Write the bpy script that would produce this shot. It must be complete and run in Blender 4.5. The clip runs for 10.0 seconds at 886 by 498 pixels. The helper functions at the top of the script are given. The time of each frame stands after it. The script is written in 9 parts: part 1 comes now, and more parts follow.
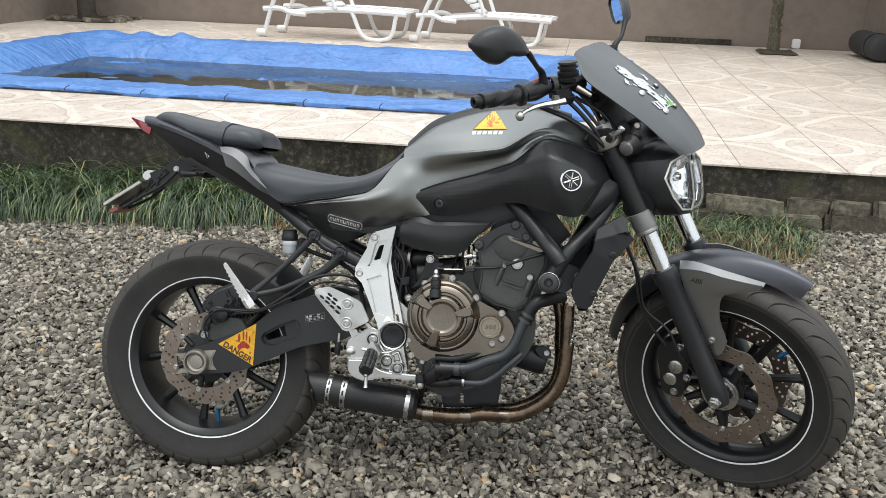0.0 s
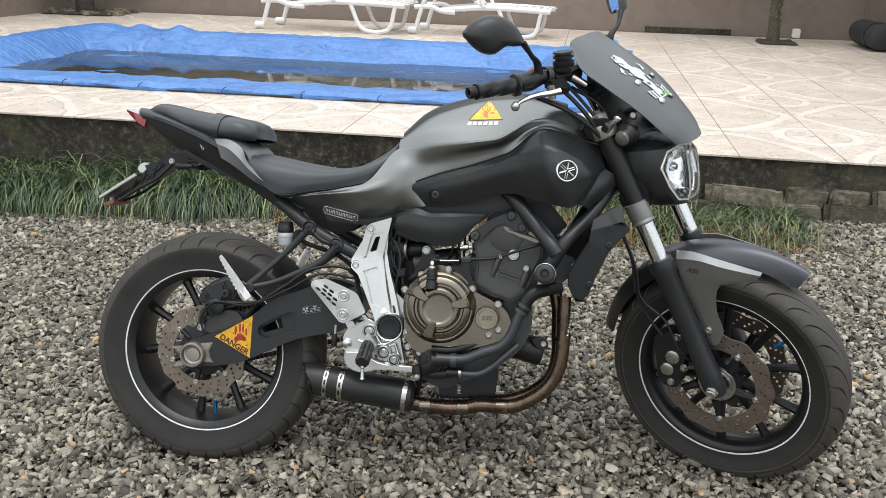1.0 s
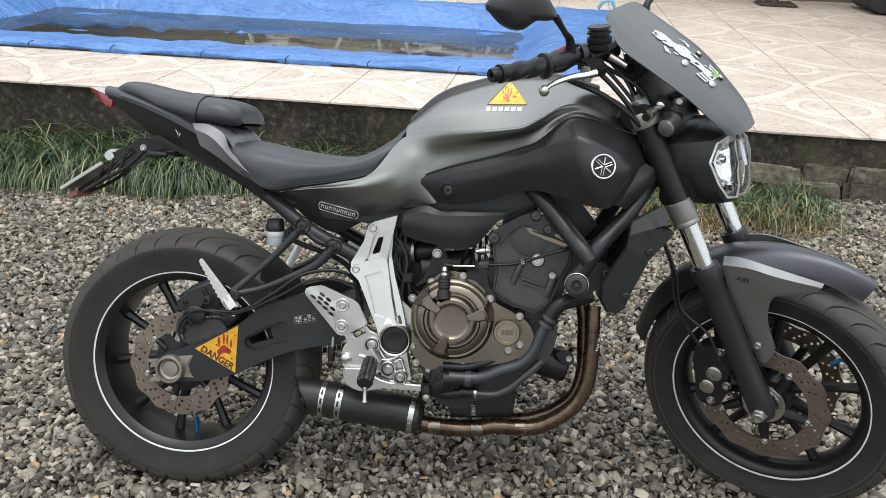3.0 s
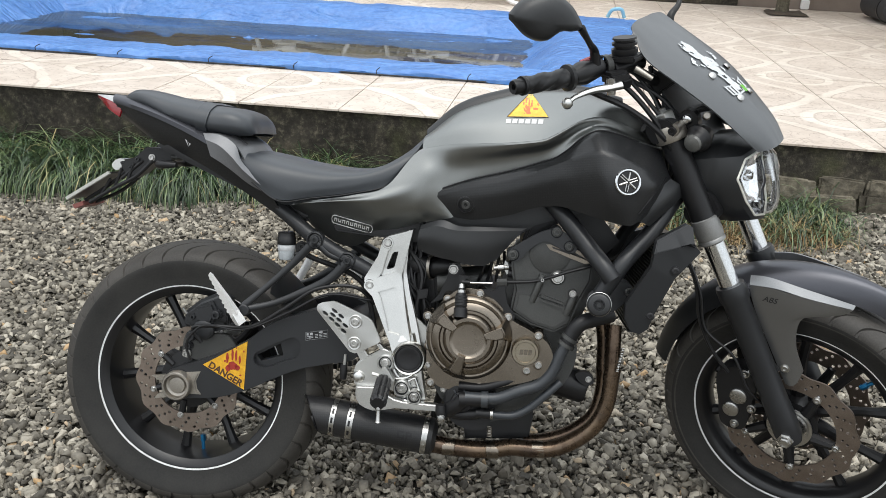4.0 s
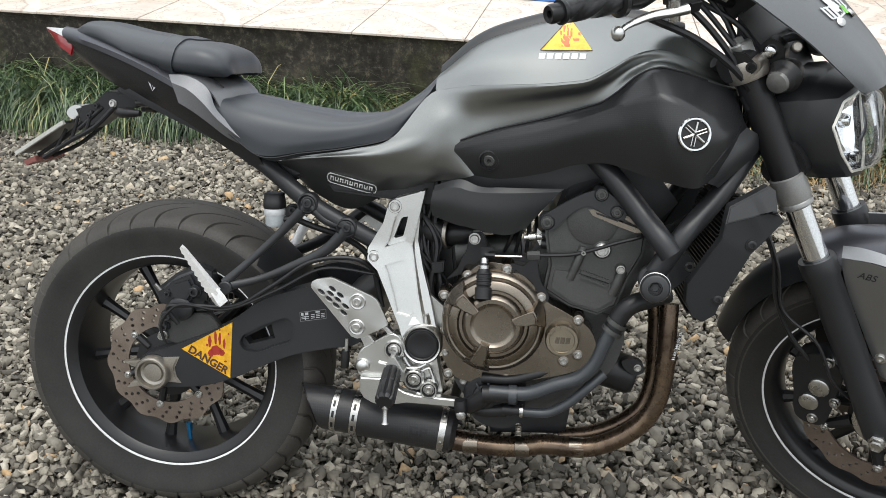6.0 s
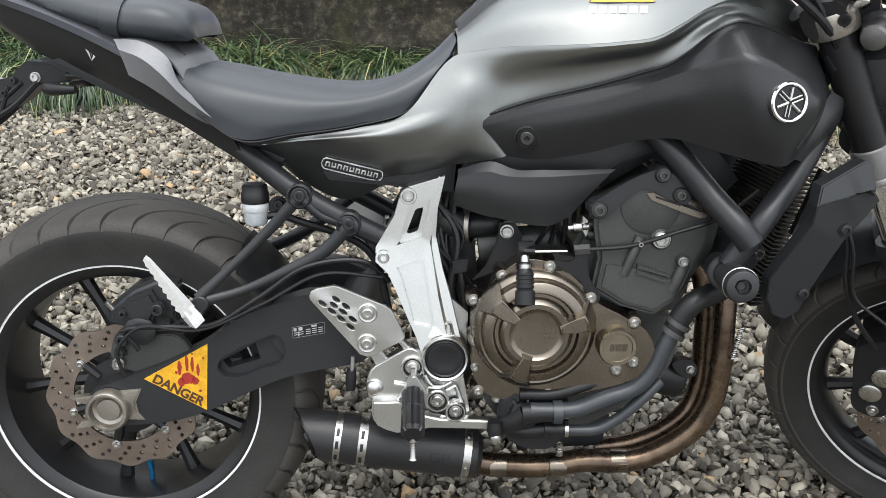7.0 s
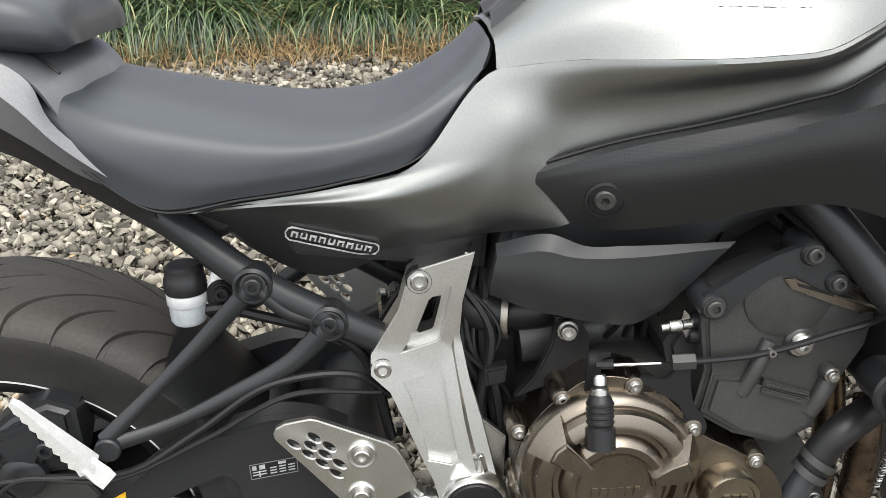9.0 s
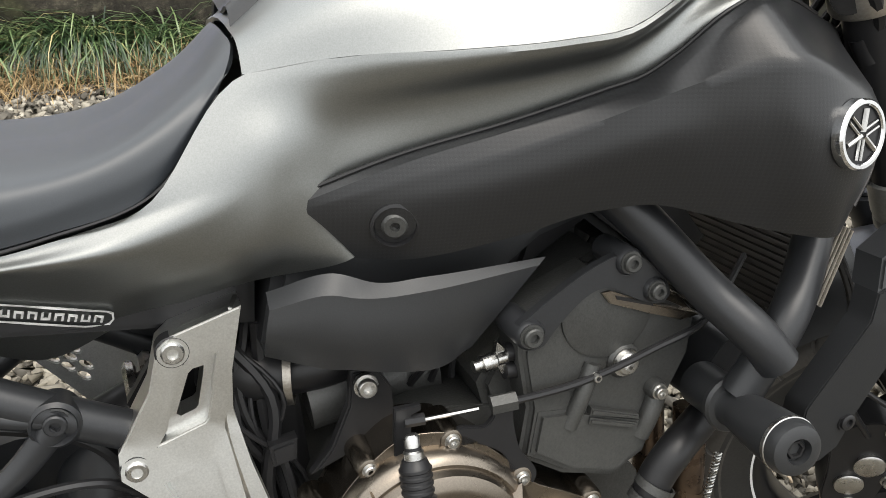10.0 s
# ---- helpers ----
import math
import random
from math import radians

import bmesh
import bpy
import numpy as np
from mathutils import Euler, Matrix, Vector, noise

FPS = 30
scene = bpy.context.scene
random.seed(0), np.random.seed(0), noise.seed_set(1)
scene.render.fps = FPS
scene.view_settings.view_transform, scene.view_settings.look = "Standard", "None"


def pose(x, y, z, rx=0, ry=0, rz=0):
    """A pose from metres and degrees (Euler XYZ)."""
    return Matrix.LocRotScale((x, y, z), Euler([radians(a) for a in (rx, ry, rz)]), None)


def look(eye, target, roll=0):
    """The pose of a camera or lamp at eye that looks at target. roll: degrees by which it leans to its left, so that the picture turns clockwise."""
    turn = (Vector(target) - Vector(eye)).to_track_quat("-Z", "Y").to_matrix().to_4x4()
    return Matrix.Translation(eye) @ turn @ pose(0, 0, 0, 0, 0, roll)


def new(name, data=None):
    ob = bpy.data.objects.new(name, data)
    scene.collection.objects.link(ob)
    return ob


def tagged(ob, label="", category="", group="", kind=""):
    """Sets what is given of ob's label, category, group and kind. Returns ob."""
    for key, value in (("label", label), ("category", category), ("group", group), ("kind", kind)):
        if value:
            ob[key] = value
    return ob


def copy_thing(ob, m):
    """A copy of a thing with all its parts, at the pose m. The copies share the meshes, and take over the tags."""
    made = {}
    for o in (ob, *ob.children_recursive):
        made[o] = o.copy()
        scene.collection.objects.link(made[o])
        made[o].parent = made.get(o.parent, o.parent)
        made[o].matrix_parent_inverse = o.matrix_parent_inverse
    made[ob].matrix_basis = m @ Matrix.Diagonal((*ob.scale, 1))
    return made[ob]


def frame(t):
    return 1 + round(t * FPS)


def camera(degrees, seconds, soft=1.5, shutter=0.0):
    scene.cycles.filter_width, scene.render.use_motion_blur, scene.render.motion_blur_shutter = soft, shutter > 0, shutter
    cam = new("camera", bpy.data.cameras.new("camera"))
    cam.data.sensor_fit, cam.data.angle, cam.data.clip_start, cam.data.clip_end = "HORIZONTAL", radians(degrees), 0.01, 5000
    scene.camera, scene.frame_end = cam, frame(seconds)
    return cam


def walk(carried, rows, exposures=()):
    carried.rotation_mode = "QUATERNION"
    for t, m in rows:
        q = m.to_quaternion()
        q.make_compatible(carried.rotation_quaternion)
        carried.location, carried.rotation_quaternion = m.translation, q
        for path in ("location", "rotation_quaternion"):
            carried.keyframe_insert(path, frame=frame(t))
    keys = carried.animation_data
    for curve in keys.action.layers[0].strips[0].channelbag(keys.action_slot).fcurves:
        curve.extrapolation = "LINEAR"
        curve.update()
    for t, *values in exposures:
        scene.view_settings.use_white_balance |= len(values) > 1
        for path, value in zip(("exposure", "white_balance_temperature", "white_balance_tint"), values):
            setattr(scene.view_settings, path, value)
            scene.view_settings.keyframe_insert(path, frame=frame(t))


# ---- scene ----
cam = camera(54.3, 10.0, soft=0.5)
# the yard's plan: the path was taken in a frame that is turned and tipped a little against the level deck
LEVEL = pose(0, 0, 0, 0, 0, 7.0) @ pose(0, 0, 0, 0, -2.12, 0)
PATH = [
    (0, (0.193, 0.089, 1.332), (0.108, 1.982, 0.692), -0.4),
    (0.5, (0.196, 0.093, 1.33), (0.115, 1.983, 0.682), -0.5),
    (1, (0.205, 0.093, 1.328), (0.118, 1.98, 0.671), -0.7),
    (1.5, (0.216, 0.12, 1.326), (0.121, 2.005, 0.664), -0.8),
    (2, (0.206, 0.205, 1.326), (0.11, 2.079, 0.635), -1.1),
    (2.2, (0.188, 0.239, 1.331), (0.102, 2.109, 0.627), -0.9),
    (3.3, (0.117, 0.428, 1.329), (0.076, 2.28, 0.575), -0.1),
    (3.5, (0.118, 0.444, 1.332), (0.06, 2.294, 0.576), -0.0),
    (4, (0.092, 0.445, 1.328), (0.04, 2.305, 0.595), 0.3),
    (4.5, (0.071, 0.449, 1.325), (0.047, 2.304, 0.577), 0.8),
    (5, (0.056, 0.502, 1.31), (0.054, 2.336, 0.513), 1.0),
    (5.5, (0.089, 0.63, 1.304), (0.004, 2.44, 0.457), -0.2),
    (5.7, (0.118, 0.695, 1.299), (-0.02, 2.495, 0.438), -1.2),
    (6.8, (-0.084, 0.997, 1.231), (-0.002, 2.719, 0.218), 0.3),
    (7, (-0.12, 1.049, 1.223), (0.021, 2.775, 0.224), 0.4),
    (7.5, (-0.164, 1.144, 1.21), (0.097, 2.856, 0.209), 2.1),
    (8, (-0.128, 1.275, 1.194), (0.068, 2.95, 0.118), 0.9),
    (8.5, (-0.084, 1.423, 1.174), (-0.013, 3.067, 0.037), -1.6),
    (9, (-0.145, 1.532, 1.164), (0.072, 3.152, 0.011), 0.84),
    (9.5, (-0.203, 1.618, 1.124), (0.409, 3.182, 0.038), 5.2),
    (10, (-0.116, 1.662, 1.088), (0.612, 3.175, 0.003), 4.45),
]
walk(cam, [(t, LEVEL @ look(eye, target, roll)) for t, eye, target, roll in PATH], [(0, 0.02, 6380, 8.5), (5.0, 0.04, 6380, 8.5), (5.7, 0.1, 6400, 8.5), (6.8, 0.40, 6330, 9.5), (8.5, 0.56, 6450, 8.8), (10, 0.58, 6720, 9.5)])

# ---------------------------------------------------------------- daylight under a bright overcast sky
world = bpy.data.worlds.new("overcast_sky")
scene.world = world
world.use_nodes = True
wn, wl = world.node_tree.nodes, world.node_tree.links
sky = wn.new("ShaderNodeTexSky")
sky.sky_type, sky.sun_disc = "NISHITA", False
sky.sun_elevation, sky.sun_rotation = radians(72), radians(200)
sky.dust_density, sky.air_density, sky.ozone_density = 6.0, 1.0, 1.0
# cloud cover: over twice as bright overhead than at the horizon
way_up = wn.new("ShaderNodeSeparateXYZ")
wl.new(wn.new("ShaderNodeTexCoord").outputs["Generated"], way_up.inputs[0])
rise = wn.new("ShaderNodeMapRange")
rise.inputs[1].default_value, rise.inputs[2].default_value, rise.inputs[3].default_value, rise.inputs[4].default_value = 0.0, 1.0, 0.43, 1.0
wl.new(way_up.outputs[2], rise.inputs[0])
cloud = wn.new("ShaderNodeMix")
cloud.data_type, cloud.blend_type = "RGBA", "MULTIPLY"
cloud.inputs[0].default_value = 1.0
cloud.inputs[6].default_value = (14.6, 15.0, 15.2, 1)
wl.new(rise.outputs[0], cloud.inputs[7])
grey = wn.new("ShaderNodeMix")
grey.data_type = "RGBA"
grey.inputs[0].default_value = 0.78
wl.new(sky.outputs[0], grey.inputs[6])
wl.new(cloud.outputs[2], grey.inputs[7])
wl.new(grey.outputs[2], wn["Background"].inputs["Color"])
wn["Background"].inputs["Strength"].default_value = 0.155
sun = new("sun", bpy.data.lights.new("sun", "SUN"))
sun.data.energy, sun.data.angle, sun.data.color = 1.25, radians(40), (1.0, 0.98, 0.94)
sun.matrix_basis = look((0, 0, 10), (-1.0, 3.2, 0))
scene.view_settings.exposure = 0.0

# ---------------------------------------------------------------- materials
def node_mat(name):
    m = bpy.data.materials.new(name)
    m.use_nodes = True
    nt = m.node_tree
    return m, nt.nodes, nt.links, nt.nodes["Principled BSDF"]


def noise_node(nodes, links, coord, scale, detail=4.0, rough=0.55):
    n = nodes.new("ShaderNodeTexNoise")
    n.inputs["Scale"].default_value, n.inputs["Detail"].default_value, n.inputs["Roughness"].default_value = scale, detail, rough
    links.new(coord, n.inputs["Vector"])
    return n.outputs["Fac"]


def ramp(nodes, links, fac, stops):
    r = nodes.new("ShaderNodeValToRGB")
    els = r.color_ramp.elements
    while len(els) < len(stops):
        els.new(0.5)
    for e, (p, c) in zip(els, stops):
        e.position, e.color = p, (*c, 1) if len(c) == 3 else c
    links.new(fac, r.inputs["Fac"])
    return r.outputs["Color"]


def mix(nodes, links, fac, a, b, mode="MIX"):
    m = nodes.new("ShaderNodeMix")
    m.data_type, m.blend_type = "RGBA", mode
    for sock, v in ((m.inputs[0], fac), (m.inputs[6], a), (m.inputs[7], b)):
        if isinstance(v, (int, float)):
            sock.default_value = v
        elif isinstance(v, tuple):
            sock.default_value = (*v, 1)
        else:
            links.new(v, sock)
    return m.outputs[2]


def maths(nodes, links, op, a, b=0.0, c=0.0):
    m = nodes.new("ShaderNodeMath")
    m.operation = op
    for sock, v in zip(m.inputs, (a, b, c)):
        if isinstance(v, (int, float)):
            sock.default_value = v
        else:
            links.new(v, sock)
    return m.outputs[0]


def surface(name, a, b, rough=0.5, metal=0.0, big=6.0, fine=180.0, bump=0.1, spread=0.08, coat=0.0, dist=0.002, spec=0.5):
    """Two-scale colour between a and b, uneven gloss and a fine relief."""
    m, nodes, links, p = node_mat(name)
    co = nodes.new("ShaderNodeTexCoord").outputs["Object"]
    f1 = noise_node(nodes, links, co, big, 5)
    f2 = noise_node(nodes, links, co, fine, 3)
    c1 = ramp(nodes, links, f1, [(0.3, a), (0.7, b)])
    c2 = mix(nodes, links, 0.25, c1, ramp(nodes, links, f2, [(0.3, tuple(x * 0.7 for x in a)), (0.7, tuple(min(1, x * 1.25) for x in b))]))
    links.new(c2, p.inputs["Base Color"])
    links.new(maths(nodes, links, "MULTIPLY_ADD", f1, spread * 2, rough - spread), p.inputs["Roughness"])
    p.inputs["Metallic"].default_value = metal
    p.inputs["Coat Weight"].default_value = coat
    p.inputs["Specular IOR Level"].default_value = spec
    if bump:
        bn = nodes.new("ShaderNodeBump")
        bn.inputs["Strength"].default_value, bn.inputs["Distance"].default_value = bump, dist
        links.new(f2, bn.inputs["Height"])
        links.new(bn.outputs[0], p.inputs["Normal"])
    return m


def island_mat(name, stops, rough=0.8, grain=0.0, dirt=None):
    """Each loose piece of a mesh takes a colour of its own."""
    m, nodes, links, p = node_mat(name)
    geo = nodes.new("ShaderNodeNewGeometry")
    co = nodes.new("ShaderNodeTexCoord").outputs["Object"]
    col = ramp(nodes, links, geo.outputs["Random Per Island"], stops)
    if grain:
        g = noise_node(nodes, links, co, grain, 3)
        col = mix(nodes, links, 0.55, col, ramp(nodes, links, g, [(0.3, (0.6, 0.6, 0.58)), (0.7, (1.1, 1.1, 1.1))]), "MULTIPLY")
    if dirt:
        d = noise_node(nodes, links, co, dirt, 4)
        col = mix(nodes, links, 0.5, col, ramp(nodes, links, d, [(0.35, (0.62, 0.58, 0.52)), (0.65, (1, 1, 1))]), "MULTIPLY")
    links.new(col, p.inputs["Base Color"])
    p.inputs["Roughness"].default_value = rough
    return m


def plain(name, col, rough=0.5, metal=0.0, **kw):
    return surface(name, tuple(x * 0.88 for x in col), tuple(min(1, x * 1.1) for x in col), rough, metal, **kw)


M_SILVER = plain("grey_metallic_paint", (0.252, 0.26, 0.255), 0.37, 0.93, big=3, fine=900, bump=0.02, spread=0.03)
M_MATT = plain("matt_black_plastic", (0.020, 0.021, 0.0225), 0.38, big=9, fine=700, bump=0.12, dist=0.0006, spec=0.46)
M_BLACK = plain("satin_black_metal", (0.012, 0.012, 0.013), 0.38, 0.0, big=9, fine=300, bump=0.08, dist=0.0006, spec=0.35)
M_FRAME = plain("black_frame_paint", (0.020, 0.021, 0.023), 0.36, 0.1, big=9, fine=500, bump=0.05, dist=0.0005, spec=0.42)
M_ENGINE = surface("dark_engine_casting", (0.046, 0.047, 0.046), (0.072, 0.073, 0.070), 0.44, 0.5, big=14, fine=420, bump=0.3, dist=0.001)
M_BRONZE = surface("bronze_engine_paint", (0.175, 0.152, 0.125), (0.240, 0.208, 0.172), 0.27, 1.0, big=12, fine=700, bump=0.06, dist=0.0005)
M_ALU = surface("cast_aluminium", (0.54, 0.54, 0.525), (0.63, 0.63, 0.61), 0.32, 1.0, big=12, fine=600, bump=0.02, dist=0.0004)
M_STEEL = surface("bright_steel", (0.40, 0.40, 0.39), (0.56, 0.55, 0.53), 0.28, 1.0, big=30, fine=500, bump=0.05)
M_CHROME = plain("chrome", (0.72, 0.73, 0.74), 0.10, 1.0, big=8, fine=300, bump=0.0)
M_DISC = surface("worn_brake_disc_steel", (0.17, 0.135, 0.11), (0.26, 0.215, 0.18), 0.44, 0.8, big=22, fine=500, bump=0.1, dist=0.0005)
M_RUBBER = surface("tyre_rubber", (0.018, 0.018, 0.0175), (0.033, 0.032, 0.030), 0.58, big=12, fine=260, bump=0.12, dist=0.0008, spec=0.25)
M_TREAD = surface("dusty_worn_tread", (0.032, 0.030, 0.0275), (0.062, 0.057, 0.051), 0.60, big=9, fine=260, bump=0.15, dist=0.0008, spec=0.35)
M_HOSE = plain("hose_rubber", (0.011, 0.011, 0.012), 0.42, big=20, fine=300, bump=0.1, dist=0.0006, spec=0.38)
M_SEAT = plain("seat_vinyl", (0.030, 0.0345, 0.0405), 0.42, big=8, fine=1100, bump=0.14, dist=0.0004, spec=0.62)
M_RIM = plain("black_wheel_paint", (0.013, 0.013, 0.014), 0.3, 0.2, big=8, fine=300, bump=0.03)
M_STRIPE = plain("white_rim_tape", (0.75, 0.75, 0.75), 0.35, big=30, fine=200, bump=0.0)
M_RED = plain("red_tail_lens", (0.23, 0.008, 0.014), 0.15, big=20, fine=200, bump=0.0, coat=0.6)
M_BLUE = plain("anodised_blue", (0.02, 0.17, 0.36), 0.3, 0.7, big=20)
M_FINEPRINT = plain("faint_print", (0.17, 0.175, 0.18), 0.5, big=20, bump=0.0)
M_SLATE = plain("slate_metallic_paint", (0.075, 0.077, 0.088), 0.33, 0.7, big=4, fine=800, bump=0.02)
M_DULL = surface("dull_cast_metal", (0.28, 0.26, 0.23), (0.42, 0.39, 0.345), 0.38, 0.9, big=18, fine=400, bump=0.1)
M_POLISH = plain("polished_aluminium", (0.86, 0.86, 0.85), 0.34, 0.35, big=20, fine=300, bump=0.03)
M_WHITE = plain("white_print", (0.75, 0.75, 0.74), 0.5, big=20, bump=0.0)
M_GREYPRINT = plain("grey_print", (0.38, 0.39, 0.40), 0.5, big=20, bump=0.0)
M_YELLOW = surface("yellow_sticker", (0.50, 0.24, 0.012), (0.74, 0.42, 0.02), 0.35, big=55, bump=0.0)
M_REDPRINT = plain("dark_red_print", (0.30, 0.025, 0.015), 0.4, big=60, bump=0.0)
M_DARKPRINT = plain("dark_brown_print", (0.06, 0.025, 0.012), 0.45, big=60, bump=0.0)
M_GREEN = plain("green_print", (0.12, 0.42, 0.03), 0.4, big=60, bump=0.0)
M_MIRRORGLASS = plain("mirror_glass", (0.8, 0.8, 0.8), 0.02, 1.0, bump=0.0, spread=0.0)
M_SCREEN = plain("smoked_screen_plastic", (0.075, 0.08, 0.085), 0.36, big=5, fine=400, bump=0.02)
M_SOIL = surface("dark_soil", (0.035, 0.027, 0.02), (0.07, 0.055, 0.04), 0.95, big=8, fine=90, bump=0.6, dist=0.01)
M_PLASTIC = surface("white_garden_plastic", (0.72, 0.72, 0.71), (0.80, 0.80, 0.79), 0.38, big=5, fine=120, bump=0.04)
M_RUBBERGREY = plain("faded_black_rubber", (0.03, 0.03, 0.032), 0.7, big=8, fine=120, bump=0.2)


def heat_metal():
    """Exhaust steel browned by heat, in bands along the pipe."""
    m, nodes, links, p = node_mat("heat_stained_steel")
    co = nodes.new("ShaderNodeTexCoord").outputs["Object"]
    f1 = noise_node(nodes, links, co, 9, 4)
    f2 = noise_node(nodes, links, co, 70, 3)
    c = ramp(nodes, links, f1, [(0.25, (0.04, 0.030, 0.025)), (0.45, (0.085, 0.058, 0.042)), (0.6, (0.17, 0.12, 0.08)), (0.8, (0.07, 0.052, 0.044))])
    links.new(mix(nodes, links, 0.15, c, ramp(nodes, links, f2, [(0.3, (0.05, 0.04, 0.03)), (0.7, (0.32, 0.26, 0.2))])), p.inputs["Base Color"])
    p.inputs["Metallic"].default_value = 0.9
    links.new(maths(nodes, links, "MULTIPLY_ADD", f2, 0.2, 0.18), p.inputs["Roughness"])
    return m


def carbon_mat(name, base, scale, rough=0.36):
    """Woven carbon-look film: a fine diagonal twill in gloss and relief."""
    m, nodes, links, p = node_mat(name)
    co = nodes.new("ShaderNodeTexCoord").outputs["Object"]
    mp = nodes.new("ShaderNodeMapping")
    mp.inputs["Rotation"].default_value = (0, radians(45), 0)
    mp.inputs["Scale"].default_value = (1, 0.001, 1)
    links.new(co, mp.inputs["Vector"])
    ch = nodes.new("ShaderNodeTexChecker")
    ch.inputs["Scale"].default_value = scale
    links.new(mp.outputs[0], ch.inputs["Vector"])
    n = noise_node(nodes, links, co, 5, 3)
    c = mix(nodes, links, ch.outputs["Fac"], tuple(x * 0.9 for x in base), tuple(x * 1.1 for x in base))
    links.new(c, p.inputs["Base Color"])
    p.inputs["Specular IOR Level"].default_value = 0.42
    links.new(maths(nodes, links, "MULTIPLY_ADD", n, 0.12, rough - 0.05), p.inputs["Roughness"])
    bn = nodes.new("ShaderNodeBump")
    bn.inputs["Strength"].default_value, bn.inputs["Distance"].default_value = 0.25, 0.0006
    links.new(ch.outputs["Fac"], bn.inputs["Height"])
    links.new(bn.outputs[0], p.inputs["Normal"])
    return m


M_HEAT = heat_metal()
M_CARBON = carbon_mat("carbon_look_film", (0.015, 0.0155, 0.0165), 420, 0.29)
M_CARBONCAN = carbon_mat("carbon_muffler_sleeve", (0.015, 0.015, 0.016), 300, 0.4)


def lens_mat():
    """Thin clear plastic: see-through, with a sharp gloss."""
    m, nodes, links, p = node_mat("clear_lens")
    tr, gl, mx, fr = nodes.new("ShaderNodeBsdfTransparent"), nodes.new("ShaderNodeBsdfGlossy"), nodes.new("ShaderNodeMixShader"), nodes.new("ShaderNodeFresnel")
    tr.inputs["Color"].default_value = (0.94, 0.95, 0.96, 1)
    gl.inputs["Roughness"].default_value = 0.03
    fr.inputs["IOR"].default_value = 1.45
    links.new(fr.outputs[0], mx.inputs[0])
    links.new(tr.outputs[0], mx.inputs[1])
    links.new(gl.outputs[0], mx.inputs[2])
    links.new(mx.outputs[0], nodes["Material Output"].inputs["Surface"])
    return m


M_LENS = lens_mat()
M_TRANSLUCENT = plain("milky_reservoir_plastic", (0.42, 0.45, 0.47), 0.35, big=20, bump=0.0)

M_CHIP = island_mat("stone_chips", [(0.0, (0.056, 0.050, 0.040)), (0.25, (0.128, 0.115, 0.093)), (0.55, (0.228, 0.207, 0.169)), (0.82, (0.335, 0.307, 0.252)), (0.975, (0.50, 0.46, 0.385)), (1.0, (0.46, 0.30, 0.15))], 0.72, 90, 1.2)
M_BLADE = island_mat("grass_blades", [(0.0, (0.009, 0.021, 0.008)), (0.4, (0.026, 0.054, 0.019)), (0.72, (0.072, 0.118, 0.044)), (0.93, (0.19, 0.245, 0.11)), (1.0, (0.38, 0.31, 0.145))], 0.32)
M_STRAW = island_mat("dry_grass", [(0.0, (0.16, 0.10, 0.045)), (0.5, (0.30, 0.20, 0.09)), (1.0, (0.42, 0.31, 0.16))], 0.8)


def gravel_bed():
    """Packed chips, too small to build one by one away from the walk."""
    m, nodes, links, p = node_mat("gravel_bed")
    co = nodes.new("ShaderNodeTexCoord").outputs["Object"]
    vo = nodes.new("ShaderNodeTexVoronoi")
    vo.inputs["Scale"].default_value = 46
    links.new(co, vo.inputs["Vector"])
    sp = nodes.new("ShaderNodeSeparateColor")
    links.new(vo.outputs["Color"], sp.inputs[0])
    c = ramp(nodes, links, sp.outputs[0], [(0.0, (0.050, 0.045, 0.036)), (0.3, (0.115, 0.103, 0.084)), (0.7, (0.235, 0.213, 0.174)), (1.0, (0.37, 0.34, 0.28))])
    # shade in the gaps is put into the colour: cells darken outwards
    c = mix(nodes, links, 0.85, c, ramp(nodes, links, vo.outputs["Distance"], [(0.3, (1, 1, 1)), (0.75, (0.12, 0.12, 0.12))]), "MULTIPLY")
    c = mix(nodes, links, 0.4, c, ramp(nodes, links, noise_node(nodes, links, co, 1.2, 4), [(0.35, (0.62, 0.58, 0.52)), (0.65, (1, 1, 1))]), "MULTIPLY")
    links.new(c, p.inputs["Base Color"])
    p.inputs["Roughness"].default_value = 0.9
    bn = nodes.new("ShaderNodeBump")
    bn.invert = True
    bn.inputs["Strength"].default_value, bn.inputs["Distance"].default_value = 0.9, 0.012
    links.new(vo.outputs["Distance"], bn.inputs["Height"])
    links.new(bn.outputs[0], p.inputs["Normal"])
    return m


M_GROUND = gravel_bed()


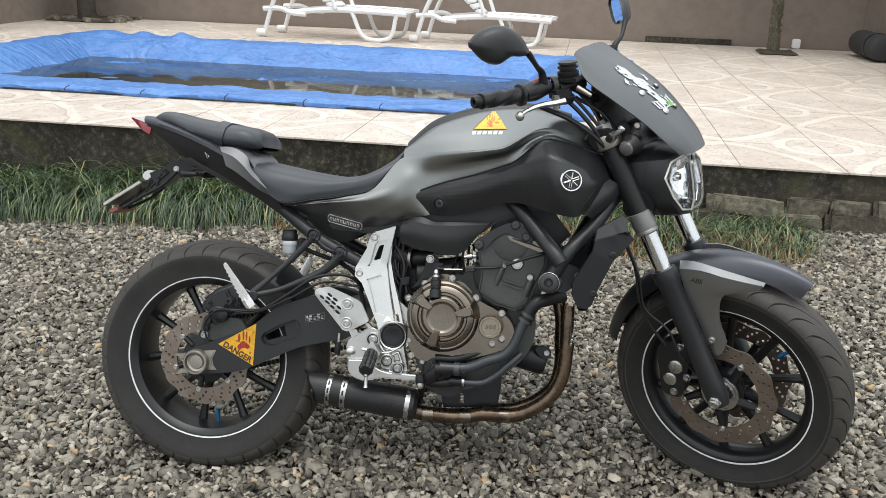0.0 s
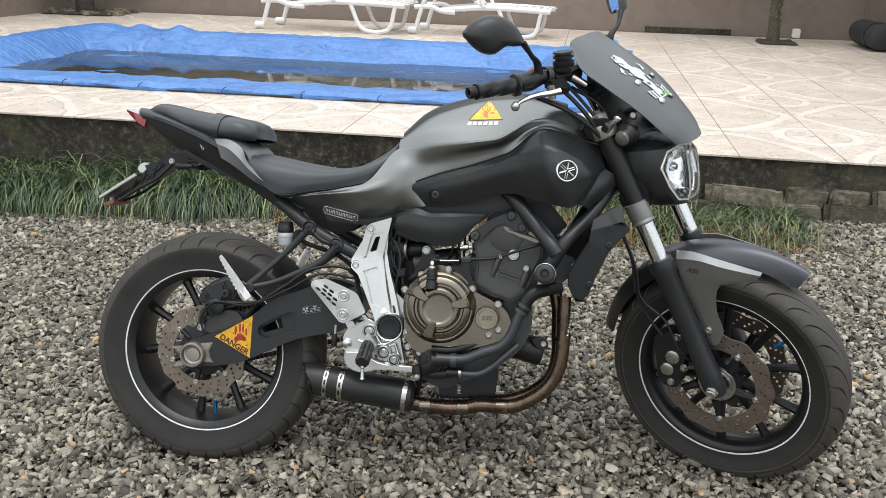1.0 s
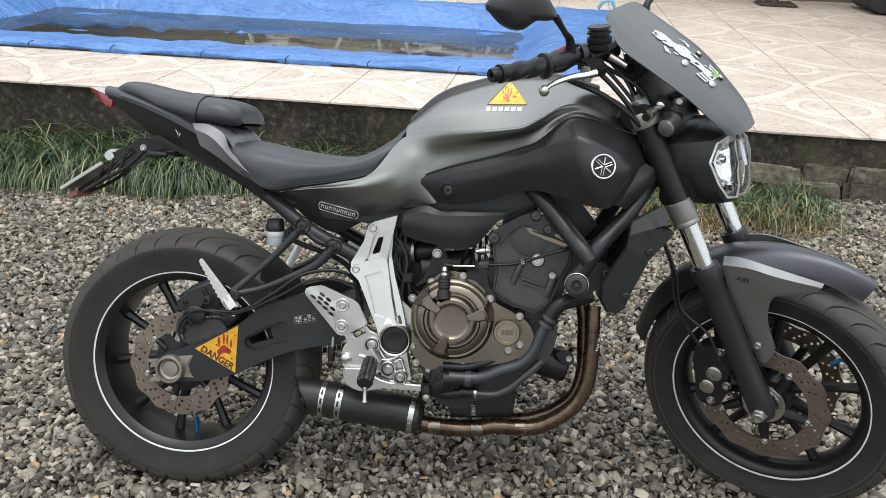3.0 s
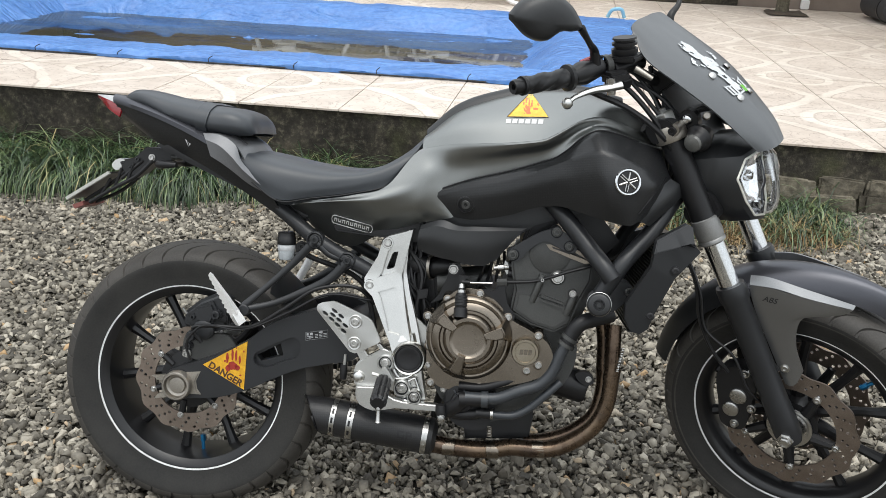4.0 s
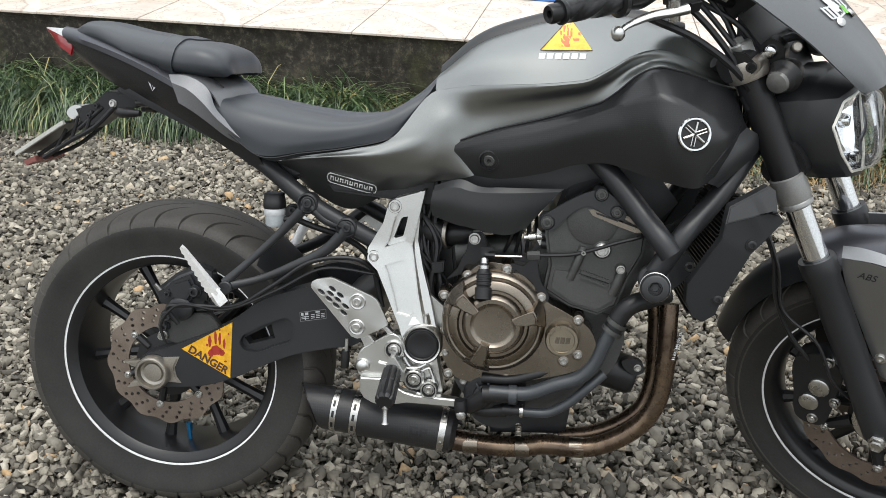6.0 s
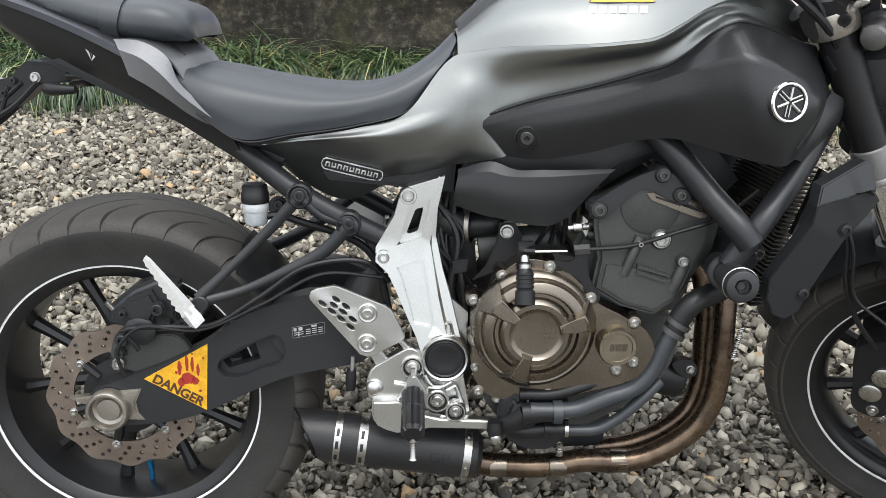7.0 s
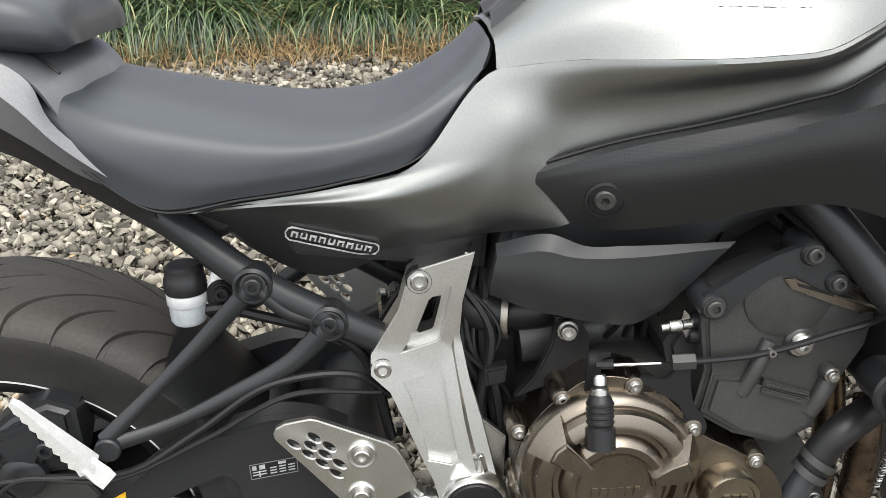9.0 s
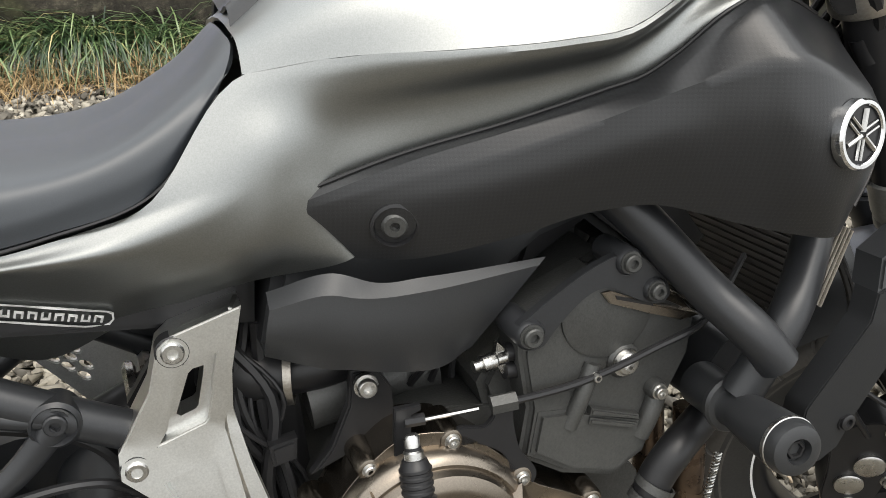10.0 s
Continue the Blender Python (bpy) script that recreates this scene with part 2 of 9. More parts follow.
def wall_paint():
    m, nodes, links, p = node_mat("taupe_wall_paint")
    co = nodes.new("ShaderNodeTexCoord").outputs["Object"]
    f1, f2, f3 = noise_node(nodes, links, co, 0.8, 5), noise_node(nodes, links, co, 9, 5), noise_node(nodes, links, co, 140, 2)
    c = ramp(nodes, links, f1, [(0.3, (0.205, 0.165, 0.135)), (0.7, (0.235, 0.19, 0.16))])
    c = mix(nodes, links, 0.35, c, ramp(nodes, links, f2, [(0.35, (0.17, 0.135, 0.11)), (0.6, (0.25, 0.21, 0.18))]))
    sep = nodes.new("ShaderNodeSeparateXYZ")
    links.new(co, sep.inputs[0])
    # rising damp and splash marks near the foot of the wall
    damp = maths(nodes, links, "MULTIPLY", maths(nodes, links, "SUBTRACT", f2, 0.42), 2.2)
    foot = nodes.new("ShaderNodeMapRange")
    foot.inputs[1].default_value, foot.inputs[2].default_value, foot.inputs[3].default_value, foot.inputs[4].default_value = 0.0, 0.32, 1.0, 0.0
    links.new(sep.outputs[2], foot.inputs[0])
    fac = nodes.new("ShaderNodeClamp")
    links.new(maths(nodes, links, "MULTIPLY", damp, foot.outputs[0]), fac.inputs[0])
    c = mix(nodes, links, fac.outputs[0], c, (0.075, 0.06, 0.05))
    links.new(c, p.inputs["Base Color"])
    p.inputs["Roughness"].default_value = 0.8
    bn = nodes.new("ShaderNodeBump")
    bn.inputs["Strength"].default_value, bn.inputs["Distance"].default_value = 0.25, 0.004
    links.new(f3, bn.inputs["Height"])
    links.new(bn.outputs[0], p.inputs["Normal"])
    return m


M_WALL = wall_paint()


def mossy():
    """Old cement render, black with algae, with pale chipped grit and a little moss."""
    m, nodes, links, p = node_mat("algae_stained_cement")
    co = nodes.new("ShaderNodeTexCoord").outputs["Object"]
    f1, f2, f3 = noise_node(nodes, links, co, 3.4, 9, 0.72), noise_node(nodes, links, co, 22, 8, 0.75), noise_node(nodes, links, co, 70, 4, 0.7)
    c = ramp(nodes, links, f1, [(0.35, (0.022, 0.019, 0.015)), (0.5, (0.050, 0.043, 0.032)), (0.62, (0.115, 0.10, 0.076)), (0.78, (0.21, 0.175, 0.125))])
    c = mix(nodes, links, 0.55, c, ramp(nodes, links, f2, [(0.44, (0.010, 0.009, 0.007)), (0.54, (0.05, 0.044, 0.032)), (0.68, (0.27, 0.24, 0.18))]))
    g = ramp(nodes, links, noise_node(nodes, links, co, 5.5, 5), [(0.52, (0, 0, 0)), (0.7, (0.55, 0.55, 0.55))])
    c = mix(nodes, links, g, c, (0.055, 0.06, 0.02))
    c = mix(nodes, links, ramp(nodes, links, f3, [(0.62, (0, 0, 0)), (0.74, (0.5, 0.5, 0.5))]), c, (0.20, 0.185, 0.145))
    links.new(c, p.inputs["Base Color"])
    p.inputs["Roughness"].default_value = 0.92
    bn = nodes.new("ShaderNodeBump")
    bn.inputs["Strength"].default_value, bn.inputs["Distance"].default_value = 1.0, 0.016
    links.new(f2, bn.inputs["Height"])
    links.new(bn.outputs[0], p.inputs["Normal"])
    return m


M_MOSSY = mossy()


def stone_mat():
    """Rough field stone, each of its own shade, blotched with algae."""
    m, nodes, links, p = node_mat("rubble_stone")
    co = nodes.new("ShaderNodeTexCoord").outputs["Object"]
    pos = nodes.new("ShaderNodeNewGeometry").outputs["Position"]
    f1, f2 = noise_node(nodes, links, pos, 9, 8, 0.7), noise_node(nodes, links, pos, 45, 5, 0.7)
    c = ramp(nodes, links, nodes.new("ShaderNodeObjectInfo").outputs["Random"], [(0.0, (0.055, 0.048, 0.036)), (0.5, (0.12, 0.105, 0.08)), (1.0, (0.27, 0.24, 0.185))])
    c = mix(nodes, links, 0.8, c, ramp(nodes, links, f1, [(0.35, (0.28, 0.27, 0.24)), (0.55, (1.0, 1.0, 1.0)), (0.75, (1.5, 1.45, 1.35))]), "MULTIPLY")
    c = mix(nodes, links, 0.7, c, ramp(nodes, links, f2, [(0.38, (0.4, 0.4, 0.38)), (0.6, (1.15, 1.15, 1.12))]), "MULTIPLY")
    links.new(c, p.inputs["Base Color"])
    p.inputs["Roughness"].default_value = 0.92
    bn = nodes.new("ShaderNodeBump")
    bn.inputs["Strength"].default_value, bn.inputs["Distance"].default_value = 0.9, 0.014
    links.new(f1, bn.inputs["Height"])
    links.new(bn.outputs[0], p.inputs["Normal"])
    return m


M_STONE = stone_mat()
M_GROUT = surface("dark_grout", (0.07, 0.06, 0.05), (0.14, 0.12, 0.10), 0.9, big=4, fine=120, bump=0.2)


# the deck: its level, its front edge, and the tiles' steps from one joint
DECK, EDGE = 0.38, 4.57
TILE_X, TILE_Y, X0 = 0.518, 0.640, 0.945


def tile_mat():
    """Ceramic tile with a printed pattern that runs over four tiles: pale wavy bands, and a ring round every second corner."""
    m, nodes, links, p = node_mat("patterned_ceramic")
    pos = nodes.new("ShaderNodeNewGeometry").outputs["Position"]
    inf = nodes.new("ShaderNodeObjectInfo")
    wob = nodes.new("ShaderNodeTexNoise")
    wob.inputs["Scale"].default_value, wob.inputs["Detail"].default_value = 4.5, 4
    links.new(pos, wob.inputs["Vector"])
    wv = maths(nodes, links, "MULTIPLY_ADD", wob.outputs["Fac"], 0.24, -0.12)
    sep = nodes.new("ShaderNodeSeparateXYZ")
    links.new(pos, sep.inputs[0])

    def zigzag(v, start, step):
        return maths(nodes, links, "PINGPONG", maths(nodes, links, "DIVIDE", maths(nodes, links, "SUBTRACT", v, start), step), 1.0)

    a = zigzag(sep.outputs[0], X0 + TILE_X - 20 * TILE_X, TILE_X)
    b = zigzag(sep.outputs[1], EDGE - 0.012 + TILE_Y - 20 * TILE_Y, TILE_Y)
    far = lambda u, e: maths(nodes, links, "POWER", u, e)
    r = maths(nodes, links, "SQRT", maths(nodes, links, "ADD", far(maths(nodes, links, "MULTIPLY", a, TILE_X), 2), far(maths(nodes, links, "MULTIPLY", b, TILE_Y), 2)))
    r = maths(nodes, links, "MULTIPLY_ADD", wv, 0.30, r)
    q = maths(nodes, links, "ADD", far(maths(nodes, links, "SUBTRACT", 1.0, a), 1.28), far(maths(nodes, links, "SUBTRACT", 1.0, b), 1.28))
    q = maths(nodes, links, "ADD", q, wv)

    def stripe(v, mid, half, soft):
        d = maths(nodes, links, "ABSOLUTE", maths(nodes, links, "SUBTRACT", v, mid))
        mr = nodes.new("ShaderNodeMapRange")
        mr.inputs[1].default_value, mr.inputs[2].default_value, mr.inputs[3].default_value, mr.inputs[4].default_value = half, half + soft, 1.0, 0.0
        links.new(d, mr.inputs[0])
        return mr.outputs[0]

    band = maths(nodes, links, "MAXIMUM", stripe(r, 0.215, 0.026, 0.008), stripe(q, 0.90, 0.072, 0.02))
    edge = maths(nodes, links, "MAXIMUM", stripe(r, 0.183, 0.003, 0.005), stripe(q, 0.80, 0.006, 0.014))
    n1 = noise_node(nodes, links, pos, 7, 6, 0.65)
    vein = nodes.new("ShaderNodeTexNoise")
    vein.inputs["Scale"].default_value, vein.inputs["Detail"].default_value, vein.inputs["Distortion"].default_value = 8, 5, 1.6
    links.new(pos, vein.inputs["Vector"])
    body = ramp(nodes, links, n1, [(0.3, (0.50, 0.43, 0.37)), (0.55, (0.59, 0.52, 0.455)), (0.8, (0.66, 0.595, 0.525))])
    line = ramp(nodes, links, maths(nodes, links, "ABSOLUTE", maths(nodes, links, "SUBTRACT", vein.outputs["Fac"], 0.5)), [(0.0, (0.75, 0.75, 0.75)), (0.022, (0, 0, 0))])
    body = mix(nodes, links, line, body, (0.28, 0.22, 0.18))
    c = mix(nodes, links, maths(nodes, links, "MULTIPLY", band, 0.42), body, (0.78, 0.73, 0.645))
    c = mix(nodes, links, maths(nodes, links, "MULTIPLY", edge, 0.5), c, (0.33, 0.27, 0.22))
    dirt = noise_node(nodes, links, pos, 1.3, 5)
    c = mix(nodes, links, 0.5, c, ramp(nodes, links, dirt, [(0.35, (0.76, 0.72, 0.68)), (0.6, (1, 1, 1))]), "MULTIPLY")
    tone = maths(nodes, links, "MULTIPLY_ADD", inf.outputs["Random"], 0.08, 0.95)
    c = mix(nodes, links, 1.0, c, tone, "MULTIPLY")
    links.new(c, p.inputs["Base Color"])
    links.new(maths(nodes, links, "MULTIPLY_ADD", n1, 0.3, 0.35), p.inputs["Roughness"])
    p.inputs["Specular IOR Level"].default_value = 0.35
    return m


M_TILE = tile_mat()


def tarp_mat():
    m, nodes, links, p = node_mat("blue_tarpaulin")
    co = nodes.new("ShaderNodeTexCoord").outputs["Object"]
    f1, f2 = noise_node(nodes, links, co, 2.0, 5), noise_node(nodes, links, co, 24, 4)
    c = ramp(nodes, links, f1, [(0.3, (0.036, 0.125, 0.37)), (0.7, (0.075, 0.215, 0.53))])
    c = mix(nodes, links, 0.3, c, ramp(nodes, links, f2, [(0.3, (0.035, 0.12, 0.36)), (0.7, (0.19, 0.36, 0.66))]))
    links.new(c, p.inputs["Base Color"])
    p.inputs["Roughness"].default_value = 0.38
    bn = nodes.new("ShaderNodeBump")
    wr = nodes.new("ShaderNodeTexNoise")
    wr.inputs["Scale"].default_value, wr.inputs["Detail"].default_value, wr.inputs["Distortion"].default_value = 3.2, 4, 1.2
    mp = nodes.new("ShaderNodeMapping")
    mp.inputs["Rotation"].default_value = (0, 0, radians(28))
    mp.inputs["Scale"].default_value = (0.55, 1.7, 1)
    links.new(co, mp.inputs["Vector"])
    links.new(mp.outputs[0], wr.inputs["Vector"])
    fold = maths(nodes, links, "ABSOLUTE", maths(nodes, links, "SUBTRACT", wr.outputs["Fac"], 0.5))
    bn.inputs["Strength"].default_value, bn.inputs["Distance"].default_value = 0.8, 0.075
    links.new(fold, bn.inputs["Height"])
    links.new(bn.outputs[0], p.inputs["Normal"])
    return m


M_TARP = tarp_mat()


def water_mat():
    """Shallow rain water: clear in streaks, murky olive between them, with a sharp gloss."""
    m, nodes, links, p = node_mat("murky_water")
    co = nodes.new("ShaderNodeTexCoord").outputs["Object"]
    mp = nodes.new("ShaderNodeMapping")
    mp.inputs["Rotation"].default_value = (0, 0, radians(-16))
    mp.inputs["Scale"].default_value = (0.55, 2.6, 1)
    links.new(co, mp.inputs["Vector"])
    streak = noise_node(nodes, links, mp.outputs[0], 1.3, 6, 0.6)
    n = noise_node(nodes, links, co, 1.6, 4)
    dif, tr, gl = nodes.new("ShaderNodeBsdfDiffuse"), nodes.new("ShaderNodeBsdfTransparent"), nodes.new("ShaderNodeBsdfGlossy")
    links.new(ramp(nodes, links, n, [(0.35, (0.030, 0.032, 0.016)), (0.65, (0.062, 0.060, 0.030))]), dif.inputs["Color"])
    tr.inputs["Color"].default_value = (0.55, 0.62, 0.66, 1)
    gl.inputs["Roughness"].default_value = 0.03
    bn = nodes.new("ShaderNodeBump")
    bn.inputs["Strength"].default_value, bn.inputs["Distance"].default_value = 0.06, 0.01
    links.new(noise_node(nodes, links, co, 6, 2), bn.inputs["Height"])
    links.new(bn.outputs[0], gl.inputs["Normal"])
    mx, top, fr = nodes.new("ShaderNodeMixShader"), nodes.new("ShaderNodeMixShader"), nodes.new("ShaderNodeFresnel")
    fr.inputs["IOR"].default_value = 1.33
    links.new(ramp(nodes, links, streak, [(0.42, (0.05, 0.05, 0.05)), (0.50, (0.75, 0.75, 0.75)), (0.62, (0.95, 0.95, 0.95))]), mx.inputs[0])
    links.new(tr.outputs[0], mx.inputs[1])
    links.new(dif.outputs[0], mx.inputs[2])
    links.new(fr.outputs[0], top.inputs[0])
    links.new(mx.outputs[0], top.inputs[1])
    links.new(gl.outputs[0], top.inputs[2])
    links.new(top.outputs[0], nodes["Material Output"].inputs["Surface"])
    return m


M_WATER = water_mat()


def bark(name, a, b, scale):
    return surface(name, a, b, 0.95, big=scale, fine=60, bump=0.8, dist=0.02)


M_BARK = bark("dark_bark", (0.03, 0.025, 0.02), (0.09, 0.08, 0.065), 12)
M_PALM = bark("palm_fibre", (0.05, 0.045, 0.03), (0.14, 0.125, 0.09), 30)

# ---------------------------------------------------------------- mesh helpers


def part(name, bm, material, parent=None, label="", smooth=True, angle=38.0):
    """Link a bmesh as one mesh object under a thing or a part."""
    bmesh.ops.recalc_face_normals(bm, faces=bm.faces)
    if smooth:
        lim = math.cos(radians(angle))
        for fc in bm.faces:
            fc.smooth = True
        for e in bm.edges:
            if len(e.link_faces) == 2 and e.link_faces[0].normal.dot(e.link_faces[1].normal) < lim:
                e.smooth = False
    me = bpy.data.meshes.new(name)
    bm.to_mesh(me)
    bm.free()
    me.materials.append(material)
    ob = new(name, me)
    if parent is not None:
        ob.parent = parent
    if label:
        ob["label"] = label
    return ob


def spline(pts, n, s=None):
    """n points along a smooth curve through pts (of any dimension), evenly by chord length or by the parameter s."""
    P = np.array(pts, float)
    if len(P) == 2:
        return [tuple(P[0] + (P[1] - P[0]) * k / (n - 1)) for k in range(n)]
    seg = np.linalg.norm(np.diff(P, axis=0), axis=1)
    s = np.concatenate([[0], np.cumsum(np.maximum(seg, 1e-9))]) if s is None else s
    tan = np.gradient(P, s, axis=0)
    out = []
    for q in np.linspace(0, s[-1], n):
        i = min(int(np.searchsorted(s, q, side="right")) - 1, len(P) - 2)
        h = s[i + 1] - s[i]
        u = (q - s[i]) / h
        out.append(tuple((2 * u**3 - 3 * u**2 + 1) * P[i] + (u**3 - 2 * u**2 + u) * h * tan[i] + (-2 * u**3 + 3 * u**2) * P[i + 1] + (u**3 - u**2) * h * tan[i + 1]))
    return out


def tube(pts, r, n=12, steps=0, bm=None, flat=1.0):
    """A round bar along a smooth curve; r is a radius or a list of radii along it."""
    bm = bm or bmesh.new()
    m = steps or max(2, 5 * (len(pts) - 1) + 1)
    if len(pts) == 2 and not steps:
        m = 2
    C = [Vector(p) for p in spline(pts, m)]
    rr = [r] * m if isinstance(r, (int, float)) else [q[0] for q in spline([(v,) for v in r], m)] if len(r) > 2 else list(np.linspace(r[0], r[1], m))
    up = Vector((0, 0, 1))
    d0 = (C[1] - C[0]).normalized()
    if abs(d0.dot(up)) > 0.9:
        up = Vector((0, 1, 0))
    u = d0.cross(up).normalized()
    rings = []
    for k in range(m):
        d = (C[min(k + 1, m - 1)] - C[max(k - 1, 0)]).normalized()
        u = (u - d * u.dot(d)).normalized()
        w = d.cross(u)
        rings.append([bm.verts.new(C[k] + (u * math.cos(2 * math.pi * i / n) + w * math.sin(2 * math.pi * i / n) * flat) * rr[k]) for i in range(n)])
    for a, b in zip(rings, rings[1:]):
        for i in range(n):
            bm.faces.new((a[i], a[(i + 1) % n], b[(i + 1) % n], b[i]))
    bm.faces.new(rings[0][::-1])
    bm.faces.new(rings[-1])
    return bm


def lathe(profile, at, axis, n=32, bm=None, closed=False):
    """Turn a profile of (radius, height) about an axis through at."""
    bm = bm or bmesh.new()
    q = Vector((0, 0, 1)).rotation_difference(Vector(axis).normalized())
    rings = []
    for r, h in profile:
        if r < 1e-6:
            rings.append([bm.verts.new(Vector(at) + q @ Vector((0, 0, h)))])
        else:
            rings.append([bm.verts.new(Vector(at) + q @ Vector((r * math.cos(2 * math.pi * i / n), r * math.sin(2 * math.pi * i / n), h))) for i in range(n)])
    pairs = list(zip(rings, rings[1:])) + ([(rings[-1], rings[0])] if closed else [])
    for a, b in pairs:
        for i in range(n):
            j = (i + 1) % n
            if len(a) == 1 and len(b) == 1:
                continue
            if len(a) == 1:
                bm.faces.new((a[0], b[j], b[i]))
            elif len(b) == 1:
                bm.faces.new((a[i], a[j], b[0]))
            else:
                bm.faces.new((a[i], a[j], b[j], b[i]))
    return bm


def round_loop(pts, n):
    """A closed outline smoothed through its points."""
    P = list(pts)
    loop = spline([P[-2], P[-1]] + P + [P[0], P[1]], 6 * n)
    A = np.array(loop)
    d = np.linalg.norm(A - np.array(P[0]), axis=1)
    i0 = int(np.argmin(d[: 3 * n]))
    i1 = 3 * n + int(np.argmin(d[3 * n:]))
    seg = A[i0:i1]
    idx = np.linspace(0, len(seg) - 1, n, endpoint=False).astype(int)
    return [tuple(seg[i]) for i in idx]


def circle_pts(cx, cz, r, n=10):
    return [(cx + r * math.cos(2 * math.pi * i / n), cz + r * math.sin(2 * math.pi * i / n)) for i in range(n)]


def plate(outline, d0, d1, holes=(), bevel=0.0, bm=None, shape=None, seg=2, dense=0):
    """A plate cut to an outline in the bike's side plane, from d0 to d1 out to the right, with holes through it. shape(x, z) adds to its distance."""
    own = bmesh.new()
    loops = []
    for pts in (outline, *holes):
        vs = [own.verts.new((x, -d1, z)) for x, z in pts]
        loops.append([own.edges.new((vs[i], vs[(i + 1) % len(vs)])) for i in range(len(vs))])
    res = bmesh.ops.triangle_fill(own, edges=[e for lp in loops for e in lp], use_beauty=True, use_dissolve=False)
    faces = [g for g in res["geom"] if isinstance(g, bmesh.types.BMFace)]
    rim_edges = [e for e in own.edges if len(e.link_faces) == 1]
    ext = bmesh.ops.extrude_face_region(own, geom=faces)
    back = [g for g in ext["geom"] if isinstance(g, bmesh.types.BMVert)]
    for v in back:
        v.co.y = -d0
    own.faces.ensure_lookup_table()
    own.normal_update()
    if bevel:
        edges = [e for e in own.edges if len(e.link_faces) == 2 and all(abs(v.co.y + d1) < 1e-6 for v in e.verts) and abs(e.link_faces[0].normal.dot(e.link_faces[1].normal)) < 0.5]
        bmesh.ops.bevel(own, geom=edges, offset=bevel, segments=seg, affect="EDGES", clamp_overlap=True)
    if dense:
        bmesh.ops.subdivide_edges(own, edges=[e for e in own.edges if e.calc_length() > 0.008], cuts=dense, use_grid_fill=True)
        bmesh.ops.triangulate(own, faces=own.faces[:])
    if shape:
        for v in own.verts:
            v.co.y -= shape(v.co.x, v.co.z)
    if bm is None:
        return own
    me = bpy.data.meshes.new("tmp")
    own.to_mesh(me)
    own.free()
    bm.from_mesh(me)
    bpy.data.meshes.remove(me)
    return bm


def spread_rows(curves, nu):
    """The curves at nu even steps of their mean length, so that their points stay abreast."""
    K = np.array(curves, float)
    seg = np.linalg.norm(np.diff(K, axis=1), axis=2).mean(axis=0)
    s = np.concatenate([[0], np.cumsum(seg)])
    return [spline(c, nu, s) for c in curves]


def depth_of(curves, lift=0.001):
    """How far out a loft's outer face stands, by x and z."""
    rows = spread_rows(curves, 70)
    G = np.array([spline([r[i] for r in rows], 40) for i in range(70)]).reshape(-1, 3)

    def d(x, z):
        q = (G[:, 0] - x) ** 2 + (G[:, 2] - z) ** 2
        k = np.argpartition(q, 4)[:4]
        w = 1 / (q[k] + 1e-7)
        return float((G[k, 1] * w).sum() / w.sum()) + lift
    return d


def loft(curves, nu=28, nv=14, thick=0.004, mirror=False, sharp=()):
    """A shell through lengthwise curves of (x, d, z), d being the distance out to the right; mirror joins the left half on."""
    rows = spread_rows(curves, nu)
    cols = []
    for i in range(nu):
        col = [r[i] for r in rows]
        if sharp:
            pts, cuts = [], [0, *sharp, len(col) - 1]
            for a, b in zip(cuts, cuts[1:]):
                k = max(2, round(nv * (b - a) / (len(col) - 1)) + 1)
                pts += spline(col[a:b + 1], k)[(1 if pts else 0):]
            cols.append(pts)
        else:
            cols.append(spline(col, nv))
    bm = bmesh.new()

    def sheet(sign):
        g = [[bm.verts.new((x, -d * sign, z)) for x, d, z in c] for c in cols]
        for a, b in zip(g, g[1:]):
            for i in range(len(a) - 1):
                try:
                    bm.faces.new((a[i], a[i + 1], b[i + 1], b[i]))
                except ValueError:
                    pass
    sheet(1)
    if mirror:
        sheet(-1)
        bmesh.ops.remove_doubles(bm, verts=bm.verts, dist=0.0006)
    bmesh.ops.recalc_face_normals(bm, faces=bm.faces)
    if thick:
        bm.normal_update()
        cen = sum((v.co for v in bm.verts), Vector()) / len(bm.verts)
        inside = Vector((cen.x, 0, cen.z))
        out = sum(1 if f.normal.dot(f.calc_center_median() - inside) > 0 else -1 for f in bm.faces)
        if out < 0:
            bmesh.ops.reverse_faces(bm, faces=bm.faces)
        bmesh.ops.solidify(bm, geom=bm.faces[:], thickness=thick)
    return bm


def mirrored(ob, name, label=""):
    """The same part on the left side."""
    me = ob.data.copy()
    me.transform(Matrix.Diagonal((1, -1, 1, 1)))
    me.flip_normals()
    o = new(name, me)
    o.parent, o.matrix_basis = ob.parent, ob.matrix_basis.copy()
    if label:
        o["label"] = label
    return o


def box(bm, c, size, rot=None, bevel=0.0):
    r = bmesh.ops.create_cube(bm, size=1.0)
    M = Matrix.Translation(c) @ (rot.to_4x4() if rot else Matrix.Identity(4)) @ Matrix.Diagonal((*size, 1))
    bmesh.ops.transform(bm, matrix=M, verts=r["verts"])
    if bevel:
        es = {e for v in r["verts"] for e in v.link_edges}
        bmesh.ops.bevel(bm, geom=list(es), offset=bevel, segments=2, affect="EDGES", clamp_overlap=True)
    return bm


def thing(name, label, category, matrix=None, group="", kind=""):
    e = new(name)
    e.empty_display_size = 0.1
    if matrix is not None:
        e.matrix_basis = matrix
    return tagged(e, label, category, group, kind)


def ground_z(x, y):
    return 0.0367 * x + 0.0045 * y


rng = np.random.default_rng(7)

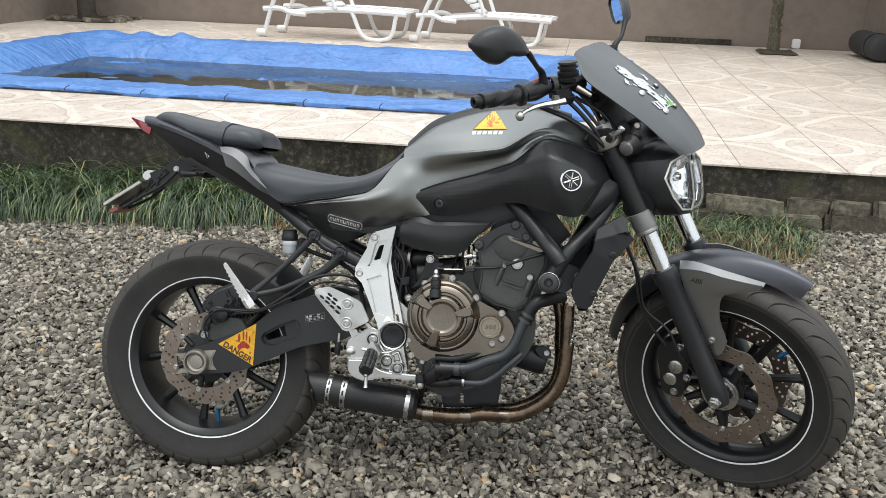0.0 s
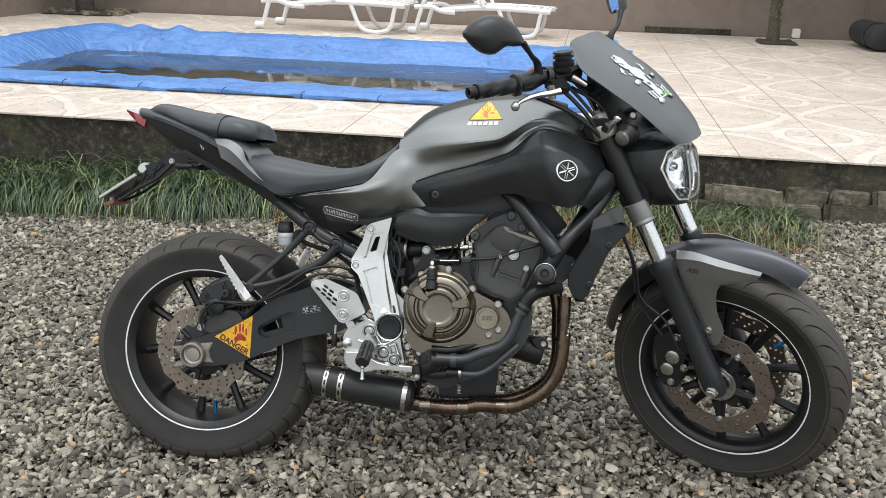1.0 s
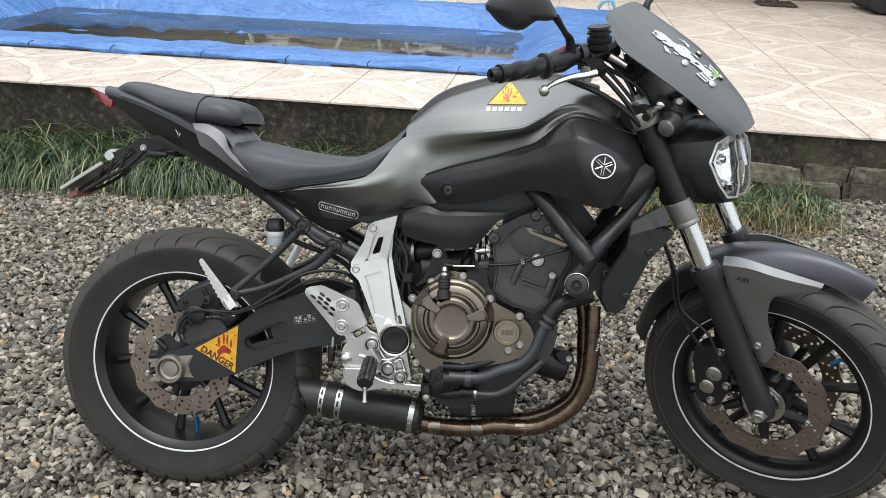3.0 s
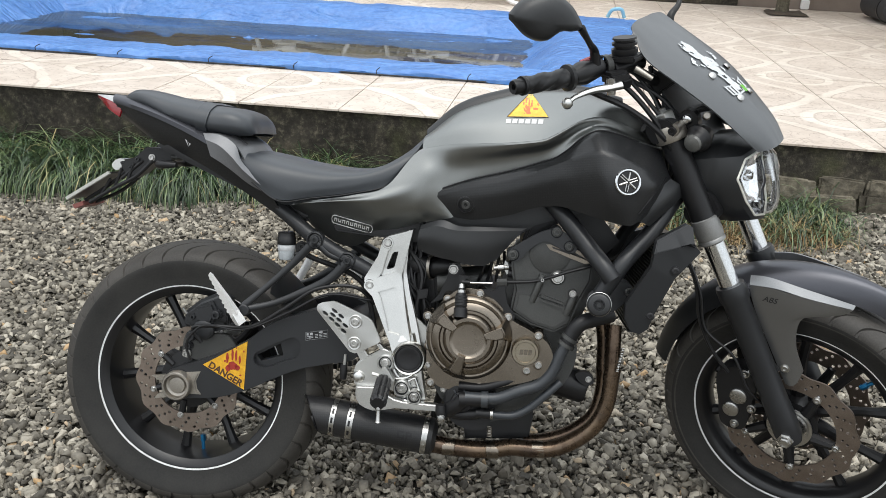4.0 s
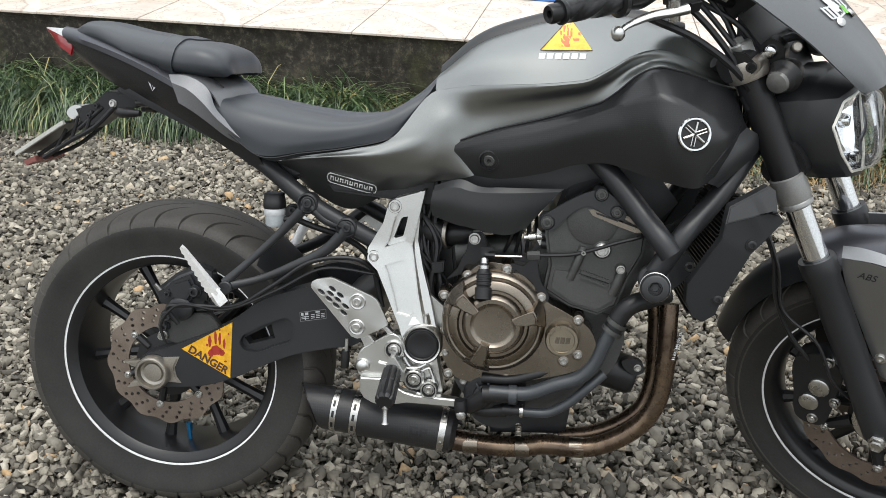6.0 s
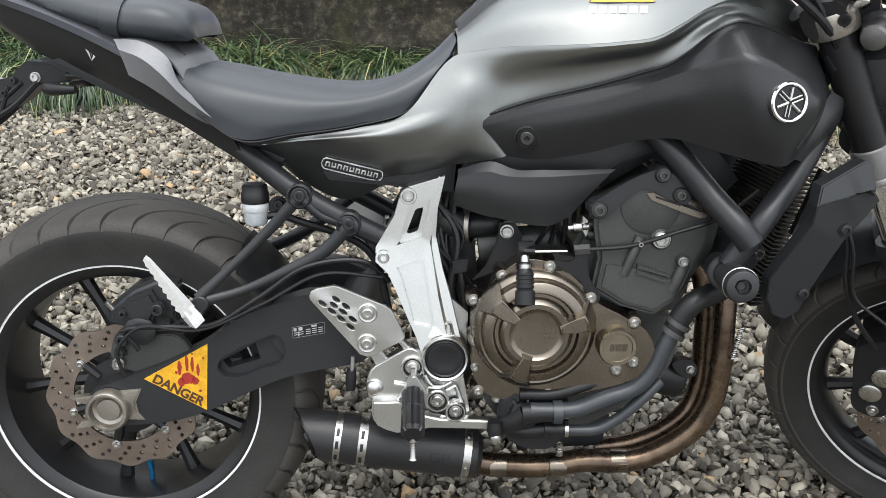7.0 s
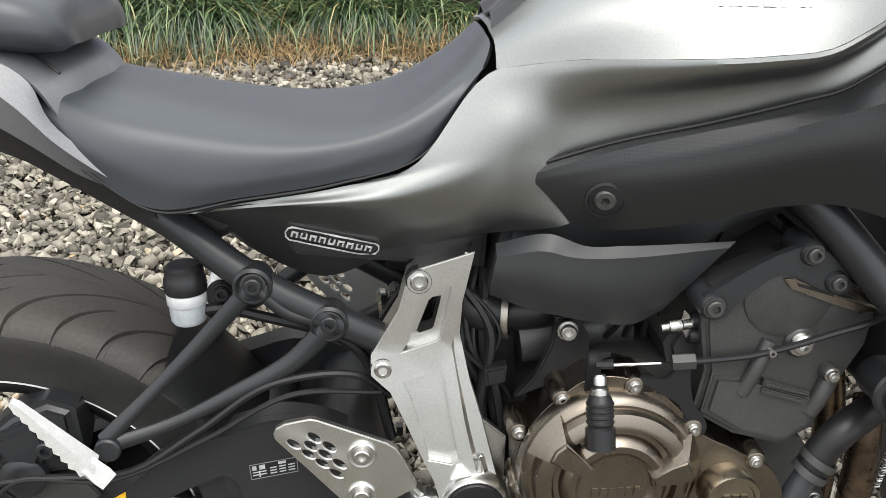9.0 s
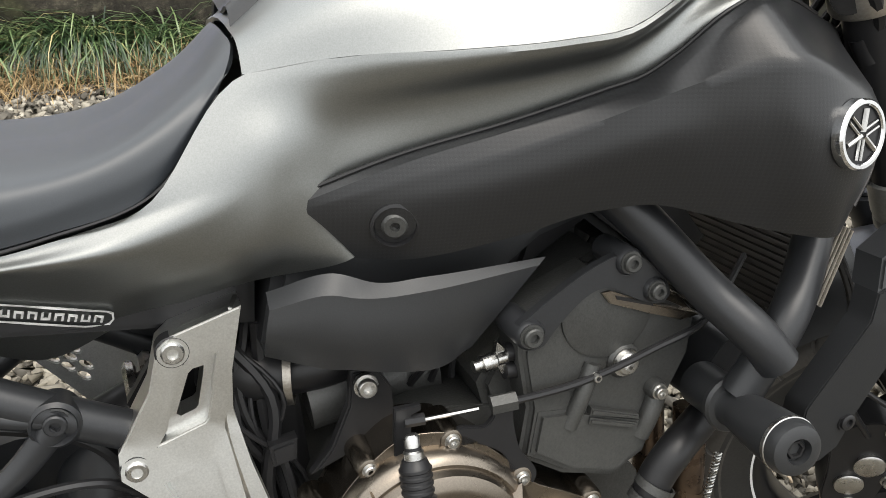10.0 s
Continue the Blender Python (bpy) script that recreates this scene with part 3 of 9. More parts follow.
# ---------------------------------------------------------------- ground and stone chips
bm = bmesh.new()
xs = [-900, -60, -12, -6, -3, 0, 3, 6, 12, 60, 900]
ys = [-900, -60, -12, -6, -3, 0, 3, 4.62, 12, 60, 900]
grid = [[bm.verts.new((x, y, ground_z(max(-8, min(8, x)), max(-8, min(8, y))) - 0.026)) for y in ys] for x in xs]
for i in range(len(xs) - 1):
    for j in range(len(ys) - 1):
        bm.faces.new((grid[i][j], grid[i + 1][j], grid[i + 1][j + 1], grid[i][j + 1]))
ground = tagged(part("ground", bm, M_GROUND, smooth=False), "flat bed of printed chips with shade painted in their gaps, under crushed stone", "ground", kind="structure")


def chips():
    """Loose crushed stone: flat angular chips, thrown down in all directions."""
    # dense where the yard is crossed, thinner further out
    n = 205000
    x = rng.uniform(-3.9, 3.2, n)
    y = rng.uniform(1.1, 4.75, n)
    inside = (x > -0.64 * y - 0.60) & (x < 0.56 * y + 0.55)
    x, y = x[inside], y[inside]
    m = 90000
    fx, fy = rng.uniform(-7.0, 6.0, m), rng.uniform(-2.5, 4.75, m)
    away = np.maximum(np.maximum(-0.64 * np.maximum(fy, 1.1) - 0.60 - fx, fx - 0.56 * np.maximum(fy, 1.1) - 0.55), np.maximum(1.1 - fy, 0))
    far = (away > 0) & (rng.random(m) < np.clip(1.25 * np.exp(-away / 1.3), 0, 1))
    x, y = np.concatenate([x, fx[far]]), np.concatenate([y, fy[far]])
    n = len(x)
    keep = ~((y > 4.29 + 0.13 * np.clip((x + 1.75) / 0.7, 0, 1)) & (x < 0.2) & (rng.random(n) < 0.9))
    x, y = x[keep], y[keep]
    n = len(x)
    k = 5
    L = np.clip(rng.lognormal(math.log(0.0136), 0.34, n), 0.005, 0.028)
    W = L * rng.uniform(0.45, 0.92, n)
    H = L * rng.uniform(0.14, 0.42, n)
    ang = np.sort(rng.uniform(0, 2 * np.pi, (n, k)) * 0.35 + np.arange(k) * 2 * np.pi / k, axis=1)
    rad = rng.uniform(0.62, 1.15, (n, k))
    lo = np.stack([L[:, None] * rad * np.cos(ang), W[:, None] * rad * np.sin(ang), -H[:, None] * rng.uniform(0.7, 1.1, (n, k))], 2)
    sh = rng.uniform(0.72, 0.99, (n, k))
    hi = np.stack([L[:, None] * rad * sh * np.cos(ang), W[:, None] * rad * sh * np.sin(ang), H[:, None] * rng.uniform(0.6, 1.2, (n, k))], 2)
    V = np.concatenate([lo, hi], 1)
    a, b, c = rng.normal(0, 0.46, n), rng.normal(0, 0.46, n), rng.uniform(0, 2 * np.pi, n)
    ca, sa, cb, sb, cc, sc = np.cos(a), np.sin(a), np.cos(b), np.sin(b), np.cos(c), np.sin(c)
    X, Y, Z = V[..., 0], V[..., 1], V[..., 2]
    Y, Z = Y * ca[:, None] - Z * sa[:, None], Y * sa[:, None] + Z * ca[:, None]
    X, Z = X * cb[:, None] + Z * sb[:, None], -X * sb[:, None] + Z * cb[:, None]
    X, Y = X * cc[:, None] - Y * sc[:, None], X * sc[:, None] + Y * cc[:, None]
    lift = rng.uniform(-0.016, 0.008, n) + 0.006 * np.sin(x * 2.3 + 1) * np.sin(y * 3.1)
    P = np.stack([X + x[:, None], Y + y[:, None], Z + (ground_z(x, y) + lift)[:, None]], 2).reshape(-1, 3)
    base = (np.arange(n) * 2 * k)[:, None]
    tri, quad = [], []
    faces_top = base + np.arange(k, 2 * k)[None, :]
    sides = np.stack([np.stack([base[:, 0] + i, base[:, 0] + (i + 1) % k, base[:, 0] + k + (i + 1) % k, base[:, 0] + k + i], 1) for i in range(k)], 1).reshape(-1, 4)
    loops = np.concatenate([faces_top.ravel(), sides.ravel()]).astype(np.int32)
    counts = np.concatenate([np.full(n, k), np.full(n * k, 4)])
    starts = np.concatenate([[0], np.cumsum(counts)[:-1]]).astype(np.int32)
    me = bpy.data.meshes.new("stone_chips")
    me.vertices.add(len(P))
    me.vertices.foreach_set("co", P.ravel().astype(np.float32))
    me.loops.add(len(loops))
    me.loops.foreach_set("vertex_index", loops)
    me.polygons.add(len(starts))
    me.polygons.foreach_set("loop_start", starts)
    me.update(calc_edges=True)
    me.materials.append(M_CHIP)
    return tagged(new("stone_chips", me), "loose grey-brown crushed stone covering the yard", "gravel", kind="stuff")


chips()


def blades(name, spots, mat, label, category, length, width, spread, droop, forward=0.0):
    """Arching grass blades, each a bent tapering strip, in tufts at the spots given."""
    V, F = [], []
    for (tx, ty, tz, count, size) in spots:
        for _ in range(count):
            over = rng.random() < forward
            a = rng.normal(-math.pi / 2, 0.75) if over else rng.uniform(0, 2 * math.pi)
            ln = length * size * rng.uniform(0.6, 1.25)
            lean = spread * (rng.uniform(0.5, 1.5) if over else rng.uniform(0.2, 1.3))
            w = width * rng.uniform(0.7, 1.2)
            dx, dy = math.cos(a), math.sin(a)
            ox, oy = tx + rng.normal(0, 0.035), ty + rng.normal(0, 0.035)
            px, pz, th = 0.0, 0.0, lean * 0.4
            k0 = len(V)
            m = 5
            for s in range(m + 1):
                u = s / m
                hw = w * (1 - u ** 2 * 0.95) / 2
                V.append((ox + dx * px - dy * hw, oy + dy * px + dx * hw, tz + pz))
                V.append((ox + dx * px + dy * hw, oy + dy * px - dx * hw, tz + pz))
                px += math.sin(th) * ln / m
                pz += math.cos(th) * ln / m
                th += droop * rng.uniform(0.6, 1.3) / m * (0.6 + lean)
            for s in range(m):
                F.append((k0 + 2 * s, k0 + 2 * s + 1, k0 + 2 * s + 3, k0 + 2 * s + 2))
    me = bpy.data.meshes.new(name)
    me.from_pydata(V, [], F)
    me.materials.append(mat)
    for fc in me.polygons:
        fc.use_smooth = True
    return tagged(new(name, me), label, category, kind="stuff")


def front_line(x):
    """Where the border's front edge runs."""
    return 4.33 + 0.14 * min(1.0, max(0.0, (x + 1.75) / 0.7)) + 0.025 * math.sin(x * 7.3)


spots = []
for _ in range(980):
    x = rng.uniform(-4.6, 0.35)
    y = rng.uniform(front_line(x), 4.57)
    size = rng.uniform(0.72, 1.05) * (1.08 + 0.26 * min(1.0, max(0.0, (-1.1 - x) / 1.2)) if x < -1.1 else 0.86) * (0.8 + 0.25 * noise.noise(Vector((x * 4, y * 4, 0))))
    spots.append((x, y, ground_z(x, y) - 0.02, 46, size))
blades("grass_border", spots, M_BLADE, "dense dark green mondo grass along the low wall", "grass", 0.47, 0.0070, 1.05, 3.0, 0.55)
spots = [(x, y, ground_z(x, y) - 0.01, 22, rng.uniform(0.6, 1.05)) for x, y in zip(rng.uniform(0.42, 1.22, 85), rng.uniform(4.12, 4.5, 85))]
blades("grass_clump", spots, M_BLADE, "loose green grass clump at the foot of the stones", "grass", 0.31, 0.0052, 1.05, 2.7, 0.3)
spots = []
for _ in range(680):
    x = rng.uniform(-1.35, 0.5) if rng.random() < 0.85 else rng.uniform(0.6, 1.2)
    y = (front_line(x) - 0.12 if x < 0.35 else 4.11) + rng.normal(0, 0.055)
    spots.append((x, y, ground_z(x, y) + 0.004, 11, rng.uniform(0.5, 1)))
blades("dry_grass", spots, M_STRAW, "dry straw-coloured grass lying on the stones", "grass", 0.16, 0.0032, 2.6, 0.7)

# ---------------------------------------------------------------- raised pool deck
POOL = (-5.2, -0.15, 5.78, 8.88)  # inside edges of the basin


def wall_box(name, x0, x1, y0, y1, z0, z1, mat, label, category="wall"):
    b = bmesh.new()
    box(b, ((x0 + x1) / 2, (y0 + y1) / 2, (z0 + z1) / 2), (x1 - x0, y1 - y0, z1 - z0))
    for v in b.verts:
        v.co.z -= z0
    ob = part(name, b, mat, smooth=False)
    ob.location.z = z0
    return tagged(ob, label, category, kind="structure")


def rough_face():
    """The deck's front: uneven cement with a broken lower edge above a course of rubble."""
    b = bmesh.new()
    nx, nz = 240, 10
    g = []
    for i in range(nx + 1):
        x = -9 + 17 * i / nx
        row = []
        for j in range(nz + 1):
            u = j / nz
            z = ground_z(x, EDGE) - 0.05 + u * (DECK - 0.012 - ground_z(x, EDGE) + 0.05)
            amp = 0.018 if u < 0.98 else 0.004
            dy = amp * noise.noise(Vector((x * 5, z * 9, 1.0))) + amp * 0.6 * noise.noise(Vector((x * 19, z * 23, 4.0)))
            row.append(b.verts.new((x, EDGE + 0.012 + dy + 0.02 * (1 - u), z)))
        g.append(row)
    for a, c in zip(g, g[1:]):
        for j in range(nz):
            b.faces.new((a[j], c[j], c[j + 1], a[j + 1]))
    back = [(b.verts.new((g[i][0].co.x, EDGE + 0.25, g[i][0].co.z)), b.verts.new((g[i][0].co.x, EDGE + 0.25, DECK - 0.014))) for i in (0, nx)]
    b.faces.new((g[0][nz], g[nx][nz], back[1][1], back[0][1]))
    return tagged(part("wall_deck_front", b, M_MOSSY, angle=80), "low cement retaining wall black with algae and moss", "wall", kind="structure")


deck_wall = rough_face()


def slab_parts():
    """The deck's slab in four strips round the basin."""
    x0, x1, y0, y1 = POOL
    b = bmesh.new()
    for (a, c, d, e) in ((-9, 8, EDGE + 0.26, y0), (-9, x0, y0, y1), (x1, 8, y0, y1), (-9, 8, y1, 13)):
        box(b, ((a + c) / 2, (d + e) / 2, DECK - 0.16), (c - a, e - d, 0.29))
    return tagged(part("floor_deck", b, M_GROUT, smooth=False), "grey mortar bed under the pool deck tiles", "floor", kind="structure")


deck = slab_parts()

# far walls round the pool yard
wall_far = wall_box("wall_far", -7.2, 3.5, 11.62, 11.82, DECK - 0.2, 3.2, M_WALL, "tall taupe painted plaster wall")
wall_left = wall_box("wall_left", -7.2, -7.0, 3.0, 11.62, DECK - 0.5, 3.2, M_WALL, "tall taupe painted side wall")
wall_right = wall_box("wall_right", 3.42, 3.62, 7.0, 11.62, DECK - 0.2, 3.2, M_WALL, "tall taupe painted return wall")
wall_box("trim_mortar_strip", 0.85, 1.9, 11.592, 11.618, DECK + 0.01, DECK + 0.075, M_MOSSY, "stained mortar strip at the foot of the wall", "trim")


def basin():
    x0, x1, y0, y1 = POOL
    b = bmesh.new()
    for (a, c, d, e) in ((x0 - 0.15, x1 + 0.15, y0 - 0.15, y0), (x0 - 0.15, x1 + 0.15, y1, y1 + 0.15), (x0 - 0.15, x0, y0, y1), (x1, x1 + 0.15, y0, y1)):
        box(b, ((a + c) / 2, (d + e) / 2, DECK - 0.55), (c - a, e - d, 0.9))
    return tagged(part("pool_basin", b, M_GROUT, smooth=False), "concrete pool basin under a blue cover", "pool", kind="structure")


basin()


def pool_cover():
    """Tarpaulin laid over the basin, its hem on the deck, sagging inside under rain water."""
    x0, x1, y0, y1 = POOL
    xa, ya, yb = -5.5, 5.53, 9.15
    nx, ny = 210, 130
    b = bmesh.new()
    g = []
    for i in range(nx + 1):
        row = []
        for j in range(ny + 1):
            # its end is laid askew, further out at the far corner
            xb = 0.18 + 0.42 * j / ny
            x, y = xa + (xb - xa) * i / nx, ya + (yb - ya) * j / ny
            inside = min(x - x0 + 0.1, x1 + 0.1 - x, y - y0 - 0.1, y1 + 0.05 - y)
            rip = 0.012 * noise.noise(Vector((x * 3.2, y * 3.2, 0))) + 0.008 * noise.noise(Vector((x * 9 + y * 4, y * 7, 3))) + 0.003 * noise.noise(Vector((x * 21 - y * 9, y * 15, 6)))
            if inside <= 0:
                hem = min(x - xa, xb - x, y - ya, yb - y)
                z = DECK + 0.022 + 0.02 * min(1, hem / 0.08) + rip * 1.3
            else:
                s = min(1, inside / 0.45)
                z = DECK + 0.04 + rip - 0.25 * (s * s * (3 - 2 * s))
                z += s * (0.060 * noise.noise(Vector((x * 0.7 + y * 0.5, y * 2.6 - x * 0.9, 8))) + 0.05 * (0.5 - abs(noise.noise(Vector((x * 0.8, y * 4.2 - x * 1.5, 2))))) ** 3 * 6 + 0.02 * noise.noise(Vector((x * 2.2, y * 7.0, 5))))
            # two puffed folds on the far hem
            for cx, wd, hh in ((-5.05, 0.20, 0.05), (-4.15, 0.10, 0.06), (-4.60, 0.10, 0.05)):
                z += hh * math.exp(-((x - cx) / wd) ** 2 - ((y - 9.0) / 0.13) ** 2)
            wob = 0.025 * math.sin(x * 5.1) * (1 if j == 0 else 0)
            row.append(b.verts.new((x, y + wob, z)))
        g.append(row)
    for a, c in zip(g, g[1:]):
        for j in range(ny):
            b.faces.new((a[j], c[j], c[j + 1], a[j + 1]))
    for row_pts in ([r[0] for r in g], [r[-1] for r in g], g[0], g[-1]):
        low = [b.verts.new((v.co.x, v.co.y, DECK + 0.003)) for v in row_pts]
        for k in range(len(low) - 1):
            b.faces.new((row_pts[k], row_pts[k + 1], low[k + 1], low[k]))
    e = thing("pool_cover", "crumpled blue tarpaulin pool cover with rain water on it", "pool cover")
    part("tarpaulin", b, M_TARP, e, angle=70)
    # eyelet hooks along the hem
    for k, hx in enumerate((-5.1, -4.55, -3.95, -3.34, -2.79, -2.2, -1.66, -1.15, -0.6, -0.05)):
        hb = tube([(hx, ya - 0.02, DECK + 0.004), (hx, ya - 0.022, DECK + 0.03), (hx + 0.008, ya, DECK + 0.042), (hx + 0.012, ya + 0.015, DECK + 0.045)], 0.0028, 6)
        part("hook", hb, M_BLACK, e, "dark steel eyelet hook")
    # thin black tube added as the shadow line below the hem
    shadow_line = tube([(xa + 0.1 + k * 0.3914, ya - 0.016 + 0.008 * math.sin(k * 2.1), DECK + 0.008) for k in range(15)], 0.006, 6)
    part("hem_rope", shadow_line, M_BLACK, e, "black tube drawn as the shadow line below the hem")
    wb = bmesh.new()
    vs = [wb.verts.new(p) for p in ((x0 + 0.02, y0 + 0.02, DECK - 0.152), (x1 - 0.02, y0 + 0.02, DECK - 0.152), (x1 - 0.02, y1 - 0.02, DECK - 0.152), (x0 + 0.02, y1 - 0.02, DECK - 0.152))]
    wb.faces.new(vs)
    tagged(part("water", wb, M_WATER, smooth=False), "murky olive rain water pooled on the cover", "water", kind="structure")


pool_cover()


def lounger(matrix):
    """White moulded plastic sun lounger, back rest raised at its left end; local x along it, 1.95 m long."""
    e = thing("sun_lounger", "white moulded plastic sun lounger with slatted bed and raised back", "sun lounger", matrix, "loungers by the wall")
    for s in (-0.32, 0.32):
        b = tube([(0.42, s, 0.30), (0.9, s, 0.345), (1.5, s, 0.345), (1.92, s, 0.33)], 0.03, 8, flat=1.1)
        part("side_rail", b, M_PLASTIC, e)
        b = tube([(1.22, s, 0.33), (1.40, s, 0.04), (1.47, s, 0.022), (1.62, s, 0.022), (1.69, s, 0.04), (1.80, s, 0.32)], 0.027, 8)
        part("leg_loop", b, M_PLASTIC, e)
        b = tube([(0.62, s * 1.05, 0.28), (0.40, s * 1.05, 0.30), (0.32, s * 1.05, 0.33), (0.05, s * 1.05, 0.33)], 0.03, 8)
        part("rear_rail", b, M_PLASTIC, e)
        b = tube([(0.30, s * 1.05, 0.62), (0.18, s * 1.05, 0.40), (0.06, s * 1.05, 0.06)], 0.03, 8)
        part("rear_leg", b, M_PLASTIC, e)
        b = tube([(-0.04, s * 1.05, 0.045), (0.08, s * 1.05, 0.05)], 0.045, 10)
        part("roller", b, M_PLASTIC, e)
        b = tube([(0.30, s * 1.12, 0.62), (0.50, s * 1.12, 0.68), (0.9, s * 1.12, 0.60), (1.02, s * 1.12, 0.36)], 0.026, 8)
        part("armrest", b, M_PLASTIC, e)
    for k in range(8):
        x = 1.02 + k * 0.115
        b = bmesh.new()
        box(b, (x, 0, 0.358), (0.09, 0.62, 0.022), bevel=0.008)
        part("slat", b, M_PLASTIC, e)
    for k in range(8):
        u = 0.06 + k * 0.10
        b = bmesh.new()
        box(b, (0.95 - u * 0.80, 0, 0.36 + u * 0.62), (0.085, 0.6, 0.022), Euler((0, radians(38), 0)).to_matrix(), 0.008)
        part("slat", b, M_PLASTIC, e)
    b = bmesh.new()
    box(b, (1.9, 0, 0.345), (0.09, 0.64, 0.04), bevel=0.018)
    part("foot_end", b, M_PLASTIC, e)
    return e


SMALL = Matrix.Diagonal((0.91, 0.91, 0.95, 1))
first = lounger(pose(-3.63, 10.3, DECK + 0.006, 0, 0, -3) @ SMALL)
copy_thing(first, pose(-1.85, 10.42, DECK + 0.006, 0, 0, -4) @ SMALL)


def trunk(name, label, base, top, r, mat, rough_r, spikes):
    e = thing(name, label, "tree")
    m = 26
    C = spline([base, tuple((np.array(base) + np.array(top)) / 2 + np.array([0.03, 0, 0])), top], m)
    b = bmesh.new()
    rings = []
    for k, c in enumerate(C):
        rr = r * (1.25 - 0.35 * min(1, k / 6))
        ring = []
        for i in range(18):
            a = 2 * math.pi * i / 18
            q = rr * (1 + rough_r * noise.noise(Vector((math.cos(a) * 3, math.sin(a) * 3, k * 0.9))))
            ring.append(b.verts.new((c[0] + q * math.cos(a), c[1] + q * math.sin(a), c[2])))
        rings.append(ring)
    for a, c in zip(rings, rings[1:]):
        for i in range(18):
            b.faces.new((a[i], a[(i + 1) % 18], c[(i + 1) % 18], c[i]))
    b.faces.new(rings[-1])
    part("trunk", b, mat, e)
    if spikes:
        V, F = [], []
        A, B = np.array(base), np.array(top)
        for _ in range(spikes):
            u = rng.uniform(0.02, 1)
            a = rng.uniform(0, 2 * math.pi)
            c = A + (B - A) * u + np.array([0.03 * 4 * u * (1 - u), 0, 0])
            d = np.array([math.cos(a), math.sin(a), 0])
            t = np.array([-d[1], d[0], 0])
            k = len(V)
            w = rng.uniform(0.008, 0.016)
            V += [tuple(c + d * r * 0.85 + t * w), tuple(c + d * r * 0.85 - t * w), tuple(c + d * (r * rng.uniform(1.1, 1.45)) + np.array([0, 0, rng.uniform(0.03, 0.07)])), tuple(c + d * r * 0.8 + np.array([0, 0, 0.04]))]
            F += [(k, k + 1, k + 2), (k + 1, k + 3, k + 2), (k + 3, k, k + 2)]
        me = bpy.data.meshes.new("leaf_base")
        me.from_pydata(V, [], F)
        me.materials.append(M_PALMTIP)
        o = new("leaf_base", me)
        o.parent = e
        tagged(o, "stubs of old palm leaves", kind="stuff")
    # feathery crown above the wall, out of reach of the lens but casting light shade
    V, F = [], []
    for _ in range(26):
        a, el = rng.uniform(0, 2 * math.pi), rng.uniform(0.1, 1.2)
        d = np.array([math.cos(a), math.sin(a), 0])
        p = np.array(top)
        th = el
        for s in range(14):
            q = p + (d * math.cos(th) + np.array([0, 0, math.sin(th)])) * 0.09
            t = np.array([-d[1], d[0], -0.25])
            for sg in (1, -1):
                k = len(V)
                V += [tuple(p), tuple(q), tuple(q + t * sg * 0.26 * math.sin(0.3 + s / 14 * 2.6))]
                F.append((k, k + 1, k + 2))
            p = q
            th -= 0.13
    me = bpy.data.meshes.new("crown")
    me.from_pydata(V, [], F)
    me.materials.append(M_BLADE)
    o = new("crown", me)
    o.parent = e
    return e


M_PALMTIP = island_mat("palm_leaf_stubs", [(0, (0.05, 0.055, 0.03)), (0.5, (0.13, 0.12, 0.085)), (1, (0.22, 0.20, 0.15))], 0.9)
trunk("palm_tree", "slender palm with a rough stubbled trunk", (2.26, 10.83, DECK - 0.02), (2.06, 10.83, 3.0), 0.058, M_PALM, 0.25, 900)
trunk("garden_tree", "dark round tree trunk by the corner of the wall", (-6.46, 11.05, DECK - 0.02), (-6.5, 11.05, 3.2), 0.10, M_BARK, 0.18, 0)


def bed(name, cx, cy, sx, sy, label):
    b = bmesh.new()
    n = 14
    g = [[b.verts.new((cx + sx * (i / n - 0.5), cy + sy * (j / n - 0.5), DECK + 0.012 + (0.02 + 0.02 * noise.noise(Vector((i * 0.7, j * 0.7, cx)))) * (1 if 0 < i < n and 0 < j < n else 0))) for j in range(n + 1)] for i in range(n + 1)]
    for a, c in zip(g, g[1:]):
        for j in range(n):
            b.faces.new((a[j], c[j], c[j + 1], a[j + 1]))
    return tagged(part(name, b, M_SOIL), label, "planting bed", kind="structure")


bed("planting_bed_palm", 2.30, 10.83, 0.42, 0.42, "square of dark soil round the palm")
bed("planting_bed_corner", -6.45, 11.12, 1.0, 0.75, "corner bed of soil and broken stone")


def rubble():
    V, F = [], []
    for _ in range(70):
        c = np.array([rng.uniform(-6.95, -5.9), rng.uniform(10.75, 11.5), DECK + 0.03])
        s = rng.uniform(0.015, 0.045)
        q = rng.normal(0, 1, (8, 3)) * 0.12
        base = np.array([(x, y, z) for x in (-1, 1) for y in (-1, 1) for z in (-0.6, 0.6)]) + q
        k = len(V)
        V += [tuple(c + s * p) for p in base]
        F += [tuple(k + i for i in f) for f in ((0, 1, 3, 2), (4, 6, 7, 5), (0, 4, 5, 1), (2, 3, 7, 6), (0, 2, 6, 4), (1, 5, 7, 3))]
    me = bpy.data.meshes.new("broken_stone")
    me.from_pydata(V, [], F)
    me.materials.append(M_STONE)
    tagged(new("broken_stone", me), "broken stones lying round the tree", "stones", kind="stuff")


rubble()


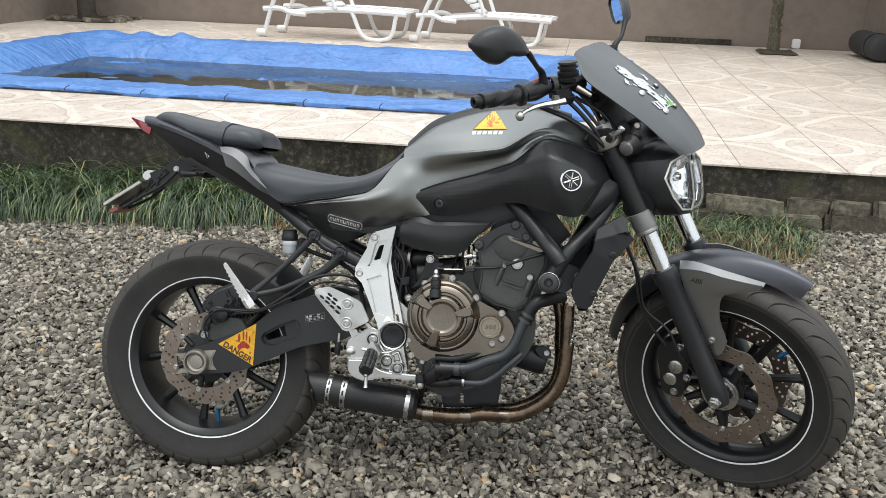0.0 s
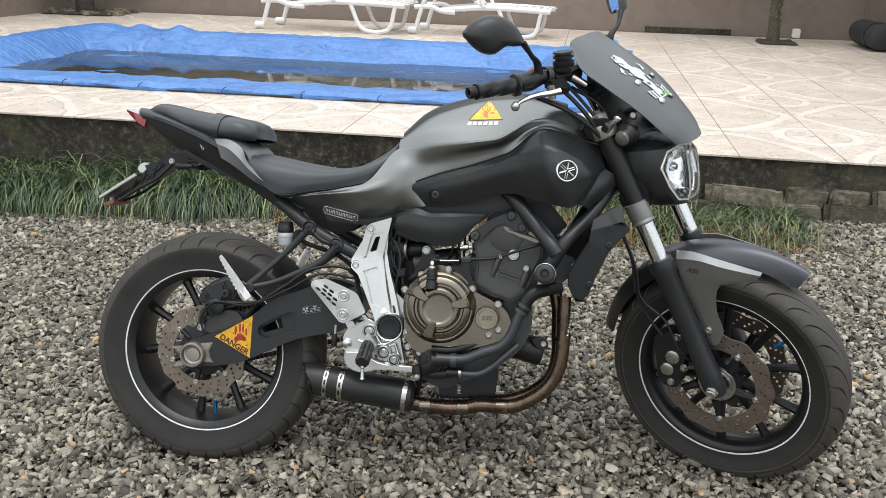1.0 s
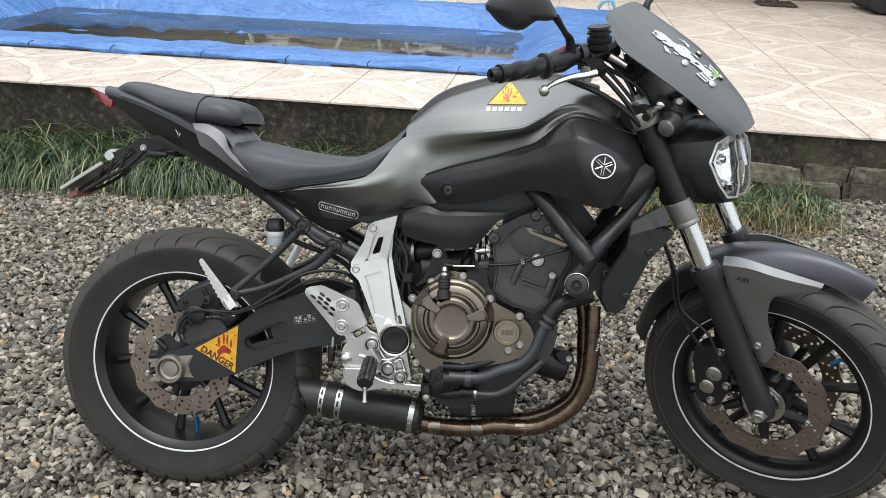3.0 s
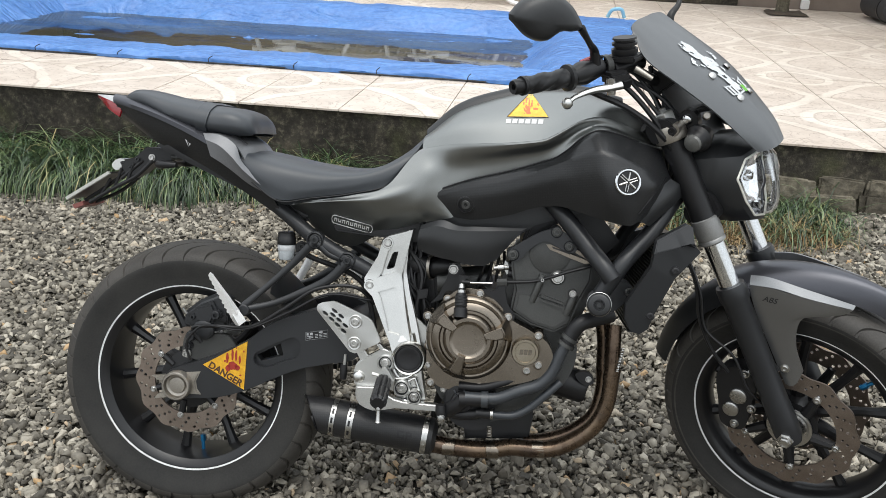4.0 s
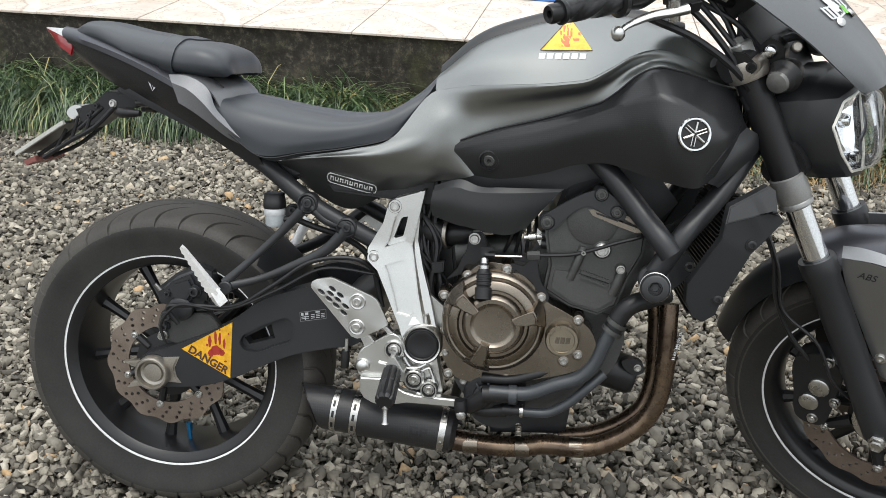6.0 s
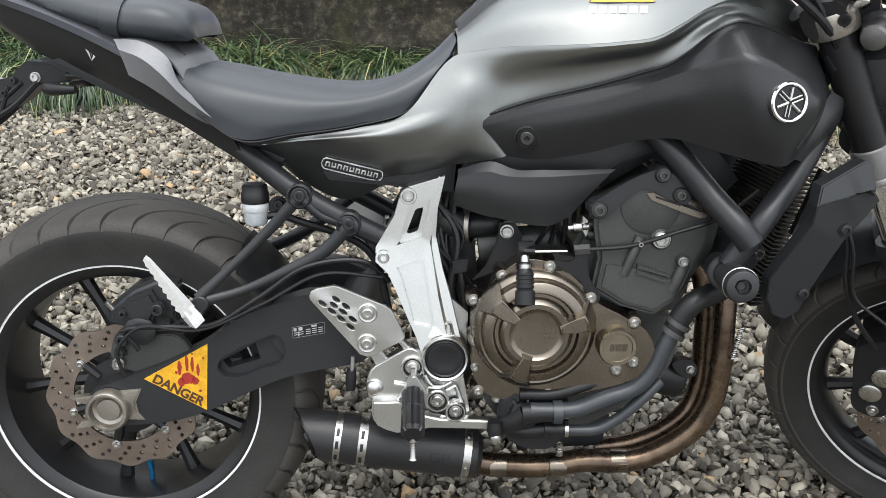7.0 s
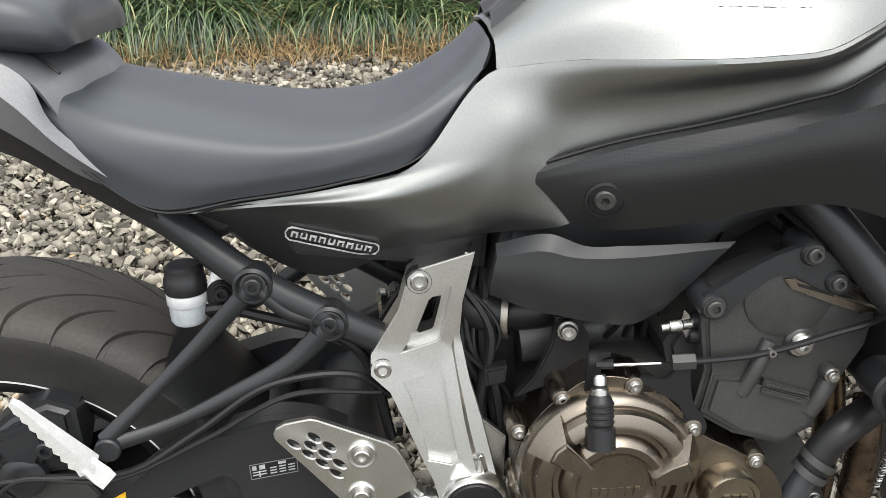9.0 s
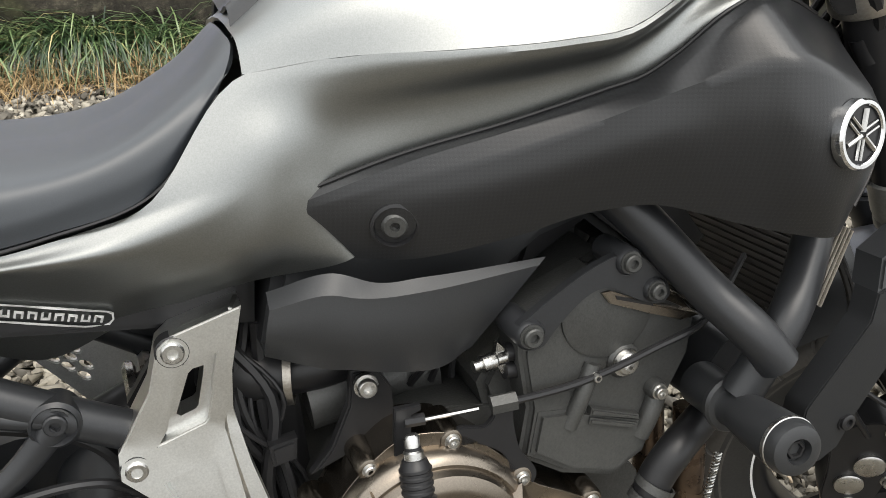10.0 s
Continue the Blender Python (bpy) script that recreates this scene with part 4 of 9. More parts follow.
def small_things():
    b = bmesh.new()
    box(b, (2.66, 11.55, DECK + 0.065), (0.09, 0.08, 0.11), bevel=0.010)
    e = thing("outlet_box", "small white plastic outlet box on the floor by the wall", "outlet box")
    part("housing", b, M_PLASTIC, e)
    b = bmesh.new()
    box(b, (2.66, 11.507, DECK + 0.08), (0.05, 0.008, 0.03), bevel=0.003)
    part("flap", b, M_PLASTIC, e)
    e = thing("rolled_mat", "dark rolled rubber mat lying by the wall", "rolled mat")
    b = lathe([(0.0, 0), (0.10, 0.0), (0.135, 0.02), (0.14, 0.1), (0.14, 0.75), (0.135, 0.83), (0.1, 0.85), (0.0, 0.85)], (3.27, 10.25, DECK + 0.155), (0, 1, 0), 28)
    part("roll", b, M_RUBBERGREY, e)
    b = lathe([(0.142, 0.2), (0.147, 0.2), (0.147, 0.24), (0.142, 0.24)], (3.27, 10.25, DECK + 0.155), (0, 1, 0), 28, closed=True)
    part("strap", b, M_BLACK, e)
    e = thing("swim_goggles", "small pale blue plastic toy by the pool edge", "pool toy")
    b = tube([(0.30, 9.25, DECK + 0.03), (0.34, 9.22, DECK + 0.10), (0.42, 9.22, DECK + 0.11), (0.46, 9.25, DECK + 0.03)], 0.018, 8)
    part("loop", b, plain("pale_blue_plastic", (0.25, 0.5, 0.65), 0.3), e)


small_things()

# ---------------------------------------------------------------- the motorcycle
# Its frame: x ahead, z up in its own plane, origin at the rear axle; it leans on its side stand.
BIKE = LEVEL @ pose(-0.557, 2.262, 0.286, -14.5, 0, -3.3)
bike = thing("motorcycle", "grey and black naked sports motorcycle leaning on its side stand", "motorcycle", BIKE)
PIVOT = Vector((1.371, 0, -0.033))
STEER = Matrix.Translation((0.002, -0.010, 0.002)) @ Matrix.Translation(PIVOT) @ Matrix.Rotation(radians(-32.5), 4, Vector((-0.415, 0, 0.91))) @ Matrix.Rotation(radians(4.0), 4, "X") @ Matrix.Translation(-PIVOT)
RIGHT = (0, -1, 0)


def b_part(name, bm, mat, label="", parent=None, **kw):
    return part(name, bm, mat, parent or bike, label, **kw)


def f_part(name, bm, mat, label="", parent=None, **kw):
    """A part that turns with the steering."""
    o = part(name, bm, mat, parent or bike, label, **kw)
    if parent is None:
        o.matrix_basis = STEER
    return o


def bolt(x, d, z, r=0.008, h=0.007, mat=None, parent=None, front=False, name="bolt"):
    """A socket-head bolt standing out to the right."""
    b = lathe([(0.0, -0.004), (r * 1.25, -0.004), (r * 1.25, 0.001), (r, 0.001), (r, h * 0.8), (r * 0.85, h), (r * 0.5, h), (r * 0.45, h * 0.35), (0.0, h * 0.35)], (x, -d, z), RIGHT, 14)
    return (f_part if front else b_part)(name, b, mat or M_STEEL, parent=parent)


# ---- wheels
def tyre(cx, cz, R, half, rim_r, grooves):
    """A round-profile tyre; its mesh lines sweep back from the crown, and the grooves are sunk along them."""
    b = bmesh.new()
    m = 66
    cols = [(0.0, 0), (0.05, 0), (0.105, 0), (0.115, 1), (0.165, 1), (0.175, 0), (0.26, 0), (0.35, 0), (0.44, 0), (0.53, 0), (0.605, 0), (0.615, 2), (0.655, 2), (0.665, 0), (0.74, 0), (0.82, 0), (0.91, 0)]
    ring = []
    c0 = math.cos(radians(128))
    for g_ in range(grooves):
        for q, kind in cols:
            row = []
            for j in range(m):
                u = -1 + 2 * j / (m - 1)          # across the tread and sidewalls
                th = u * radians(128)
                rr = rim_r - 0.002 + (R - rim_r + 0.002) * max(0.0, (math.cos(th) - c0) / (1 - c0)) ** 0.62
                yy = half * (math.sin(min(abs(th), math.pi / 2)) if abs(th) < math.pi / 2 else 1 - (0.11 if half > 0.07 else 0.26) * ((abs(th) - math.pi / 2) / radians(38)) ** 1.5) * (1 if u >= 0 else -1)
                t = abs(yy) / half
                tt = t if abs(th) < math.pi / 2 else 1.0
                lo, hi = ((0.10, 0.992) if kind == 1 else (0.46, 0.997))
                if kind and abs(th) < radians(89) and lo < t < hi:
                    rr -= 0.0055 * min(1.0, (t - lo) / 0.05, (hi - t) / 0.006)
                a = 2 * math.pi * (g_ + q) / grooves + 0.5 * (1 - (1 - tt) ** 2) + (math.pi / grooves if u < 0 else 0) * min(1.0, t * 12)
                row.append(b.verts.new((cx + rr * math.cos(a), yy, cz + rr * math.sin(a))))
            ring.append(row)
    for p, q in zip(ring, ring[1:] + ring[:1]):
        for j in range(m - 1):
            b.faces.new((p[j], p[j + 1], q[j + 1], q[j]))
    return b


def disc(cx, cz, d, r_in, r_out, waves, rows, th=0.005):
    """A wavy, drilled brake disc."""
    n = waves * 10
    outer = [(cx + (r_out + 0.0035 * math.cos(2 * math.pi * i * waves / n)) * math.cos(2 * math.pi * i / n), cz + (r_out + 0.0035 * math.cos(2 * math.pi * i * waves / n)) * math.sin(2 * math.pi * i / n)) for i in range(n)]
    holes = [circle_pts(cx, cz, r_in, 60)]
    for k in range(waves * 2):
        for q in range(rows):
            a = 2 * math.pi * (k + 0.5 * (q % 2)) / (waves * 2) + 0.06 * q
            r = r_in + (r_out - r_in) * (0.28 + 0.5 * q / max(1, rows - 1))
            holes.append(circle_pts(cx + r * math.cos(a), cz + r * math.sin(a), 0.0036, 8))
    return plate(outer, d - th, d, holes)


def wheel(name, cx, cz, R, half, rim_half, front, label):
    mk = f_part if front else b_part
    rim_r = 0.2225
    b = bmesh.new()
    prof = []
    for s in (-1, 1):
        seq = [(rim_r - 0.004, s * rim_half), (rim_r + 0.004, s * (rim_half - 0.002)), (rim_r + 0.003, s * (rim_half - 0.008)), (rim_r - 0.016, s * (rim_half - 0.012)), (rim_r - 0.022, s * rim_half * 0.3)]
        prof += seq if s < 0 else seq[::-1]
    inner = [(rim_r - 0.012, rim_half - 0.002), (rim_r - 0.024, rim_half - 0.012), (rim_r - 0.030, rim_half * 0.3), (rim_r - 0.030, -rim_half * 0.3), (rim_r - 0.024, -rim_half + 0.012), (rim_r - 0.012, -rim_half + 0.002)]
    lathe(prof + inner, (cx, 0, cz), (0, 1, 0), 120, b, closed=True)
    hub = 0.042 if front else 0.055
    hb_ = bmesh.new()
    lathe([(0.012, 0.06), (hub, 0.06), (hub + 0.006, 0.02), (hub + 0.006, -0.02), (hub, -0.06), (0.012, -0.06)], (cx, 0, cz), (0, 1, 0), 40, hb_)
    spokes = []
    rot0 = 0.26 if front else 0.10
    for k in range(10):
        a = rot0 + 2 * math.pi * k / 10
        twist = 0.10 * (1 if k % 2 else -1)
        pts = [(cx + r * math.cos(a + tw), 0, cz + r * math.sin(a + tw)) for r, tw in ((hub - 0.004, -twist), (0.12, -twist * 0.35), (rim_r - 0.026, 0))]
        spokes.append(tube(pts, [0.017, 0.0105, 0.0135], 8, 9))
    w = mk(name, b, M_RIM, label)
    for sb in spokes:
        mk("spoke", sb, M_RIM, parent=w)
    mk("hub", hb_, M_RIM, parent=w)
    ty = mk("tyre", tyre(cx, cz, R, half, rim_r, 18 if not front else 16), M_RUBBER, "black road tyre with swept grooves and dusty tread", parent=w, angle=26)
    ty.data.materials.append(M_TREAD)
    for pl_ in ty.data.polygons:
        c_ = pl_.center
        if math.hypot(c_.x - cx, c_.z - cz) > rim_r + (R - rim_r) * 0.47 and abs(c_.y) < half * 0.995:
            pl_.material_index = 1
    for s in (-1, 1):
        sb = lathe([(rim_r - 0.0052, s * (rim_half + 0.0008)), (rim_r + 0.0005, s * (rim_half + 0.0012)), (rim_r + 0.0005, s * (rim_half - 0.001)), (rim_r - 0.0052, s * (rim_half - 0.0012))], (cx, 0, cz), (0, 1, 0), 140, closed=True)
        mk("rim_tape", sb, M_STRIPE, "white reflective rim tape", parent=w)
    va = radians(272) if not front else radians(38)
    vd = Vector((math.cos(va), 0, math.sin(va)))
    vp = Vector((cx, -0.012 if not front else 0.0, cz))
    vb = tube([vp + vd * (rim_r - 0.028), vp + vd * (rim_r - 0.05)], 0.0045, 8)
    tube([vp + vd * (rim_r - 0.05), vp + vd * (rim_r - 0.066)], 0.0065, 6, bm=vb)
    mk("valve", vb, M_BLUE, "blue anodised valve cap", parent=w)
    return w


rear_wheel = wheel("rear_wheel", 0, 0, 0.316, 0.090, 0.0775, False, "black ten-spoke cast wheel")
rear_wheel.matrix_basis = Matrix.Translation((0.010, 0.020, -0.003)) @ Matrix.Scale(1.012, 4)
front_wheel = wheel("front_wheel", 1.41, -0.015, 0.302, 0.060, 0.042, True, "black ten-spoke cast wheel")

b_part("brake_disc", disc(0, 0, 0.088, 0.080, 0.1215, 12, 3), M_DISC, "brown-stained drilled wave disc", rear_wheel, smooth=False)
cb = bmesh.new()
lathe([(0.03, 0), (0.062, 0), (0.066, 0.008), (0.03, 0.012)], (0, -0.075, 0), RIGHT, 40, cb)
b_part("disc_carrier", cb, M_BLACK, parent=rear_wheel)
for k in range(6):
    a = 2 * math.pi * k / 6 + 0.3
    b_part("carrier_arm", tube([(0.05 * math.cos(a), -0.083, 0.05 * math.sin(a)), (0.088 * math.cos(a), -0.083, 0.088 * math.sin(a))], 0.008, 8), M_BLACK, parent=rear_wheel)
for k in range(6):
    a = 2 * math.pi * k / 6 + 0.3
    bolt(0.086 * math.cos(a), 0.090, 0.086 * math.sin(a), 0.006, 0.005, M_STEEL, rear_wheel, name="disc_bolt")
for s in (1, -1):
    o = f_part("brake_disc", disc(1.41, -0.015, s * 0.068 + (0.0025 if s > 0 else 0.0025), 0.097, 0.140, 12, 3), M_DISC, "brown-stained drilled wave disc", front_wheel, smooth=False)
    cb = bmesh.new()
    lathe([(0.022, 0), (0.05, 0), (0.058, 0.006), (0.022, 0.01)], (1.41, -s * 0.052, -0.015), (0, -s, 0), 36, cb)
    for k in range(5):
        a = 2 * math.pi * k / 5 + 0.9
        f_part("carrier_arm", tube([(1.41 + 0.05 * math.cos(a), -s * 0.062, -0.015 + 0.05 * math.sin(a)), (1.41 + 0.105 * math.cos(a + 0.12), -s * 0.064, -0.015 + 0.105 * math.sin(a + 0.12))], [0.013, 0.009], 8), M_BLACK, parent=front_wheel)
    f_part("disc_carrier", cb, M_BLACK, parent=front_wheel)
    if s > 0:
        for k in range(5):
            a = 2 * math.pi * k / 5 + 1.02
            bolt(1.41 + 0.100 * math.cos(a), 0.0715, -0.015 + 0.100 * math.sin(a), 0.007, 0.005, M_STEEL, front_wheel, True, "disc_bolt")
        rb = lathe([(0.034, 0), (0.048, 0), (0.048, 0.004), (0.034, 0.004)], (1.41, -0.066, -0.015), RIGHT, 48, closed=True)
        f_part("sensor_ring", rb, M_STEEL, "slotted steel sensor ring", front_wheel)

# ---- swingarm and rear axle
arm_out = [(-0.0277, 0.0205), (0.0213, 0.0440), (0.0634, 0.0593), (0.1105, 0.0786), (0.1573, 0.1031), (0.2153, 0.1460), (0.2525, 0.1632), (0.2870, 0.1738), (0.3227, 0.1843), (0.3673, 0.1800), (0.4122, 0.1564), (0.4320, 0.1187), (0.4136, 0.0791), (0.3461, 0.0602), (0.2883, 0.0469), (0.2160, 0.0170), (0.1600, -0.0096), (0.0971, -0.0288), (0.0312, -0.0349), (-0.0217, -0.0350)]
arm_hole = [(0.1819, 0.0709), (0.2364, 0.1001), (0.2426, 0.0727), (0.1913, 0.0578)]
arm_pocket = [(0.1806, 0.0749), (0.1966, 0.0863), (0.2508, 0.1117), (0.2699, 0.1178), (0.2813, 0.1101), (0.2846, 0.0932), (0.2781, 0.0747), (0.2470, 0.0620), (0.1983, 0.0471), (0.1837, 0.0518), (0.1773, 0.0640)]
b = plate(round_loop(arm_out, 110), 0.070, 0.094, [arm_hole], 0.0)
swing = b_part("swingarm", b, M_FRAME, "satin black banana-shaped swingarm with a pocket in its side")
b_part("arm_face", plate(round_loop(arm_out, 110), 0.0942, 0.108, [round_loop(arm_pocket, 50)], 0.0065, seg=4), M_FRAME, parent=swing)
b = plate(round_loop([(x, z) for x, z in arm_out], 60), -0.125, -0.085, [round_loop(arm_hole, 20)], 0.0)
tube([(0.40, -0.10, 0.12), (0.40, 0.10, 0.12)], 0.045, 16, bm=b)
tube([(0.30, -0.10, 0.11), (0.30, 0.10, 0.11)], 0.035, 16, bm=b)
b_part("swingarm_far_side", b, M_FRAME)
ax_, az_ = [(0.0025, -0.0023)][0]
b = bmesh.new()
plate([(-0.0618, 0.0145), (-0.0169, 0.0194), (0.0200, 0.0266), (0.0542, 0.0296), (0.0435, 0.0067), (0.0460, -0.0117), (0.0551, -0.0245), (0.0196, -0.0237), (-0.0201, -0.0338), (-0.0572, -0.0397), (-0.0465, -0.0272), (-0.0226, -0.0206), (-0.0223, 0.0006), (-0.0434, 0.0049)], 0.098, 0.112, (), 0.003, b)
b_part("chain_adjuster", b, M_DULL, "dull steel chain adjuster plate")
b = lathe([(0.0, 0), (0.034, 0), (0.034, 0.016), (0.031, 0.020), (0.0275, 0.020), (0.0255, 0.008), (0.020, 0.006), (0.018, 0.010), (0.0, 0.011)], (ax_, -0.110, az_), RIGHT, 40)
b_part("axle_cap", b, M_DULL, "round dull metal axle cap")
b = tube([(ax_, -0.11, az_), (ax_, 0.13, az_)], 0.014, 14)
b_part("rear_axle", b, M_STEEL)
# danger sticker
st = [(0.0597, 0.0462), (0.1641, 0.1049), (0.1551, -0.0083)]
sticker = b_part("warning_sticker", plate(st, 0.1075, 0.1092), M_YELLOW, "yellow triangular warning sticker with red splash", smooth=False)


def print_on(name, outlines, d, mat, parent, label="", front=False, th=0.0006):
    b = bmesh.new()
    for o in outlines:
        plate(o, d - th, d, (), 0, b)
    return (f_part if front else b_part)(name, b, mat, label, parent, smooth=False)


def lettering(text, at, size, d, mat, parent, angle=0.0, shear=0.0, name="lettering", front=False, bold=0.0):
    """Raised lettering in the side plane, starting at (x, z)."""
    cu = bpy.data.curves.new(name, "FONT")
    cu.body, cu.size, cu.extrude, cu.shear, cu.offset = text, size, 0.0003, shear, bold
    tmp = bpy.data.objects.new(name, cu)
    scene.collection.objects.link(tmp)
    bpy.context.view_layer.update()
    me = bpy.data.meshes.new_from_object(tmp.evaluated_get(bpy.context.evaluated_depsgraph_get()))
    bpy.data.objects.remove(tmp)
    ca, sa = math.cos(radians(angle)), math.sin(radians(angle))
    for v in me.vertices:
        x, y = v.co.x, v.co.y
        v.co = Vector((at[0] + x * ca - y * sa, -d - v.co.z, at[1] + x * sa + y * ca))
    me.materials.clear()
    me.materials.append(mat)
    o = new(name, me)
    o.parent = parent
    return o


srng = random.Random(12)
splat = []
for (x, z, rx_, rz_) in ((0.138, 0.060, 0.0125, 0.010), (0.127, 0.078, 0.0034, 0.013), (0.136, 0.084, 0.003, 0.014), (0.145, 0.083, 0.0028, 0.013), (0.153, 0.074, 0.0026, 0.010), (0.150, 0.056, 0.006, 0.006), (0.128, 0.055, 0.006, 0.008), (0.156, 0.040, 0.003, 0.002), (0.118, 0.070, 0.002, 0.003), (0.160, 0.092, 0.0018, 0.0024), (0.147, 0.099, 0.0016, 0.002)):
    splat.append([(x + rx_ * math.cos(2 * math.pi * i / 14) * srng.uniform(0.7, 1.15) + 0.002 * math.sin(z * 300), z + rz_ * math.sin(2 * math.pi * i / 14) * srng.uniform(0.75, 1.1)) for i in range(14)])
def on_sticker(x, z):
    """From the print's own layout to the sticker on the arm."""
    a, b_, c = (0.070, 0.061), (0.169, 0.114), (0.163, 0.009)
    det = (b_[0] - a[0]) * (c[1] - a[1]) - (c[0] - a[0]) * (b_[1] - a[1])
    u = ((x - a[0]) * (c[1] - a[1]) - (c[0] - a[0]) * (z - a[1])) / det
    v = ((b_[0] - a[0]) * (z - a[1]) - (x - a[0]) * (b_[1] - a[1])) / det
    return tuple(st[0][k] + u * (st[1][k] - st[0][k]) + v * (st[2][k] - st[0][k]) for k in (0, 1))


splat = [[on_sticker(*q) for q in o] for o in splat]
print_on("splash_print", splat, 0.1096, M_REDPRINT, sticker, "dark red splash print")
edge = Vector((st[2][0] - st[0][0], st[2][1] - st[0][1]))
start = on_sticker(0.0815, 0.0570)
lettering("DANGER", start, 0.0215, 0.1094, M_DARKPRINT, sticker, math.degrees(math.atan2(edge.y, edge.x)), bold=0.0007)
# maker's plate on the swingarm, its small print too fine to read
lab = [(0.2969, 0.1313), (0.3483, 0.1399), (0.3485, 0.1213), (0.2978, 0.1127)]
def on_label(u, v):
    return tuple((1 - v) * ((1 - u) * lab[0][k] + u * lab[1][k]) + v * ((1 - u) * lab[3][k] + u * lab[2][k]) for k in (0, 1))


def label_box(u0, v0, u1, v1):
    return [on_label(u0, v0), on_label(u1, v0), on_label(u1, v1), on_label(u0, v1)]


tagp = b_part("data_label", plate(lab, 0.1073, 0.1084), M_BLACK, "small black data label", swing, smooth=False)
bars = [label_box(0.05, 0.12, 0.14, 0.40), label_box(0.20, 0.12, 0.32, 0.40), label_box(0.05, 0.52, 0.34, 0.58), label_box(0.05, 0.70, 0.34, 0.76), label_box(0.18, 0.48, 0.21, 0.90), label_box(0.60, 0.10, 0.76, 0.26)]
for r in range(3):
    for c in range(3):
        bars.append(label_box(0.42 + c * 0.19, 0.38 + r * 0.18, 0.42 + c * 0.19 + 0.14, 0.38 + r * 0.18 + 0.07))
b_part("label_border", plate(lab, 0.1083, 0.1088, [label_box(0.015, 0.04, 0.985, 0.96)]), M_FINEPRINT, parent=swing, smooth=False)
print_on("small_print", bars, 0.1088, M_GREYPRINT, tagp)

# rear caliper, mudguard, brake hose
b = bmesh.new()
plate([(0.000, 0.140), (0.004, 0.168), (0.040, 0.196), (0.082, 0.213), (0.110, 0.202), (0.112, 0.160), (0.104, 0.130), (0.05, 0.118)], 0.060, 0.112, (), 0.010, b, seg=3)
plate([(0.020, 0.150), (0.034, 0.182), (0.074, 0.196), (0.086, 0.170), (0.070, 0.142)], 0.110, 0.124, (), 0.006, b)
cal = b_part("rear_caliper", b, M_FRAME, "black single-piston brake caliper")
b_part("caliper_piston_boss", lathe([(0.024, 0), (0.024, 0.010), (0.019, 0.014), (0.010, 0.015), (0, 0.015)], (0.052, -0.112, 0.130), RIGHT, 26), M_FRAME, parent=cal)
b_part("caliper_bracket", plate(round_loop([(0.00, 0.075), (0.015, 0.125), (0.05, 0.118), (0.11, 0.112), (0.125, 0.085), (0.08, 0.065), (0.03, 0.055)], 36), 0.092, 0.108, (), 0.003), M_ENGINE, "grey caliper bracket", cal)
b_part("caliper_slot", plate([(0.085, 0.150), (0.108, 0.145), (0.108, 0.162), (0.090, 0.168)], 0.110, 0.118, (), 0.003), M_BLACK, parent=cal)
b_part("bleed_nipple", tube([(0.012, -0.118, 0.165), (0.004, -0.122, 0.178)], 0.004, 8), M_STEEL, parent=cal)
for x, z, d_, r in ((0.083, 0.166, 0.122, 0.010), (0.020, 0.112, 0.112, 0.010), (0.014, 0.090, 0.112, 0.008), (0.118, 0.140, 0.112, 0.007), (0.030, 0.160, 0.122, 0.006)):
    bolt(x, d_, z, r, 0.009, M_FRAME, cal)
bolt(0.010, 0.114, 0.072, 0.008, 0.010, M_STEEL, cal)
b_part("brake_hose", tube([(0.06, -0.12, 0.10), (0.045, -0.13, 0.135), (0.09, -0.132, 0.142), (0.18, -0.13, 0.145), (0.25, -0.125, 0.185), (0.33, -0.12, 0.235), (0.42, -0.11, 0.235), (0.45, -0.09, 0.20)], 0.0042, 8, 60), M_HOSE)
b_part("sensor_cable", tube([(0.035, -0.125, 0.06), (0.03, -0.13, 0.10), (0.06, -0.134, 0.138), (0.16, -0.132, 0.137), (0.26, -0.126, 0.178), (0.35, -0.12, 0.222), (0.44, -0.10, 0.21)], 0.003, 8, 50), M_HOSE)
for piece in (cal,):
    piece.location = (0.008, 0.016, -0.004)
b = bmesh.new()
g = []
for i in range(14):
    a = radians(14 + 36 * i / 13)
    g.append([b.verts.new(((0.335 + 0.004 * math.cos(3 * u)) * math.cos(a) , 0.098 * u, (0.332 - 0.05 * abs(u) ** 3) * math.sin(a) )) for u in np.linspace(-1, 1, 11)])
for p, q in zip(g, g[1:]):
    for j in range(10):
        b.faces.new((p[j], p[j + 1], q[j + 1], q[j]))
bmesh.ops.solidify(b, geom=b.faces[:], thickness=0.003)
b_part("rear_mudguard", b, M_MATT, "black plastic tyre hugger")
# chain on the far side
ch = bmesh.new()
for k in range(46):
    for zz in (0.085 + 0.0018 * k, -0.075 + 0.003 * k):
        box(ch, (0.01 + k * 0.0125, 0.105, zz), (0.009, 0.012, 0.013))
tagged(b_part("drive_chain", ch, M_BLACK, smooth=False), kind="stuff")
b = lathe([(0.05, 0), (0.095, 0), (0.10, 0.003), (0.095, 0.006), (0.05, 0.006)], (0, 0.102, 0), (0, 1, 0), 44, closed=True)
b_part("sprocket", b, M_STEEL, parent=rear_wheel)

